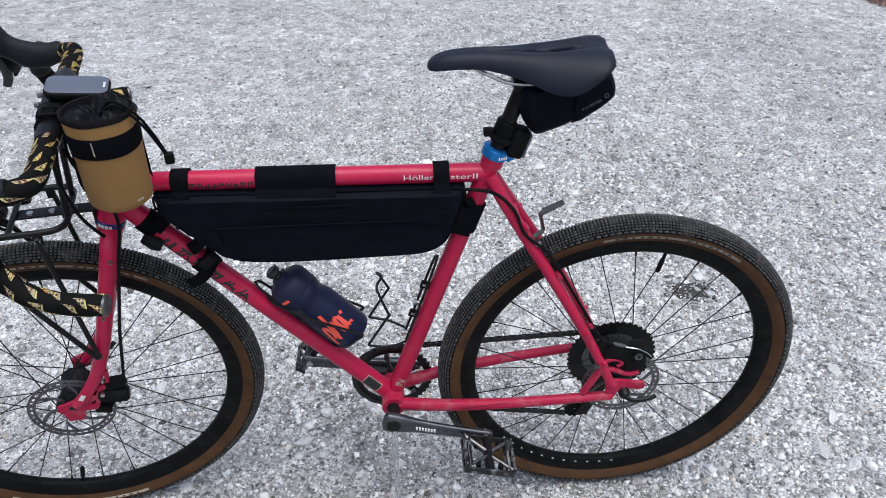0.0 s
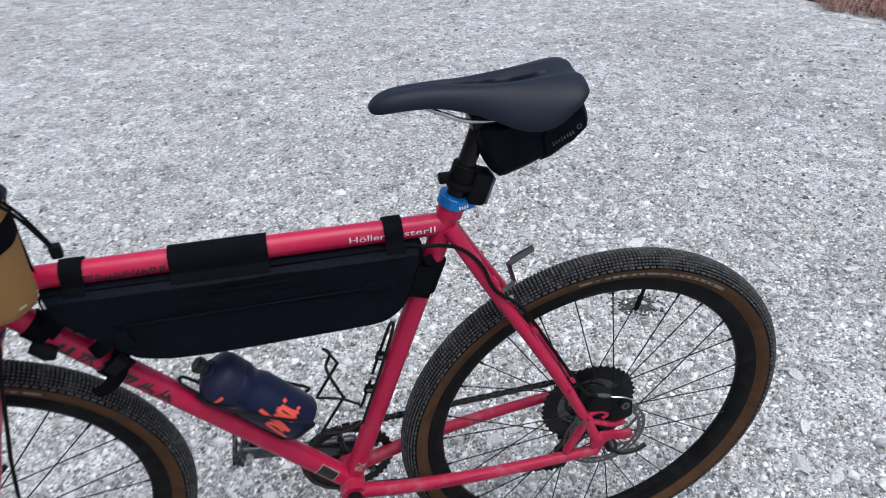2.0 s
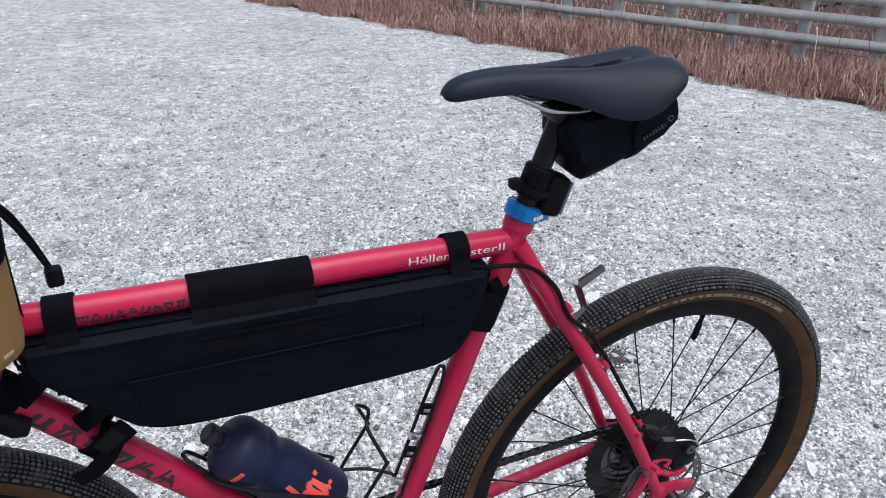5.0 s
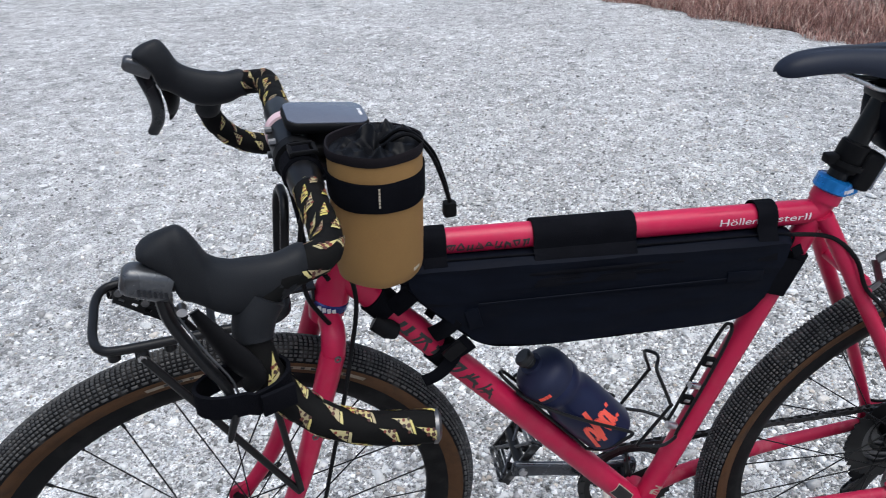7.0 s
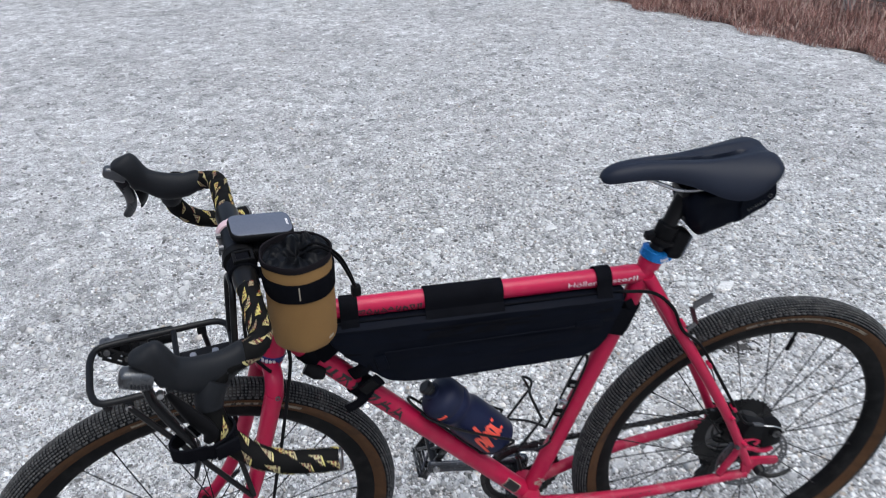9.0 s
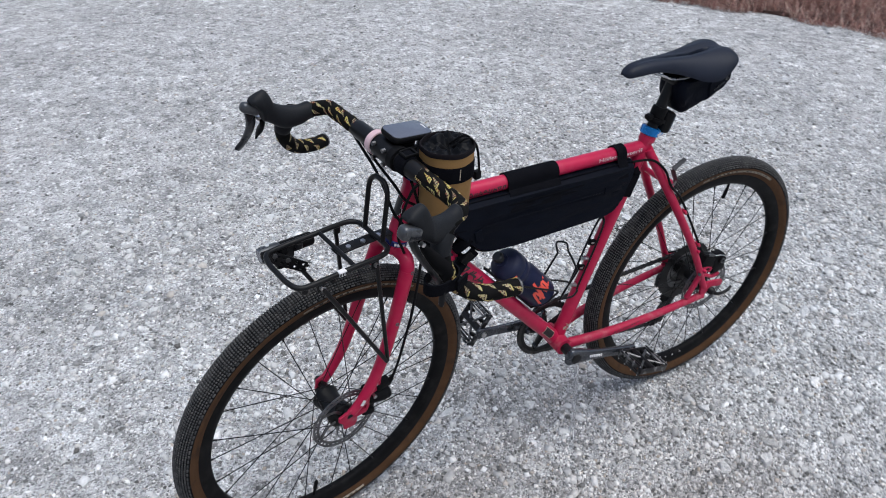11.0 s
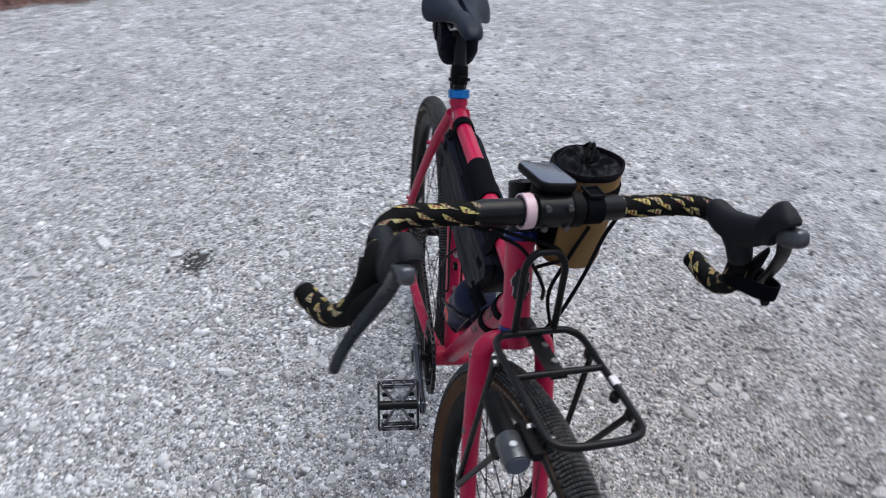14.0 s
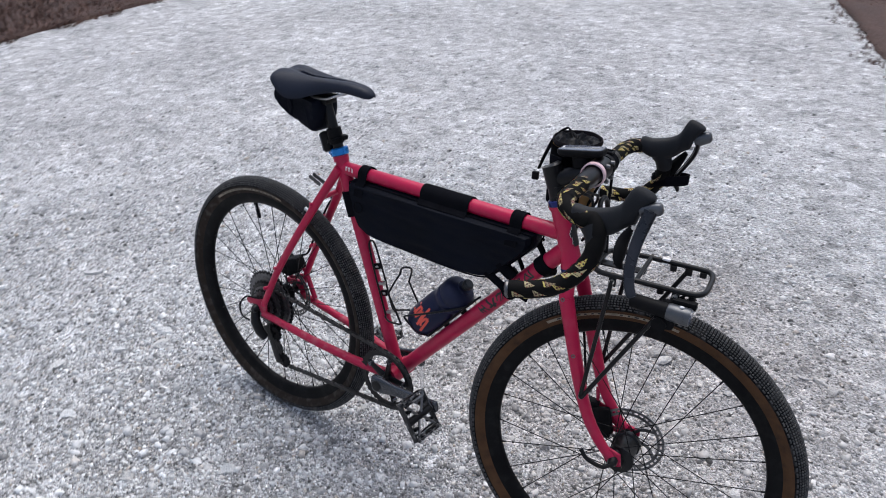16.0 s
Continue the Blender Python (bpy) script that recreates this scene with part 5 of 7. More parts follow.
# rear axle, caliper, hoses
bm = bmesh.new()
sweep(bm, [V(0.4065, -0.083, 0.339), V(0.4065, -0.078, 0.339), V(0.4065, 0.078, 0.339), V(0.4065, 0.084, 0.339)], [0.006, 0.010, 0.010, 0.006], 16)
sweep(bm, smooth_path([V(0.4065, -0.080, 0.337), V(0.4215, -0.086, 0.333), V(0.4445, -0.088, 0.337), V(0.4585, -0.086, 0.343)], 4), 0.0048, 8, squash=0.7)
part("rear_axle", bm, BLACK, bike)
bm = bmesh.new()
box(bm, V(0.387, -0.050, 0.424), (0.050, 0.030, 0.034), 0.008, Matrix.Rotation(radians(22), 3, "Y"))
box(bm, V(0.4180, -0.052, 0.410), (0.040, 0.030, 0.050), 0.009, Matrix.Rotation(radians(-8), 3, "Y"))
box(bm, V(0.3960, -0.050, 0.405), (0.040, 0.026, 0.026), 0.006, Matrix.Rotation(radians(30), 3, "Y"))
sweep(bm, [V(0.4200, -0.060, 0.424), V(0.4200, -0.071, 0.424)], [0.0115, 0.0105], 16)
rc = part("rear_caliper", bm, PLASTIC, bike, "black disc brake caliper")
tube("caliper_bolt", [V(0.4200, -0.071, 0.424), V(0.4200, -0.0730, 0.424)], 0.0072, DARK_STEEL, rc, segs=14)
tube("caliper_bolt", [V(0.4200, -0.073, 0.424), V(0.4200, -0.0738, 0.424)], 0.0030, BLACK, rc, segs=6)
tube("caliper_bolt", [V(0.3505, -0.068, 0.405), V(0.3505, -0.074, 0.405)], 0.004, DARK_STEEL, rc, segs=8)
tube("hose_fitting", [V(0.374, -0.062, 0.448), V(0.386, -0.061, 0.443), V(0.398, -0.060, 0.438)], [0.0026, 0.0036, 0.0030], DARK_STEEL, rc, segs=10)
tube("spring_clip", [V(0.398, -0.064, 0.440), V(0.418, -0.068, 0.438), V(0.436, -0.066, 0.426), V(0.447, -0.060, 0.412)], 0.0011, STEEL, rc, segs=6, per=4)
tube("brake_hose", [V(0.07, -0.012, 0.7295), V(0.12, -0.019, 0.734), V(0.165, -0.027, 0.730), V(0.195, -0.038, 0.705), V(0.212, -0.048, 0.668), V(0.254, -0.046, 0.625), V(0.314, -0.056, 0.525), V(0.346, -0.062, 0.470), V(0.360, -0.063, 0.454), V(0.376, -0.062, 0.447)], 0.0027, PLASTIC, bike, "black brake hose", 8, 6)
for p in (V(0.214, -0.040, 0.676), V(0.272, -0.048, 0.588), V(0.332, -0.058, 0.489)):
    block("hose_clip", p, (0.012, 0.012, 0.006), 0.0015, RED, bike, rot=Matrix.Rotation(radians(58), 3, "Y"))
# bare mudguard bracket on the seat stays
bm = bmesh.new()
for a, b in ((V(0.222, -0.036, 0.650), V(0.244, -0.030, 0.662)), (V(0.244, -0.030, 0.662), V(0.238, -0.018, 0.688)), (V(0.238, -0.022, 0.688), V(0.272, -0.018, 0.704)), (V(0.244, -0.012, 0.686), V(0.276, -0.010, 0.701))):
    sweep(bm, [a, b], 0.0052, 4, squash=0.3)
part("bracket", bm, DARK_STEEL, bike, "bare bent metal bracket behind the seat tube")
# cantilever studs on the stays
for s in (-1, 1):
    bm = bmesh.new()
    p = V(0.226, 0.040 * s, 0.640)
    sweep(bm, [p, p + V(0.014, 0.002 * s, 0.006)], 0.004, 10)
    part("brake_stud", bm, STEEL, bike)


# ---- bottle cages ----
def cage(name, base, direction, out, looped):
    """A bent wire cage on a tube: base point, direction along the tube, outward direction."""
    d, o, s = direction.normalized(), out.normalized(), V(0, 1, 0)
    bm = bmesh.new()

    def q(along, away, side):
        return base + d * along + o * away + s * side

    for k in (-1, 1):
        foot = [q(0.180, 0.004, 0.0), q(0.168, 0.005, 0.009 * k), q(0.10, 0.004, 0.013 * k), q(0.012, 0.003, 0.013 * k), q(0.005, 0.006, 0.019 * k), q(0.000, 0.030, 0.033 * k), q(-0.003, 0.058, 0.036 * k), q(-0.003, 0.065, 0.036 * k), q(0.004, 0.066, 0.036 * k)]
        if looped:
            rest = [q(0.064, 0.0535, 0.036 * k), q(0.070, 0.054, 0.035 * k), q(0.093, 0.074, 0.029 * k), q(0.107, 0.085, 0.019 * k), q(0.114, 0.081, 0.007 * k), q(0.115, 0.079, 0.0)]
        else:
            rest = [q(0.050, 0.048, 0.0385 * k), q(0.100, 0.028, 0.038 * k), q(0.138, 0.010, 0.026 * k), q(0.150, 0.003, 0.013 * k)]
        sweep(bm, smooth_path(foot + rest, 4), 0.0023, 8)
    wire = part(name, bm, BLACK, bike, "bent black wire bottle cage")
    for a in (0.055, 0.119):
        block("mount_plate", q(a, 0.001, 0), (0.007, 0.024, 0.014), 0.002, PLASTIC, wire, rot=d.to_track_quat("Z", "Y").to_matrix())
        tube("cage_bolt", [q(a, 0.002, 0), q(a, 0.010, 0)], 0.0045, STEEL, wire, segs=10)


st_dir = (S0 - BB).normalized()
dt_dir = (V(-0.398, 0, 0.726) - BB).normalized()
cage("bottle_cage", BB + st_dir * 0.140 + V(-0.0165, 0, 0.0055), st_dir, V(-0.951, 0, 0.309), True)
cage("bottle_cage", BB + dt_dir * 0.165 + V(0.0145, 0, 0.0125), dt_dir, V(0.735, 0, 0.678), False)

# ---- handlebar, stem, levers (turned with the fork) ----
BAR_Z = 0.880
bm = bmesh.new()
T0, T1 = V(-0.361, 0, 0.850), V(-0.435, 0, BAR_Z)
sweep(bm, [V(-0.3735, 0, 0.812), V(-0.3715, 0, 0.819), V(-0.3712, 0, 0.8192), V(-0.365, 0, 0.838), V(-0.3648, 0, 0.8382), V(-0.351, 0, 0.874), V(-0.350, 0, 0.8755)], [0.018, 0.018, 0.0172, 0.0172, 0.0182, 0.0182, 0.013], 22)
sweep(bm, [T0, T0.lerp(T1, 0.4), T0.lerp(T1, 0.8), T1], [0.0165, 0.0155, 0.016, 0.018], 18)
sweep(bm, [T1 + V(0, -0.022, 0), T1 + V(0, -0.021, 0), T1 + V(0, 0.021, 0), T1 + V(0, 0.022, 0)], [0.018, 0.0205, 0.0205, 0.018], 22)
stem = part("stem", bm, BLACK, bike, "black alloy stem", m=STEER)
bm = bmesh.new()
for y in (-0.014, 0.014):
    for z in (-0.013, 0.013):
        sweep(bm, [T1 + V(-0.016, y, z), T1 + V(-0.0225, y, z)], 0.0038, 8)
part("faceplate_bolt", bm, DARK_STEEL, stem)
turned("clamp_ring", [(0.0188, 0.026), (0.0212, 0.0265), (0.0212, 0.0385), (0.0188, 0.039)], PINK, stem, "pale pink ring beside the stem", 32, True, T1)


def bar_side(s):
    lift = 0.003 if s < 0 else -0.011
    return [V(-0.435, 0.160 * s, BAR_Z), V(-0.4365, 0.180 * s, BAR_Z), V(-0.444, 0.197 * s, BAR_Z + lift * 0.5), V(-0.461, 0.2095 * s, BAR_Z + lift), V(-0.480, 0.2155 * s, BAR_Z + lift - 0.002), V(-0.495, 0.2215 * s, BAR_Z - 0.011),
            V(-0.5035, 0.229 * s, BAR_Z - 0.028), V(-0.503, 0.236 * s, BAR_Z - 0.052), V(-0.495, 0.243 * s, BAR_Z - 0.074), V(-0.479, 0.251 * s, BAR_Z - 0.095), V(-0.455, 0.260 * s, BAR_Z - 0.112), V(-0.420, 0.268 * s, BAR_Z - 0.122), V(-0.379 if s < 0 else -0.392, 0.276 * s, BAR_Z - 0.125)]


bm = bmesh.new()
sweep(bm, [V(-0.435, -0.17, BAR_Z), V(-0.435, -0.10, BAR_Z), V(-0.435, -0.085, BAR_Z), V(-0.435, 0.085, BAR_Z), V(-0.435, 0.10, BAR_Z), V(-0.435, 0.17, BAR_Z)], [0.0125, 0.0125, 0.0158, 0.0158, 0.0125, 0.0125], 20)
handlebar = part("handlebar", bm, BLACK, bike, "black flared drop handlebar wrapped in patterned tape", m=STEER)
TAPED = {}
for s in (-1, 1):
    start = 0.073 if s < 0 else 0.066
    path = smooth_path([V(-0.435, start * s, BAR_Z), V(-0.435, (start + 0.16) / 2 * s, BAR_Z)] + bar_side(s), 8)
    TAPED[s] = path
    # arc length for the overlaps of the wrap
    cum = [0.0]
    for a, b in zip(path, path[1:]):
        cum.append(cum[-1] + (b - a).length)
    rad = [0.0130 + 0.0009 * ((c / 0.024) % 1.0) for c in cum]
    tube("bar_tape", path, rad, TAPE, handlebar, "black cork tape printed with yellow slices", 18)
    end = path[-1]
    d = (path[-1] - path[-2]).normalized()
    bm = bmesh.new()
    sweep(bm, [end - d * 0.001, end + d * 0.002, end + d * 0.0045], [0.0138, 0.0138, 0.010], 18)
    part("bar_plug", bm, DARK_STEEL, handlebar)
    bm = bmesh.new()
    sweep(bm, [path[0] + V(0, -0.006 * s, 0), path[0] + V(0, 0.012 * s, 0)], 0.0146, 18)
    part("finishing_tape", bm, PLASTIC, handlebar)


def tape_print(path, seed, skip):
    """Slanted slice shapes lying on the tape, with a crust and red dots."""
    r = random.Random(seed)
    fr = frames(path)
    cum = [0.0]
    for a, b in zip(path, path[1:]):
        cum.append(cum[-1] + (b - a).length)

    def on(u, ang, lift):
        u = max(0.0, min(cum[-1] - 1e-4, u))
        i = next(k for k in range(len(cum) - 1) if cum[k + 1] >= u)
        f = (u - cum[i]) / (cum[i + 1] - cum[i])
        p = path[i].lerp(path[i + 1], f)
        _, a, b = fr[i]
        return p + (a * math.cos(ang) + b * math.sin(ang)) * (0.0141 + lift)

    bm, dots = bmesh.new(), bmesh.new()
    u, turns = 0.007, 0
    while u < cum[-1] - 0.008:
        if not skip(u):
            base = 1.05 * turns + r.uniform(-0.25, 0.25)
            count = 3 if u > 0.12 else 4
            for k in range(count):
                a = base + 2 * math.pi / count * k + r.uniform(-0.3, 0.3)
                far = 1.0 if u > 0.25 else 0.0
                L, w, sl = r.uniform(0.014, 0.018) - 0.002 * far, r.uniform(0.40, 0.58) + 0.22 * far, r.uniform(0.15, 0.5)
                du = r.uniform(-0.004, 0.004)
                # wedge: narrow tip to wide end, slanted round the bar
                cols = []
                for j in range(5):
                    f = j / 4
                    wid = 0.08 + w * f
                    cols.append([bm.verts.new(on(u + du + L * (f - 0.5) + sl * 0.004 * e, a + sl * (f - 0.5) + wid * e * 0.5, 0.0)) for e in (-1, -0.5, 0, 0.5, 1)])
                for p, q in zip(cols, cols[1:]):
                    for i in range(4):
                        bm.faces.new((p[i], p[i + 1], q[i + 1], q[i]))
                # crust along the wide end
                rows = [[bm.verts.new(on(u + du + L * (f - 0.5) + sl * 0.004 * e, a + sl * (f - 0.5) + w * e * 0.52, 0.0)) for e in (-1, -0.5, 0, 0.5, 1)] for f in (1.05, 1.22)]
                for i in range(4):
                    bm.faces.new((rows[0][i], rows[0][i + 1], rows[1][i + 1], rows[1][i]))
                for f, side, size in ((0.30, 0.0, 0.0013), (0.62, 0.16, 0.0018), (0.60, -0.17, 0.0016), (0.90, 0.02, 0.0019), (0.92, 0.36, 0.0014), (0.90, -0.34, 0.0015)):
                    if r.random() < 0.15:
                        continue
                    uu, aa = u + du + L * (f - 0.5), a + sl * (f - 0.5) + side * w * 1.25
                    dots.faces.new([dots.verts.new(on(uu + size * r.uniform(0.7, 1.2) * math.cos(z), aa + size / 0.0141 * math.sin(z), 0.0003)) for z in [k2 * 1.047 for k2 in range(6)]])
        u, turns = u + 0.0165, turns + 1
    return bm, dots


for s in (-1, 1):
    # the lever hood and the strap cover the middle of the tape
    skip = (lambda u: 0.155 < u < 0.225) if s < 0 else (lambda u: 0.175 < u < 0.245)
    b1, b2 = tape_print(TAPED[s], 40 + s, skip)
    tagged(part("tape_print", b1, PIZZA, handlebar, "yellow slice pattern printed on the tape", smooth=False), kind="stuff")
    tagged(part("tape_dots", b2, TOPPING, handlebar, smooth=False), kind="stuff")


# hood sections along x: x, top, bottom, half width
HOOD_SECT = [(-0.458, 0.9000, 0.8700, 0.0152), (-0.464, 0.9015, 0.8700, 0.0166), (-0.477, 0.8995, 0.8640, 0.0170), (-0.490, 0.9010, 0.8620, 0.0170), (-0.505, 0.9050, 0.8620, 0.0170), (-0.517, 0.9105, 0.8670, 0.0170), (-0.525, 0.9175, 0.8730, 0.0172),
             (-0.5305, 0.9300, 0.8780, 0.0174), (-0.5355, 0.9400, 0.8820, 0.0174), (-0.541, 0.9450, 0.8860, 0.0172), (-0.547, 0.9445, 0.8900, 0.0168), (-0.5515, 0.9432, 0.9060, 0.0162), (-0.558, 0.9405, 0.9170, 0.0152), (-0.564, 0.9370, 0.9240, 0.0132), (-0.5685, 0.9325, 0.9275, 0.0085)]


def lever(s, pull):
    """Hydraulic brake and shift lever: rubber hood, grey cap, blade, shift paddle."""

    def shift(x, z):
        # the two levers are not set quite alike
        f = max(0.0, min(1.0, (-0.46 - x) / 0.09))
        return (x, z - 0.003 * f) if s < 0 else (x - 0.006 * f, z - 0.0155)

    def at(x, y, z, up=0.0):
        toe = 0.0 if s < 0 else 0.018 * max(0.0, min(1.0, (-0.46 - x) / 0.09))
        x, z = shift(x, z)
        return V(x, (y - toe) * s, z + (up if s > 0 else 0.0))

    bm = bmesh.new()
    rings, n = [], 24
    sect = smooth_path([V(x, t, b) for x, t, b, w in HOOD_SECT], 3)
    wide = smooth_path([V(w, 0, 0) for x, t, b, w in HOOD_SECT], 3)
    for (x, t, b), (w, _, _) in zip(sect, wide):
        yc = 0.2085 + 0.018 * max(0.0, min(1.0, (-0.458 - x) / 0.07))
        ring = []
        for k in range(n):
            a = 2 * math.pi * k / n
            ca, sa = math.cos(a), math.sin(a)
            y = 0.88 * w * math.copysign(abs(ca) ** 0.8, ca) * (1 - 0.12 * max(0, sa))
            z = (t + b) / 2 + (t - b) / 2 * math.copysign(abs(sa) ** 0.85, sa)
            ring.append(bm.verts.new(at(x, yc + y, z)))
        rings.append(ring)
    for a, b in zip(rings, rings[1:]):
        for k in range(n):
            bm.faces.new((a[k], a[(k + 1) % n], b[(k + 1) % n], b[k]))
    bm.faces.new(rings[0][::-1])
    bm.faces.new(rings[-1])
    bmesh.ops.recalc_face_normals(bm, faces=bm.faces)
    d = 0.0 if s < 0 else -0.010
    sweep(bm, smooth_path([V(-0.492, 0.2215 * s, 0.872 + d), V(-0.500, 0.226 * s, 0.860 + d), V(-0.5035, 0.2295 * s, 0.848 + d), V(-0.504, 0.232 * s, 0.842 + d)], 4), [0.0170, 0.0162, 0.0153, 0.0146], 18)
    hood = part("brake_lever", bm, HOOD, bike, "brake and shift lever with a black rubber hood", m=STEER)
    bm = bmesh.new()
    cap = smooth_path([at(-0.552, 0.2320, 0.9055, 0.004), at(-0.560, 0.2325, 0.9090, 0.004), at(-0.569, 0.2330, 0.9130, 0.004), at(-0.577, 0.2335, 0.9160, 0.004), at(-0.5810, 0.2335, 0.9175, 0.004)], 3)
    sweep(bm, cap, [f * (1.0 if pull else 0.86) for f in (0.0112, 0.0120, 0.0121, 0.0121, 0.0120, 0.0118, 0.0116, 0.0113, 0.0109, 0.0104, 0.0096, 0.0084, 0.0060)], 24, power=2.8, squash=0.95)
    part("lever_cap", bm, GREY, hood, "grey metal cap with a worn maker's mark")
    bm = bmesh.new()
    for k in range(6):
        box(bm, at(-0.5545 - 0.0032 * k, 0.2325 + 0.0119, 0.9045 + 0.0012 * k, 0.005), (0.0022, 0.0012, 0.0046), 0)
    part("cap_marks", bm, BLADE, hood)
    if pull:
        line = [V(-0.560, -0.231, 0.900), V(-0.557, -0.238, 0.878), V(-0.543, -0.249, 0.849), V(-0.528, -0.258, 0.823), V(-0.526, -0.265, 0.805), V(-0.530, -0.270, 0.793), V(-0.532, -0.271, 0.787)]
    else:
        line = [V(-0.572, 0.221, 0.900), V(-0.566, 0.228, 0.875), V(-0.5625, 0.238, 0.8545), V(-0.562, 0.255, 0.828), V(-0.566, 0.267, 0.808), V(-0.573, 0.275, 0.794), V(-0.575, 0.276, 0.790)]
    blade = smooth_path(line, 4)
    bm = bmesh.new()
    if pull:
        sweep(bm, blade, lambda t: 0.0100 - 0.0045 * t if t < 0.93 else 0.0050, 16, squash=0.42, power=2.8)
    else:
        sweep(bm, blade, lambda t: 0.0056 - 0.0018 * t if t < 0.93 else 0.0032, 16, squash=1.75, power=2.8)
    # right blade gets a greyer colour to stand for the sky's sheen
    part("lever_blade", bm, BLACK if pull else BLADE, hood, "black metal lever blade" if pull else "black metal lever blade, coloured greyer for its sky sheen")
    if pull:
        # highlight along the blade's inner edge, laid on as a paler strip
        bm = bmesh.new()
        sweep(bm, [p + V(0.0045, -0.005 * s, 0.001) for p in blade[2:-4]], 0.0010, 8)
        part("blade_highlight", bm, DARK_STEEL, hood, "thin bright strip standing in for the blade's highlight")
    bm = bmesh.new()
    m1, m2, m3 = line[1], line[2], line[3]
    sweep(bm, smooth_path([m1 + V(0.016, -0.006 * s, -0.002), m2 + V(0.020, -0.006 * s, -0.002), m3 + V(0.019, -0.006 * s, 0.004), m3 + V(0.013, -0.005 * s, -0.010)], 4), [0.005, 0.007, 0.009, 0.0105, 0.0115, 0.0125, 0.013, 0.0125, 0.0115, 0.010, 0.008, 0.006, 0.004], 10, squash=0.4)
    part("shift_paddle", bm, PLASTIC, hood)
    for x, z in ((-0.5475, 0.8885),):
        p = at(x, 0.2265 + 0.0165, z)
        tube("pivot_bolt", [p - V(0, 0.006 * s, 0), p + V(0, 0.0012 * s, 0)], 0.0036, STEEL, hood, segs=12)


lever(-1, True)
lever(1, False)

# cables from bar to frame
tube("cable", [V(-0.438, 0.10, 0.866), V(-0.441, 0.065, 0.853), V(-0.440, 0.03, 0.832), V(-0.436, 0.005, 0.800), V(-0.432, -0.016, 0.765), V(-0.415, -0.028, 0.735)], 0.0026, PLASTIC, handlebar, "black cable housing", 8, 6)
tube("cable", [V(-0.438, -0.09, 0.866), V(-0.442, -0.076, 0.842), V(-0.446, -0.060, 0.79), V(-0.442, -0.045, 0.735), V(-0.428, -0.040, 0.70), V(-0.41, -0.03, 0.665)], 0.0026, PLASTIC, handlebar, "black cable housing", 8, 6)
tube("cable", [V(-0.436, 0.085, 0.866), V(-0.438, 0.03, 0.846), V(-0.436, -0.02, 0.826), V(-0.424, -0.036, 0.80), V(-0.395, -0.036, 0.775), V(-0.35, -0.022, 0.733)], 0.0026, PLASTIC, handlebar, "black cable housing", 8, 6)

# strap that holds the left brake lever to the drop
bm = bmesh.new()
rings = []
for k in range(32):
    a = 2 * math.pi * k / 32
    d = V(math.cos(a), math.sin(a), 0)
    p = V(-0.5165, -0.2505, 0.815) + V(d.x * 0.0325, d.y * (0.0205 if d.x > 0 else 0.0165), -0.10 * d.x * 0.03) + V(0, -0.22 * -d.x * 0.0325, 0)
    rings.append([bm.verts.new(p + d * r + V(0, 0, z)) for r, z in ((0, -0.010), (0, 0.010), (0.0028, 0.010), (0.0028, -0.010))])
for k in range(32):
    a, b = rings[k], rings[(k + 1) % 32]
    for i in range(4):
        bm.faces.new((a[i], b[i], b[(i + 1) % 4], a[(i + 1) % 4]))
box(bm, V(-0.494, -0.2705, 0.814), (0.026, 0.0035, 0.019), 0.001, Matrix.Rotation(radians(16), 3, "Z"))
tagged(part("brake_strap", bm, WEB, None, m=LEAN @ STEER), "black hook-and-loop strap holding the brake lever to the bar", "strap")

# ---- front rack (turned with the fork) ----
RZ = 0.720


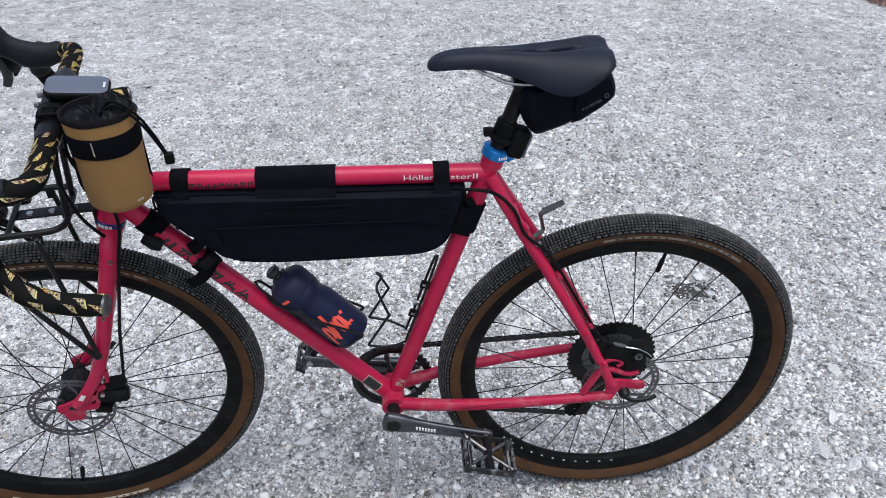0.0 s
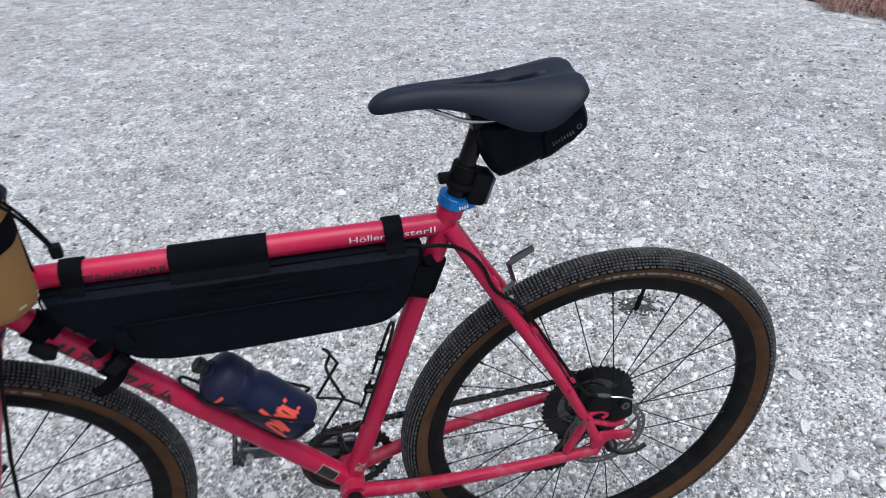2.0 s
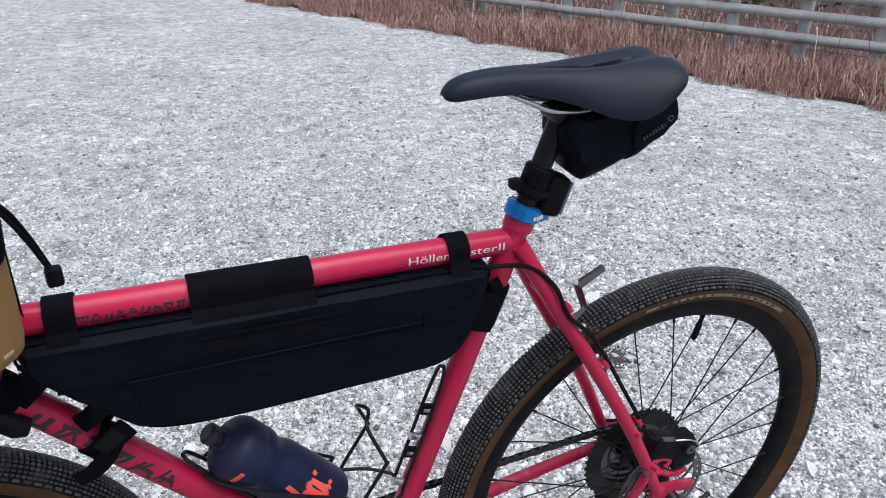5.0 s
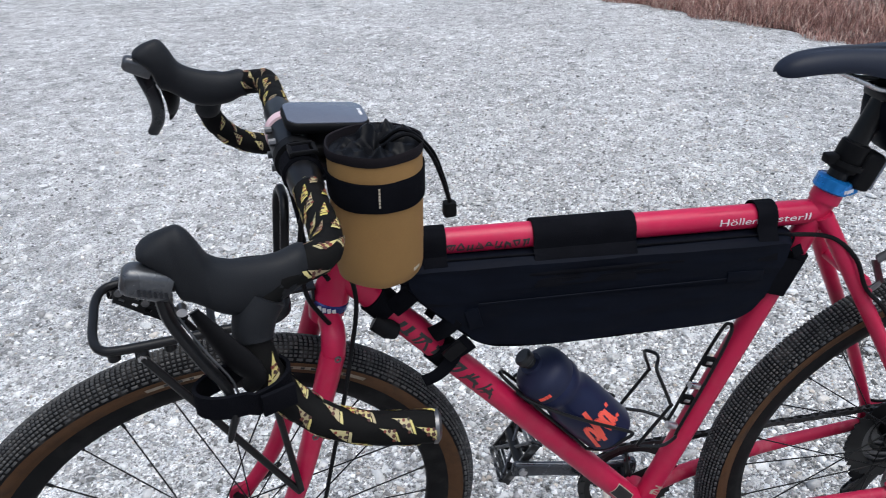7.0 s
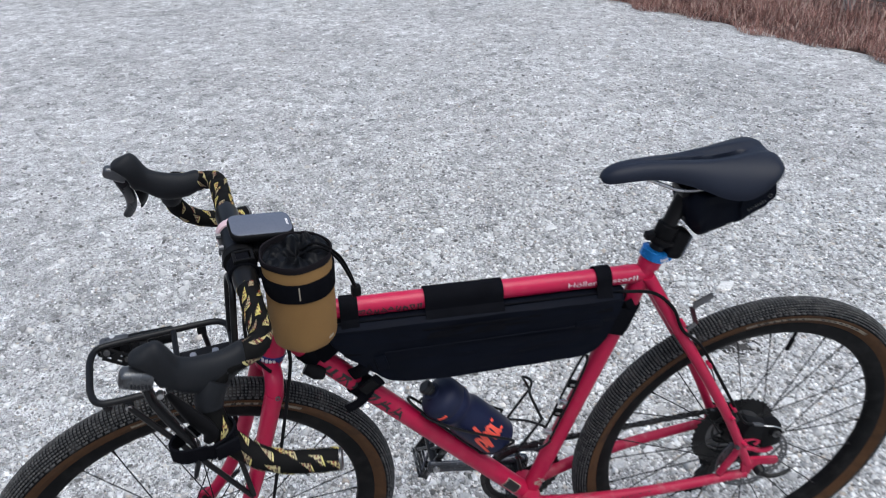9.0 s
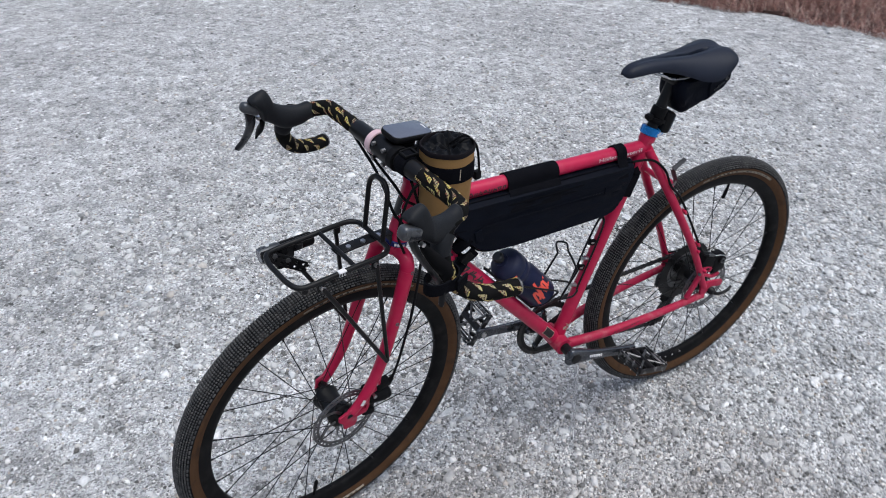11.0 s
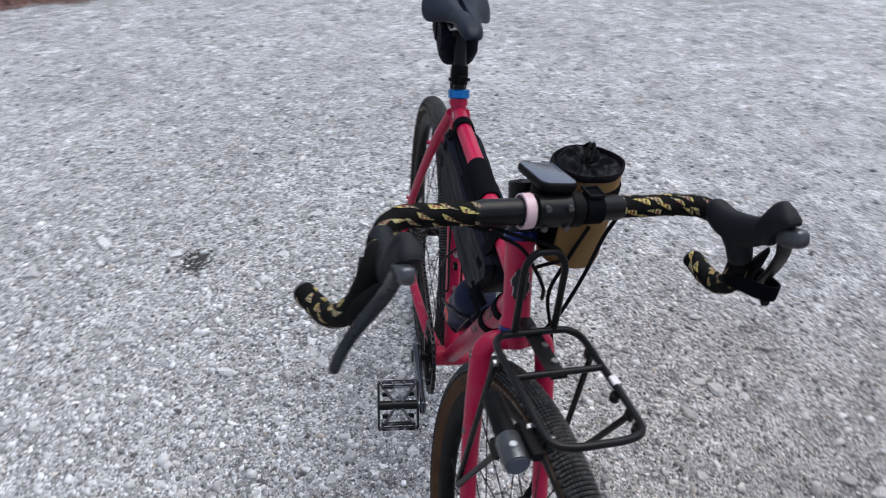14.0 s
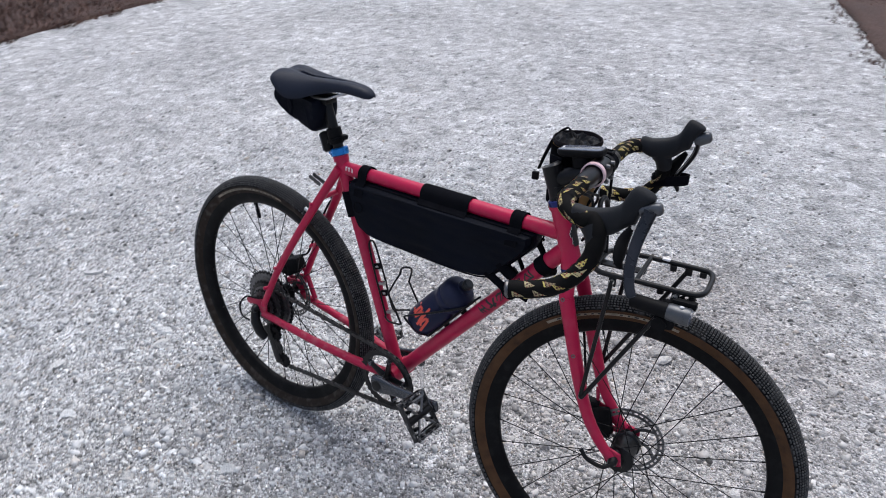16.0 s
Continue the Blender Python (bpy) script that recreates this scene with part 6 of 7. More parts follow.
def rack():
    W = 0.058
    loop = [V(-0.462, 0, RZ), V(-0.462, 0.035, RZ), V(-0.468, 0.050, RZ), V(-0.486, W, RZ), V(-0.54, W, RZ), V(-0.62, W, RZ - 0.001), V(-0.642, W - 0.006, RZ - 0.001), V(-0.650, W - 0.026, RZ - 0.001), V(-0.651, 0, RZ - 0.001)]
    full = loop + [V(p.x, -p.y, p.z) for p in loop[-2::-1]]
    bm = bmesh.new()
    sweep(bm, smooth_path(full, 4), 0.0048, 10)
    root = part("front_rack", bm, BLACK, bike, "small black tubular front rack", m=STEER)
    tube("cross_tube", [V(-0.538, -W, RZ), V(-0.538, W, RZ)], 0.0042, BLACK, root, segs=10)
    # drilled upright plate below the corner that holds the torch
    p0, p1 = V(-0.632, 0.051, RZ - 0.010), V(-0.572, 0.051, RZ - 0.058)
    dv = (p1 - p0).normalized()
    nv = V(-dv.z, 0, dv.x)
    turn = Matrix.Rotation(math.atan2(-dv.z, dv.x), 3, "Y")
    span = (p1 - p0).length
    bm = bmesh.new()
    for e in (-1, 0, 1):
        box(bm, p0.lerp(p1, 0.5) + nv * (0.0085 * e), (span, 0.003, 0.0042), 0.0006, turn)
    for e in (-1, 1):
        for k in range(6):
            box(bm, p0.lerp(p1, k / 5) + nv * (0.00425 * e), (0.0085, 0.0028, 0.0048), 0, turn)
    part("drilled_plate", bm, BLACK, root, "drilled flat black metal plate")
    for f in (0.0, 0.4):
        c = p0.lerp(p1, f) + nv * 0.004
        tube("plate_bolt", [c - V(0, 0.0012, 0), c - V(0, 0.0045, 0)], 0.0044, DARK_STEEL, root, segs=12)
    hoop = [V(-0.462, 0.027, RZ), V(-0.457, 0.027, 0.775), V(-0.453, 0.026, 0.813), V(-0.450, 0.014, 0.829), V(-0.450, 0, 0.831), V(-0.450, -0.014, 0.829), V(-0.453, -0.026, 0.813), V(-0.457, -0.027, 0.775), V(-0.462, -0.027, RZ)]
    tube("back_hoop", hoop, 0.0046, BLACK, root, segs=10, per=4)
    # drilled centre plate to the fork crown
    bm = bmesh.new()
    box(bm, V(-0.485, 0, RZ - 0.005), (0.115, 0.022, 0.0035), 0.001)
    box(bm, V(-0.431, 0, RZ - 0.022), (0.0035, 0.022, 0.034), 0.001)
    part("crown_plate", bm, BLACK, root, "drilled flat plate to the fork crown")
    for x in (-0.455, -0.487, -0.517):
        tube("plate_bolt", [V(x, -0.004, RZ - 0.003), V(x, -0.004, RZ + 0.0005)], 0.0046, STEEL, root, segs=12)
    for s in (-1, 1):
        tube("strut", [V(-0.606, 0.0650 * s, RZ - 0.009), V(-0.478, 0.071 * s, 0.474)], 0.0042, BLACK, root, segs=10)
        tube("strut", [V(-0.500, 0.0655 * s, RZ - 0.006), V(-0.476, 0.071 * s, 0.476)], 0.0040, BLACK, root, segs=10)
        for x in (-0.500, -0.606):
            bm = bmesh.new()
            sweep(bm, [V(x, 0.060 * s, RZ - 0.009), V(x, 0.0680 * s, RZ - 0.009)], 0.0046, 6)
            part("rack_bolt", bm, STEEL, root, "bright steel bolt")
        for x in (-0.500, -0.606):
            block("rack_eyelet", V(x, 0.060 * s, RZ - 0.010), (0.013, 0.005, 0.018), 0.0015, BLACK, root)
        for x in (-0.58, -0.632):
            tube("rack_foot", [V(x, (W - 0.004) * s, RZ - 0.004), V(x, (W - 0.004) * s, RZ - 0.013)], 0.0062, BLACK, root, segs=10)
    bm = bmesh.new()
    box(bm, V(-0.565, -W - 0.001, RZ + 0.0002), (0.015, 0.0098, 0.0098), 0.002)
    lab = part("rack_sticker", bm, WHITE, root, "small white sticker round a rack tube")
    bm = bmesh.new()
    for k in range(3):
        box(bm, V(-0.560 - 0.005 * k, -W - 0.0062, RZ), (0.003, 0.0008, 0.005), 0)
    part("sticker_bars", bm, INK, lab)


rack()

# torch on the rack's right front corner
torch = empty("front_light", LEAN @ STEER)
t0, t1 = V(-0.539, 0.081, 0.695), V(-0.640, 0.0875, 0.691)
td = (t1 - t0).normalized()
bm = bmesh.new()
sweep(bm, [t0, t0 + td * 0.003, t0 + td * 0.060, t0 + td * 0.062], [0.0105, 0.0125, 0.0130, 0.0125], 20)
part("barrel", bm, PLASTIC, torch, "black ribbed torch barrel")
bm = bmesh.new()
sweep(bm, [t0 + td * 0.062, t0 + td * 0.066, t0 + td * 0.096, t0 + td * 0.100], [0.0132, 0.0148, 0.0153, 0.0142], 20)
part("head", bm, GREY, torch, "grey metal torch head")
bm = bmesh.new()
sweep(bm, [t0 + td * 0.100, t0 + td * 0.1015], 0.0124, 20)
part("lens", bm, SCREEN, torch)
bm = bmesh.new()
sweep(bm, [t0 + td * 0.084 + V(0, 0.003, 0.0138), t0 + td * 0.084 + V(0, 0.003, 0.0162)], 0.0040, 12)
part("button", bm, LENS, torch)
bm = bmesh.new()
box(bm, V(-0.598, 0.080, 0.673), (0.034, 0.022, 0.026), 0.006)
sweep(bm, [V(-0.598, 0.062, 0.700), V(-0.598, 0.082, 0.676)], 0.012, 14)
sweep(bm, [V(-0.592, 0.072, 0.668), V(-0.592, 0.094, 0.668)], 0.0125, 16)
box(bm, V(-0.624, 0.068, 0.704), (0.040, 0.014, 0.013), 0.003)
part("bracket", bm, PLASTIC, torch, "black clamp bracket")
tagged(torch, "grey and black battery torch clamped to the front rack", "bike light")

# ---- bike computer ----
comp = empty("bike_computer", LEAN @ STEER)
cm = V(-0.4015, -0.004, 0.9055)
CM = Matrix.Translation(cm) @ Matrix.Rotation(radians(3), 4, "X") @ Matrix.Rotation(radians(7), 4, "Y")


def rounded_slab(half_x, half_y, corner, levels):
    """A slab with round corners in plan; levels: (height, inset)."""
    bm = bmesh.new()
    rings = []
    for z, inset in levels:
        ring = []
        for k in range(40):
            a = 2 * math.pi * (k + 0.5) / 40
            cx, cy = math.copysign(half_x - corner, math.cos(a)), math.copysign(half_y - corner, math.sin(a))
            ring.append(bm.verts.new((cx + (corner - inset) * math.cos(a), cy + (corner - inset) * math.sin(a), z)))
        rings.append(ring)
    for a, b in zip(rings, rings[1:]):
        for k in range(40):
            bm.faces.new((a[k], a[(k + 1) % 40], b[(k + 1) % 40], b[k]))
    bm.faces.new(rings[0][::-1])
    bm.faces.new(rings[-1])
    return bm


part("case", rounded_slab(0.0405, 0.0245, 0.013, [(-0.0065, 0.006), (-0.004, 0.002), (0.0, 0.0), (0.004, 0.0), (0.0058, 0.001), (0.0066, 0.003)]), PLASTIC, comp, "black computer case with rounded corners", m=CM)
part("screen", rounded_slab(0.0385, 0.0225, 0.011, [(0.006, 0.0), (0.0072, 0.0), (0.0076, 0.001)]), SCREEN, comp, "flat grey glossy screen, switched off", m=CM)
bm = bmesh.new()
for k in range(5):
    box(bm, V(0.0335, -0.006 + 0.0028 * k, 0.0077), (0.0028, 0.0018, 0.0003), 0)
part("mark", bm, WHITE, comp, m=CM)
bm = bmesh.new()
sweep(bm, [V(-0.404, -0.003, 0.880), V(-0.402, -0.004, 0.900)], 0.0165, 20)
box(bm, V(-0.424, -0.008, 0.884), (0.034, 0.024, 0.009), 0.003)
sweep(bm, [V(-0.435, -0.035, BAR_Z), V(-0.435, -0.022, BAR_Z)], 0.0215, 20)
box(bm, V(-0.414, -0.024, 0.884), (0.036, 0.012, 0.010), 0.003)
part("mount", bm, PLASTIC, comp, "black out-front mount and clamp")
tagged(comp, "small black bike computer with blank grey screen above the stem", "bike computer")


# ---- stem bag ----
def stem_bag():
    root = empty("stem_bag", LEAN @ STEER)
    C = V(-0.3705, -0.074, 0.0)

    def tilt(z):
        # the rim dips towards the stem
        return 0.08 * max(0.0, min(1.0, (z - 0.86) / 0.045))

    def shell(z_r, name, material, label="", wob=0.0012, cap=False):
        bm = bmesh.new()
        n = 48
        rings = []
        for z, r in z_r:
            ring = []
            for k in range(n):
                a = 2 * math.pi * k / n
                rr = r * (1 + wob / r * noise.noise((math.cos(a) * 2, math.sin(a) * 2, z * 40)) * 2)
                ring.append(bm.verts.new(C + V(rr * math.cos(a), rr * math.sin(a), z - tilt(z) * rr * math.sin(a))))
            rings.append(ring)
        for a, b in zip(rings, rings[1:]):
            for k in range(n):
                bm.faces.new((a[k], a[(k + 1) % n], b[(k + 1) % n], b[k]))
        if cap:
            bm.faces.new(rings[0][::-1])
        return part(name, bm, material, root, label)

    shell([(0.773, 0.030), (0.7735, 0.0372), (0.777, 0.0405), (0.786, 0.0420), (0.82, 0.0430), (0.86, 0.0436), (0.9060, 0.044), (0.9070, 0.0425), (0.88, 0.0415), (0.82, 0.040)], "body", CANVAS, "ochre canvas body", cap=True)
    shell([(0.9022, 0.0436), (0.9025, 0.0449), (0.906, 0.0453), (0.9095, 0.0449), (0.9115, 0.0440), (0.9108, 0.0424), (0.904, 0.0415), (0.887, 0.040)], "collar", BINDING, "dark brown-black bound rim", wob=0.0012)
    # gathered closure: a crumpled disc
    bm = bmesh.new()
    n, rr = 96, 18
    grid = []
    for j in range(rr + 1):
        u = j / rr
        r = 0.0415 * (1 - u) + 0.0010
        ring = []
        for k in range(n):
            a = 2 * math.pi * k / n
            x, y = r * math.cos(a), r * math.sin(a)
            # pleats run inwards, twist and merge; each is a sharp ridge between soft hollows
            tw = a + 1.6 * noise.noise((x * 34, y * 34, 5.1)) + 0.5 * u
            w1 = 0.5 + 0.5 * math.cos(6 * tw + 1.2)
            w2 = 1 - abs(noise.noise((x * 62 + 3, y * 62, 1.7))) * 2.4
            fold = (0.0055 * w1 + 0.0075 * max(0.0, w2) ** 1.2) * math.sin(math.pi * min(1.0, 0.03 + 0.86 * u)) ** 1.1
            z = 0.9035 - 0.006 * u ** 1.3 + fold + 0.010 * max(0.0, math.cos(a - 0.6)) * math.sin(math.pi * min(1.0, u + 0.08))
            ring.append(bm.verts.new(C + V(x, y, z - 0.10 * y)))
        grid.append(ring)
    for a, b in zip(grid, grid[1:]):
        for k in range(n):
            bm.faces.new((a[k], a[(k + 1) % n], b[(k + 1) % n], b[k]))
    part("closure", bm, SATIN, root, "gathered shiny black drawstring closure")
    shell([(0.860, 0.0432), (0.8602, 0.0450), (0.862, 0.0455), (0.885, 0.0457), (0.887, 0.0452), (0.8872, 0.0434)], "band", WEB, "wide black elastic band")
    # padded black panel on the side towards the stem, with its webbing loops
    bm = bmesh.new()
    rows = []
    for j in range(7):
        z = 0.790 + 0.112 * j / 6
        rows.append([bm.verts.new(C + V((0.0452 + 0.0016 * math.sin(math.pi * i / 16)) * math.cos(a), (0.0452 + 0.0016 * math.sin(math.pi * i / 16)) * math.sin(a), z - tilt(z) * 0.045 * math.sin(a))) for i, a in enumerate(radians(8 + 118 * i / 16) for i in range(17))])
    for p, q in zip(rows, rows[1:]):
        for i in range(16):
            bm.faces.new((p[i], p[i + 1], q[i + 1], q[i]))
    bmesh.ops.solidify(bm, geom=list(bm.faces), thickness=0.003)
    part("back_panel", bm, WEB, root, "padded black panel with webbing loops")
    for z in (0.815, 0.845, 0.875):
        a = radians(62)
        block("webbing_loop", C + V(0.0480 * math.cos(a), 0.0480 * math.sin(a), z), (0.004, 0.030, 0.014), 0.0012, WEB, root, rot=Matrix.Rotation(a, 3, "Z"))
    bm = bmesh.new()
    for k in range(6):
        a = radians(-100)
        box(bm, C + V(0.0462 * math.cos(a), 0.0462 * math.sin(a), 0.868 + 0.0034 * k), (0.0008, 0.0016, 0.0026), 0.0002, Matrix.Rotation(a, 3, "Z"))
    part("band_tab", bm, CREAM, root, "small woven label")
    bm = bmesh.new()
    sweep(bm, smooth_path([C + V(0.006, 0.004, 0.906), C + V(0.024, -0.012, 0.923), C + V(0.048, -0.014, 0.902), C + V(0.061, -0.010, 0.872), C + V(0.071, -0.005, 0.838)], 6), 0.0019, 8)
    sweep(bm, smooth_path([C + V(0.004, -0.006, 0.906), C + V(0.026, -0.019, 0.921), C + V(0.046, -0.018, 0.900), C + V(0.059, -0.013, 0.871), C + V(0.0695, -0.007, 0.839)], 6), 0.0019, 8)
    part("cord", bm, LINING, root, "black drawcord")
    bm = bmesh.new()
    box(bm, C + V(0.0725, 0.001, 0.8265), (0.013, 0.011, 0.016), 0.003)
    part("cord_lock", bm, PLASTIC, root)
    bm = bmesh.new()
    sweep(bm, [V(-0.435, -0.064, BAR_Z), V(-0.435, -0.063, BAR_Z), V(-0.435, -0.041, BAR_Z), V(-0.435, -0.040, BAR_Z)], [0.0165, 0.019, 0.019, 0.0165], 20)
    box(bm, V(-0.435, -0.052, BAR_Z + 0.018), (0.020, 0.018, 0.007), 0.002)
    box(bm, V(-0.414, -0.058, 0.876), (0.028, 0.020, 0.004), 0.001)
    part("bar_strap", bm, WEB, root, "black strap round the handlebar")
    bm = bmesh.new()
    for y in (-0.0615, -0.0425):
        box(bm, V(-0.432, y, BAR_Z + 0.0215), (0.022, 0.003, 0.004), 0.001)
    for x in (-0.443, -0.421):
        box(bm, V(x, -0.052, BAR_Z + 0.0205), (0.004, 0.021, 0.004), 0.001)
    part("buckle", bm, PLASTIC, root, "black plastic strap buckle")
    block("stem_strap", V(-0.372, -0.026, 0.842), (0.026, 0.012, 0.05), 0.004, WEB, root)
    bm = bmesh.new()
    for k in range(4):
        a = radians(-52 + 3.4 * k)
        box(bm, C + V(0.0423 * math.cos(a), 0.0423 * math.sin(a), 0.787), (0.0008, 0.002, 0.003), 0, Matrix.Rotation(a, 3, "Z"))
    part("stitched_mark", bm, CREAM, root)
    tagged(root, "ochre canvas cylinder bag with black drawstring top beside the stem", "stem bag")


stem_bag()


# ---- frame bag ----
BAG = [(-0.338, 0.738), (-0.30, 0.7395), (-0.2, 0.739), (-0.1, 0.7385), (0.0, 0.7385), (0.08, 0.7385), (0.118, 0.736), (0.1215, 0.722), (0.112, 0.690), (0.100, 0.655), (0.086, 0.634), (0.060, 0.621), (0.02, 0.617), (-0.04, 0.615), (-0.10, 0.613), (-0.16, 0.612), (-0.215, 0.615), (-0.245, 0.624), (-0.270, 0.645), (-0.300, 0.674), (-0.328, 0.703), (-0.338, 0.722)]


def frame_bag():
    root = empty("frame_bag", LEAN)
    o = [V(x, 0, z) for x, z in BAG]
    o.append(o[0])
    pts = smooth_path(o, 5)[:-1]
    n = len(pts)

    def bulge(x, z, s):
        return 0.003 * noise.noise((x * 9, z * 16, s * 4)) + 0.0024 * noise.noise((x * 12 + z * 30, z * 70 - x * 8, s * 9)) + 0.0015 * noise.noise((x * 30, z * 110, s * 3))

    bm = bmesh.new()
    cx = lambda p: max(-0.25, min(0.06, p.x))
    levels = [0.0, 0.015, 0.04, 0.08, 0.14, 0.20, 0.26, 0.33, 0.40, 0.47, 0.54, 0.62, 0.70, 0.78, 0.86, 0.97]
    sides = {}
    for s in (-1, 1):
        rings = []
        for lv in levels:
            ring = []
            for p in pts:
                q = V(cx(p), 0, 0.685 if p.x > -0.2 else 0.69)
                r = p.lerp(q, lv)
                w = 0.0315 * min(1.0, (lv / 0.14) ** 0.45 if lv > 0 else 0.0)
                w = max(w, 0.010 if lv == 0 else w)
                y = s * (w + (bulge(r.x, r.z, s) if lv > 0.02 else 0))
                ring.append(bm.verts.new((r.x, y, r.z)))
            rings.append(ring)
        sides[s] = rings
        for a, b in zip(rings, rings[1:]):
            for k in range(n):
                bm.faces.new((a[k], a[(k + 1) % n], b[(k + 1) % n], b[k]))
        bm.faces.new(rings[-1])
    for k in range(n):
        bm.faces.new((sides[-1][0][k], sides[-1][0][(k + 1) % n], sides[1][0][(k + 1) % n], sides[1][0][k]))
    part("body", bm, FABRIC, root, "black waterproof fabric body with soft wrinkles")
    # piping along the edge on both sides
    for s in (-1, 1):
        bm = bmesh.new()
        loop = [V(p.x, 0.020 * s, p.z).lerp(V(cx(p), 0.020 * s, 0.685), 0.02) for p in pts]
        sweep(bm, loop + [loop[0]], 0.0016, 6, cap=False)
        part("piping", bm, WEB, root)
    # zip with a covering flap on the left, and a pocket seam
    bm = bmesh.new()
    zl = [V(-0.335 + 0.44 * k / 20, -0.0285 - 0.0035 * math.sin(math.pi * k / 20), 0.7225 - 0.004 * math.sin(math.pi * k / 20)) for k in range(21)]
    sweep(bm, zl, 0.0030, 6, squash=0.4)
    zl2 = [p + V(0, 0.001, -0.009) for p in zl]
    sweep(bm, zl2, 0.003, 6, squash=0.5)
    part("zip", bm, WEB, root, "black covered zip")
    bm = bmesh.new()
    zl = [V(-0.250 + 0.31 * k / 14, -0.0335, 0.687 + 0.004 * k / 14) for k in range(15)]
    sweep(bm, zl, 0.0012, 6, squash=0.6)
    part("pocket_seam", bm, FABRIC, root)
    bm = bmesh.new()
    box(bm, V(0.062, -0.0335, 0.6925), (0.044, 0.003, 0.014), 0.0012)
    part("zip_garage", bm, FABRIC, root)

    def strap(name, x0, x1, r, drop_l, drop_r, label=""):
        """A band over the top tube hanging down both sides."""
        bm = bmesh.new()
        prof = [(-0.0325 if drop_l > 0.03 else -0.024, 0.752 - drop_l)]
        prof += [(-0.026, 0.736), (-r - 0.001, 0.744)]
        prof += [(-r * math.cos(radians(a)), 0.752 + r * math.sin(radians(a))) for a in range(0, 181, 20)]
        prof += [(r + 0.001, 0.744), (0.026, 0.736), (0.0325 if drop_r > 0.03 else 0.024, 0.752 - drop_r)]
        rings = []
        for t in (0.0, 0.0018):
            for x in np.linspace(x0, x1, 5):
                ring = []
                for k, (y, z) in enumerate(prof):
                    czz = 0.752
                    ln = math.hypot(y, z - czz) or 1
                    ring.append(bm.verts.new((x, y * (1 + t / max(ln, 0.01)), czz + (z - czz) * (1 + t / max(ln, 0.01)))))
                rings.append(ring)
        m = len(prof)
        for base in (0, 5):
            for i in range(4):
                for k in range(m - 1):
                    bm.faces.new((rings[base + i][k], rings[base + i][k + 1], rings[base + i + 1][k + 1], rings[base + i + 1][k]))
        for i in (0, 4):
            for k in range(m - 1):
                bm.faces.new((rings[i][k], rings[i][k + 1], rings[5 + i][k + 1], rings[5 + i][k]))
        for k in (0, m - 1):
            for i in range(4):
                bm.faces.new((rings[i][k], rings[i + 1][k], rings[6 + i][k], rings[5 + i][k]))
        part(name, bm, WEB, root, label)

    strap("top_strap", -0.309, -0.283, 0.0165, 0.062, 0.04, "black strap over the top tube")
    strap("top_flap", -0.187, -0.070, 0.0163, 0.048, 0.03, "wide black hook-and-loop flap over the top tube")
    strap("top_strap", 0.074, 0.098, 0.0168, 0.040, 0.04, "black strap over the top tube")

    def tube_band(name, p, d, r, w, label, tail=None):
        bm = bmesh.new()
        d = d.normalized()
        sweep(bm, [p - d * w / 2, p - d * (w / 2 - 0.001), p + d * (w / 2 - 0.001), p + d * w / 2], [r - 0.001, r, r, r - 0.001], 22)
        if tail:
            sweep(bm, smooth_path([Vector(t) for t in tail], 5), 0.011, 8, squash=0.13)
        return part(name, bm, WEB, root, label)

    dt = (BB - V(-0.398, 0, 0.726)).normalized()
    tube_band("tube_strap", V(-0.398, 0, 0.726) + dt * 0.062, dt, 0.0195, 0.026, "black strap round the down tube", [V(-0.345, -0.018, 0.680), V(-0.333, -0.024, 0.694), V(-0.322, -0.026, 0.706)])
    bm = bmesh.new()
    sweep(bm, [V(-0.366, -0.015, 0.664), V(-0.350, -0.019, 0.655), V(-0.342, -0.017, 0.650)], [0.010, 0.012, 0.010], 12)
    part("rubber_mount", bm, PLASTIC, root)
    tube_band("tube_strap", V(-0.398, 0, 0.726) + dt * 0.165, dt, 0.0195, 0.024, "black strap round the down tube", [V(-0.268, -0.020, 0.622), V(-0.282, -0.024, 0.600), V(-0.296, -0.025, 0.586), V(-0.312, -0.026, 0.580)])
    for web, wide in (([V(-0.287, -0.020, 0.612), V(-0.272, -0.026, 0.622), V(-0.258, -0.028, 0.634)], 0.011), ([V(-0.300, -0.018, 0.640), V(-0.288, -0.026, 0.652), V(-0.274, -0.030, 0.668)], 0.010),
                      ([V(-0.300, 0.018, 0.640), V(-0.288, 0.026, 0.652), V(-0.274, 0.030, 0.668)], 0.010), ([V(-0.283, 0.020, 0.612), V(-0.262, 0.026, 0.628), V(-0.245, 0.030, 0.640)], 0.009)):
        tube("strap_web", web, wide, WEB, root, segs=8, per=4, squash=0.2)
    bm = bmesh.new()
    box(bm, V(-0.276, -0.0285, 0.622), (0.026, 0.006, 0.016), 0.002, Matrix.Rotation(radians(-42), 3, "Y"))
    part("buckle", bm, PLASTIC, root, "black plastic buckle")
    bm = bmesh.new()
    box(bm, V(-0.255, -0.0325, 0.668), (0.016, 0.004, 0.026), 0.0015, Matrix.Rotation(radians(-15), 3, "Y"))
    part("strap_tab", bm, FABRIC, root)
    sdir2 = (S0 - BB).normalized()
    tube_band("seat_tube_strap", BB + sdir2 * 0.412, sdir2, 0.0188, 0.052, "wide black strap round the seat tube")
    for s in (-1, 1):
        block("seat_tube_web", V(0.120, 0.018 * s, 0.676), (0.034, 0.003, 0.050), 0.001, WEB, root, rot=Matrix.Rotation(radians(18), 3, "Y"))
    bm = bmesh.new()
    box(bm, V(0.130, -0.0205, 0.712), (0.012, 0.0012, 0.016), 0.0003, Matrix.Rotation(radians(-28), 3, "Y"))
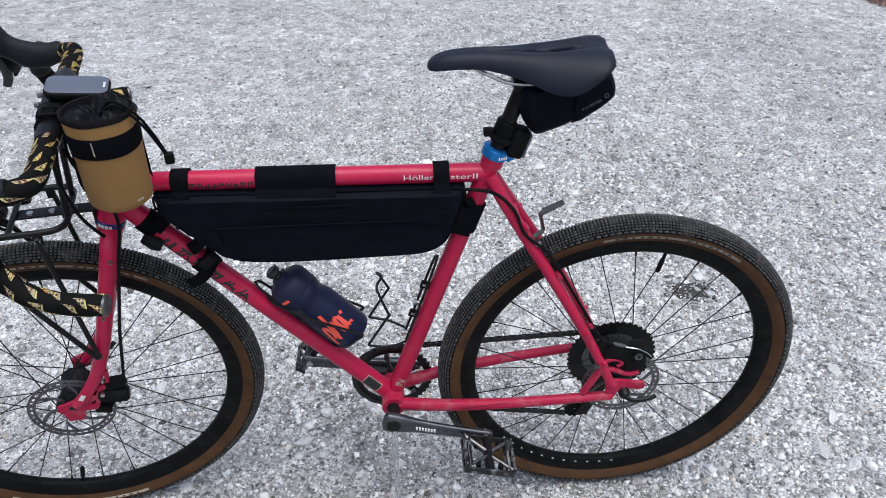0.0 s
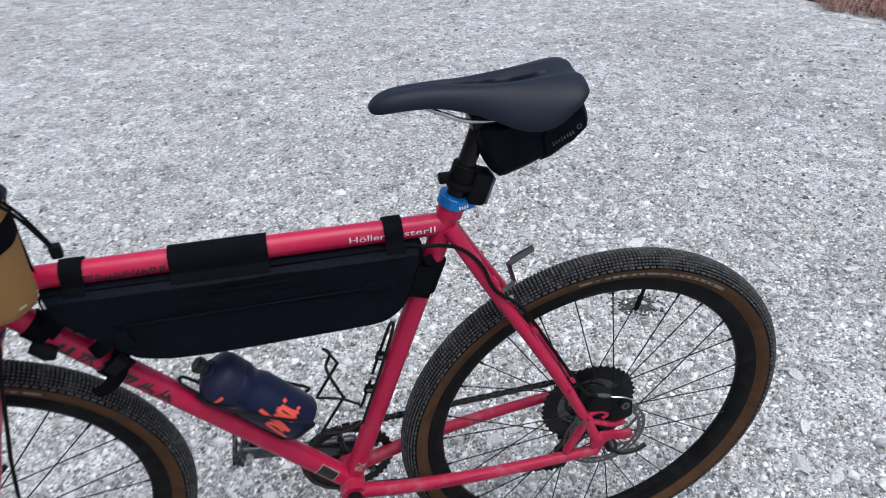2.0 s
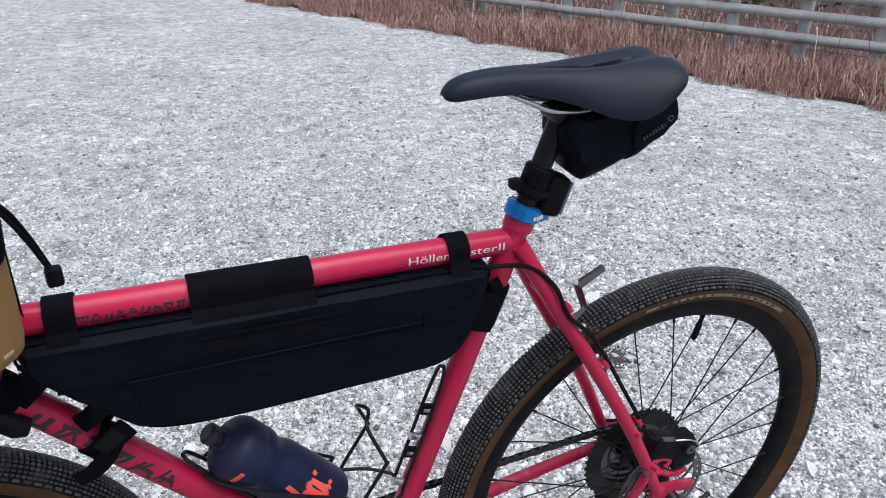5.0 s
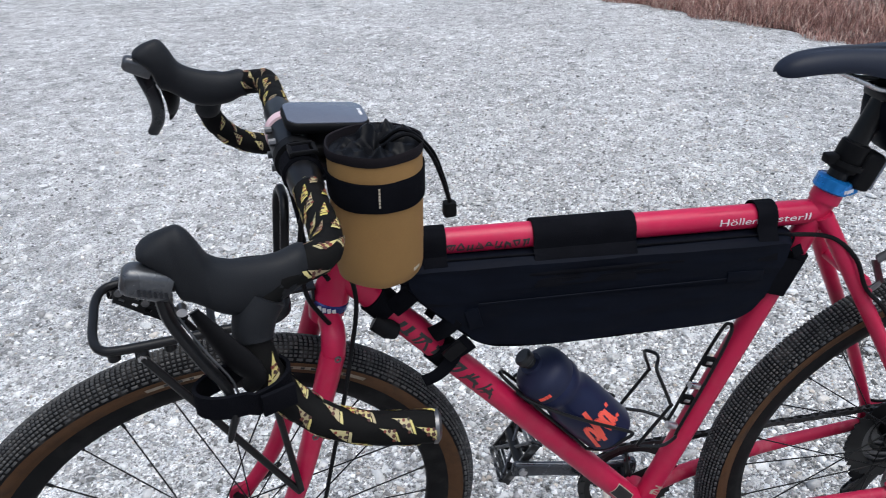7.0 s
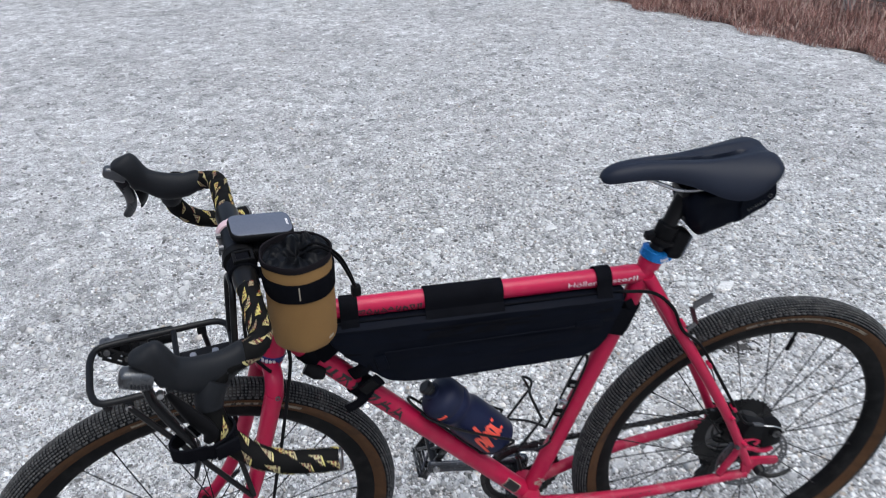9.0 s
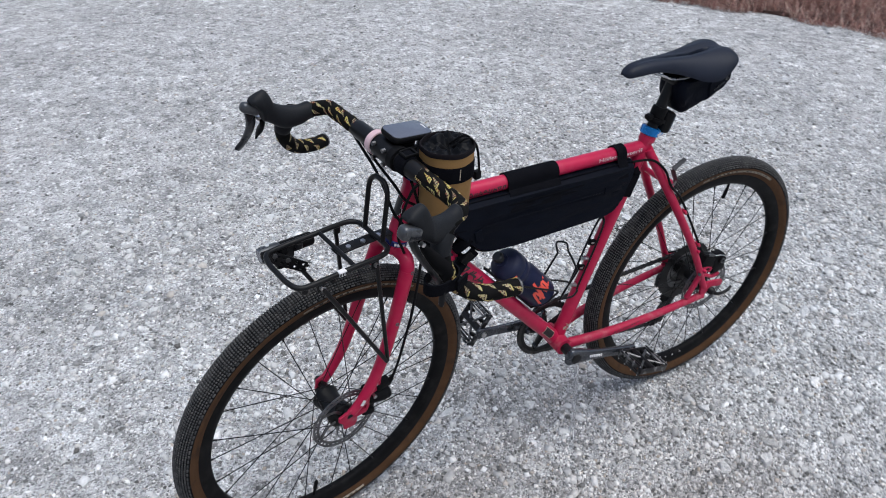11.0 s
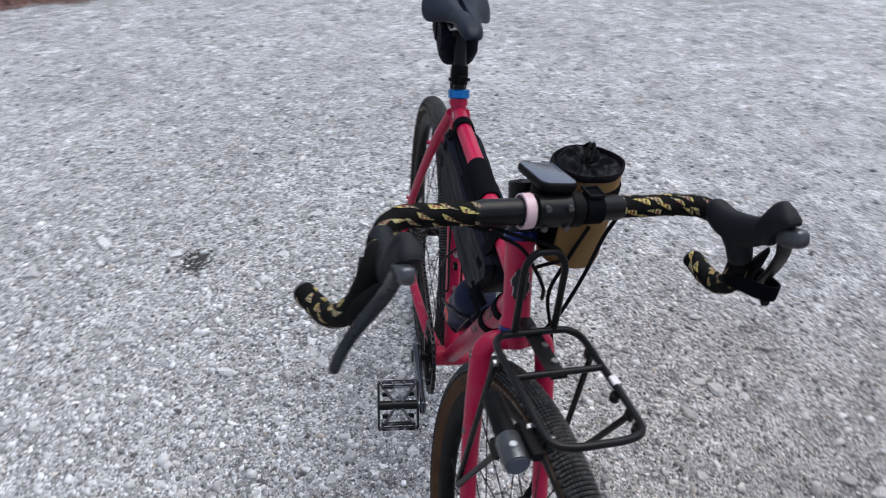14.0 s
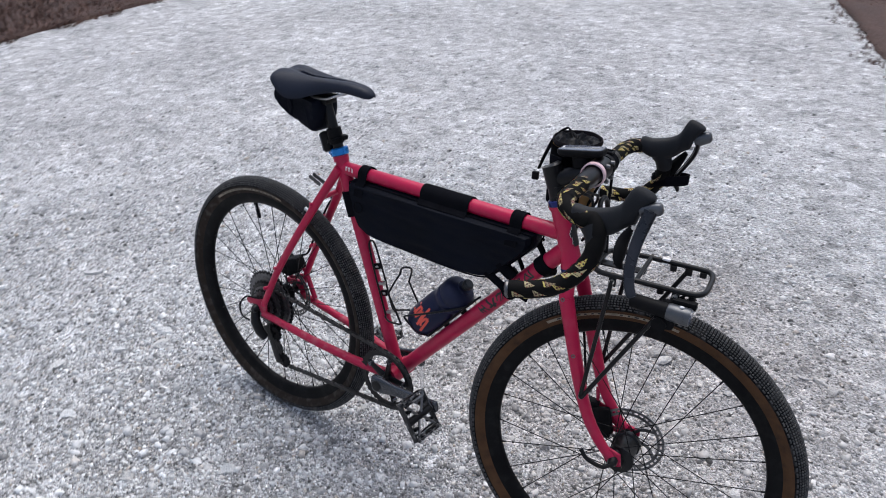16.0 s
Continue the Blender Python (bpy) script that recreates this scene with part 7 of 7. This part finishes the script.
    part("tag", bm, WEB, root)
    # ring mark pressed into the right side
    turned("ring_mark", [(0.0105, 0.0352), (0.0125, 0.0352), (0.0125, 0.0362), (0.0105, 0.0362)], WEB, root, n=28, closed=True, centre=(0.083, 0, 0.688))
    tagged(root, "black fabric half frame bag strapped under the top tube", "frame bag")


frame_bag()

# ---- saddle bag, rear light ----
SBAG = [(0.201, 0.898), (0.1918, 0.882), (0.1950, 0.860), (0.205, 0.839), (0.2160, 0.8265), (0.2240, 0.8240), (0.2504, 0.833), (0.287, 0.854), (0.3200, 0.883), (0.3220, 0.892), (0.3190, 0.905), (0.3110, 0.917), (0.285, 0.913), (0.245, 0.906)]
SFLAP = [(0.270, 0.8420), (0.288, 0.8500), (0.3220, 0.8800), (0.3265, 0.890), (0.3235, 0.905), (0.3140, 0.919), (0.290, 0.915), (0.272, 0.900), (0.263, 0.872)]
sbag = empty("saddle_bag", LEAN)


def pouch(name, outline, x0, x1, zc, edge, fat, label):
    """A soft pouch: an outline in x and z, thin at its seams and full in the middle."""
    o = [V(x, 0, z) for x, z in outline]
    pts = smooth_path(o + [o[0]], 4)[:-1]
    n = len(pts)
    bm = bmesh.new()
    sides = {}
    for s in (-1, 1):
        rings = []
        for lv in (0.0, 0.03, 0.08, 0.16, 0.28, 0.45, 0.7, 0.95):
            ring = []
            for p in pts:
                r = p.lerp(V(max(x0, min(x1, p.x)), 0, zc), lv)
                w = edge + fat * min(1, (lv / 0.28) ** 0.5)
                crease = 0.0022 * noise.noise((r.x * 45, r.z * 60, s)) + 0.0014 * noise.noise((r.x * 120 + r.z * 60, r.z * 130, s * 5))
                ring.append(bm.verts.new((r.x, s * (w + (crease if lv else 0)), r.z)))
            rings.append(ring)
        sides[s] = rings
        for a, b in zip(rings, rings[1:]):
            for k in range(n):
                bm.faces.new((a[k], a[(k + 1) % n], b[(k + 1) % n], b[k]))
        bm.faces.new(rings[-1])
    for k in range(n):
        bm.faces.new((sides[-1][0][k], sides[-1][0][(k + 1) % n], sides[1][0][(k + 1) % n], sides[1][0][k]))
    return part(name, bm, FABRIC, sbag, label)


pouch("body", SBAG, 0.23, 0.29, 0.878, 0.017, 0.018, "black fabric body")
flap = pouch("flap", SFLAP, 0.285, 0.305, 0.892, 0.022, 0.0165, "black folded-over end flap")
bm = bmesh.new()
for k in range(8):
    box(bm, V(0.2800 + 0.0034 * k, -0.0392, 0.8705 + 0.0018 * k), (0.0018, 0.0040, 0.0036 + 0.001 * (k % 3 == 0)), 0, Matrix.Rotation(radians(-26), 3, "Y"))
part("mark_bars", bm, GREY, flap)
turned("mark_ring", [(0.0024, -0.0391), (0.0034, -0.0391), (0.0034, -0.0376), (0.0024, -0.0376)], DARK_STEEL, flap, n=16, closed=True, centre=(0.3115, 0, 0.889))
for s in (-1, 1):
    tube("hang_strap", [V(0.232, 0.020 * s, 0.894), V(0.234, 0.022 * s, 0.905), V(0.236, 0.022 * s, 0.913)], 0.009, WEB, sbag, segs=8, squash=0.2)
tagged(sbag, "small black wedge saddle bag strapped under the saddle", "saddle bag")

rl = empty("rear_light", LEAN)
bm = bmesh.new()
box(bm, V(0.1985, -0.002, 0.803), (0.026, 0.030, 0.046), 0.008, Matrix.Rotation(radians(18), 3, "Y"), 3)
part("case", bm, PLASTIC, rl, "black rounded light case")
bm = bmesh.new()
box(bm, V(0.2115, -0.002, 0.799), (0.004, 0.024, 0.038), 0.0018, Matrix.Rotation(radians(18), 3, "Y"))
part("lens", bm, SCREEN, rl, "dark smoked lens, switched off")
bm = bmesh.new()
sweep(bm, [S0 + sdir * 0.028, S0 + sdir * 0.034], 0.0205, 22)
box(bm, S0 + sdir * 0.040 + V(-0.024, -0.002, 0), (0.014, 0.014, 0.011), 0.003)
part("rubber_strap", bm, PLASTIC, rl, "rubber strap round the seat post")
tagged(rl, "black rear light strapped to the seat post, switched off", "bike light")

# ---- water bottle ----
btl = empty("water_bottle", LEAN)
B0 = V(-0.0610, 0, 0.4415)
B1 = V(-0.1820, 0, 0.575)
bd = (B1 - B0).normalized()
L = (B1 - B0).length
BM = Matrix.Translation(B0) @ Matrix((V(0, 1, 0).cross(bd), V(0, 1, 0), bd)).transposed().to_4x4()
turned("body", [(0.0, 0.0), (0.028, 0.0), (0.0335, 0.003), (0.0355, 0.009), (0.0362, 0.05), (0.0360, 0.090), (0.0330, 0.101), (0.0318, 0.108), (0.0335, 0.115), (0.0358, 0.121), (0.0358, 0.131), (0.033, 0.135)], NAVY, btl, "translucent navy plastic body", 40, False, axis="z", m=BM)
prof = [(0.0305, 0.132), (0.0352, 0.1325), (0.0362, 0.135), (0.0362, 0.150), (0.034, 0.157), (0.027, 0.163), (0.016, 0.166), (0.0145, 0.167), (0.0145, 0.172), (0.0, 0.172)]
turned("cap", prof, NAVY_CAP, btl, "navy screw cap", 40, False, axis="z", m=BM)
turned("nozzle", [(0.0085, 0.170), (0.0085, 0.177), (0.0115, 0.180), (0.0118, 0.187), (0.009, 0.1895), (0.0, 0.1895)], INK, btl, "black pull nozzle", 24, False, axis="z", m=BM)


def squiggle(side):
    """A looping brush stroke in coral on the bottle's flank."""
    strokes = [[(0.006, -1.05), (0.022, -0.95), (0.040, -0.82), (0.044, -0.68), (0.032, -0.60), (0.020, -0.68), (0.020, -0.82)], [(0.012, -0.56), (0.040, -0.40), (0.066, -0.26)], [(0.020, -0.48), (0.040, -0.30), (0.044, -0.14), (0.030, -0.10), (0.018, -0.02)],
               [(0.042, 0.24), (0.046, 0.10), (0.034, 0.02), (0.020, 0.08), (0.022, 0.22), (0.044, 0.32)], [(0.044, 0.32), (0.024, 0.34), (0.018, 0.46)], [(0.040, 0.58), (0.045, 0.64)], [(0.018, 0.56), (0.022, 0.62)]]
    bm = bmesh.new()
    for st in strokes:
        p = smooth_path([V(a, b, 0) for a, b in st], 6)
        for i in range(len(p) - 1):
            q = []
            for pt, nx in ((p[i], p[i + 1] - p[i]), (p[i + 1], p[i + 1] - p[i])):
                tlen = math.hypot(nx.x, nx.y * 0.0365) or 1e-6
                du, dv = -nx.y * 0.0365 / tlen, nx.x / tlen
                for e in (-1, 1):
                    u, v = pt.x * 1.12 + 0.014 + du * 0.0034 * e, pt.y + dv * 0.0034 / 0.0365 * e
                    a = v * 0.85 + 0.42
                    q.append(V(0.0367 * math.sin(a), 0.0367 * math.cos(a) * side, u))
            bm.faces.new([bm.verts.new(x) for x in (q[0], q[1], q[3], q[2])])
    return part("print", bm, CORAL, btl, "coral brush stroke print", smooth=False, m=BM)


bm = bmesh.new()
for k in range(4):
    a = radians(-118 + 7 * k)
    box(bm, V(0.0364 * math.cos(a), 0.0364 * math.sin(a), 0.143), (0.0012, 0.0036, 0.005), 0.0003, Matrix.Rotation(a, 3, "Z"))
part("cap_print", bm, CORAL, btl, m=BM)
squiggle(-1)
squiggle(1)
tagged(btl, "navy blue plastic water bottle with coral print in its cage", "water bottle")

# ---- clear stick that props the bicycle ----
prop = empty("prop_stick")
bm = bmesh.new()
sweep(bm, [V(0.040, -0.118, 0.0), V(0.038, -0.108, 0.268)], 0.0055, 14)
part("rod", bm, CLEAR, prop, "clear plastic rod")
tagged(prop, "clear plastic rod propping the bicycle under the crank", "prop stick")
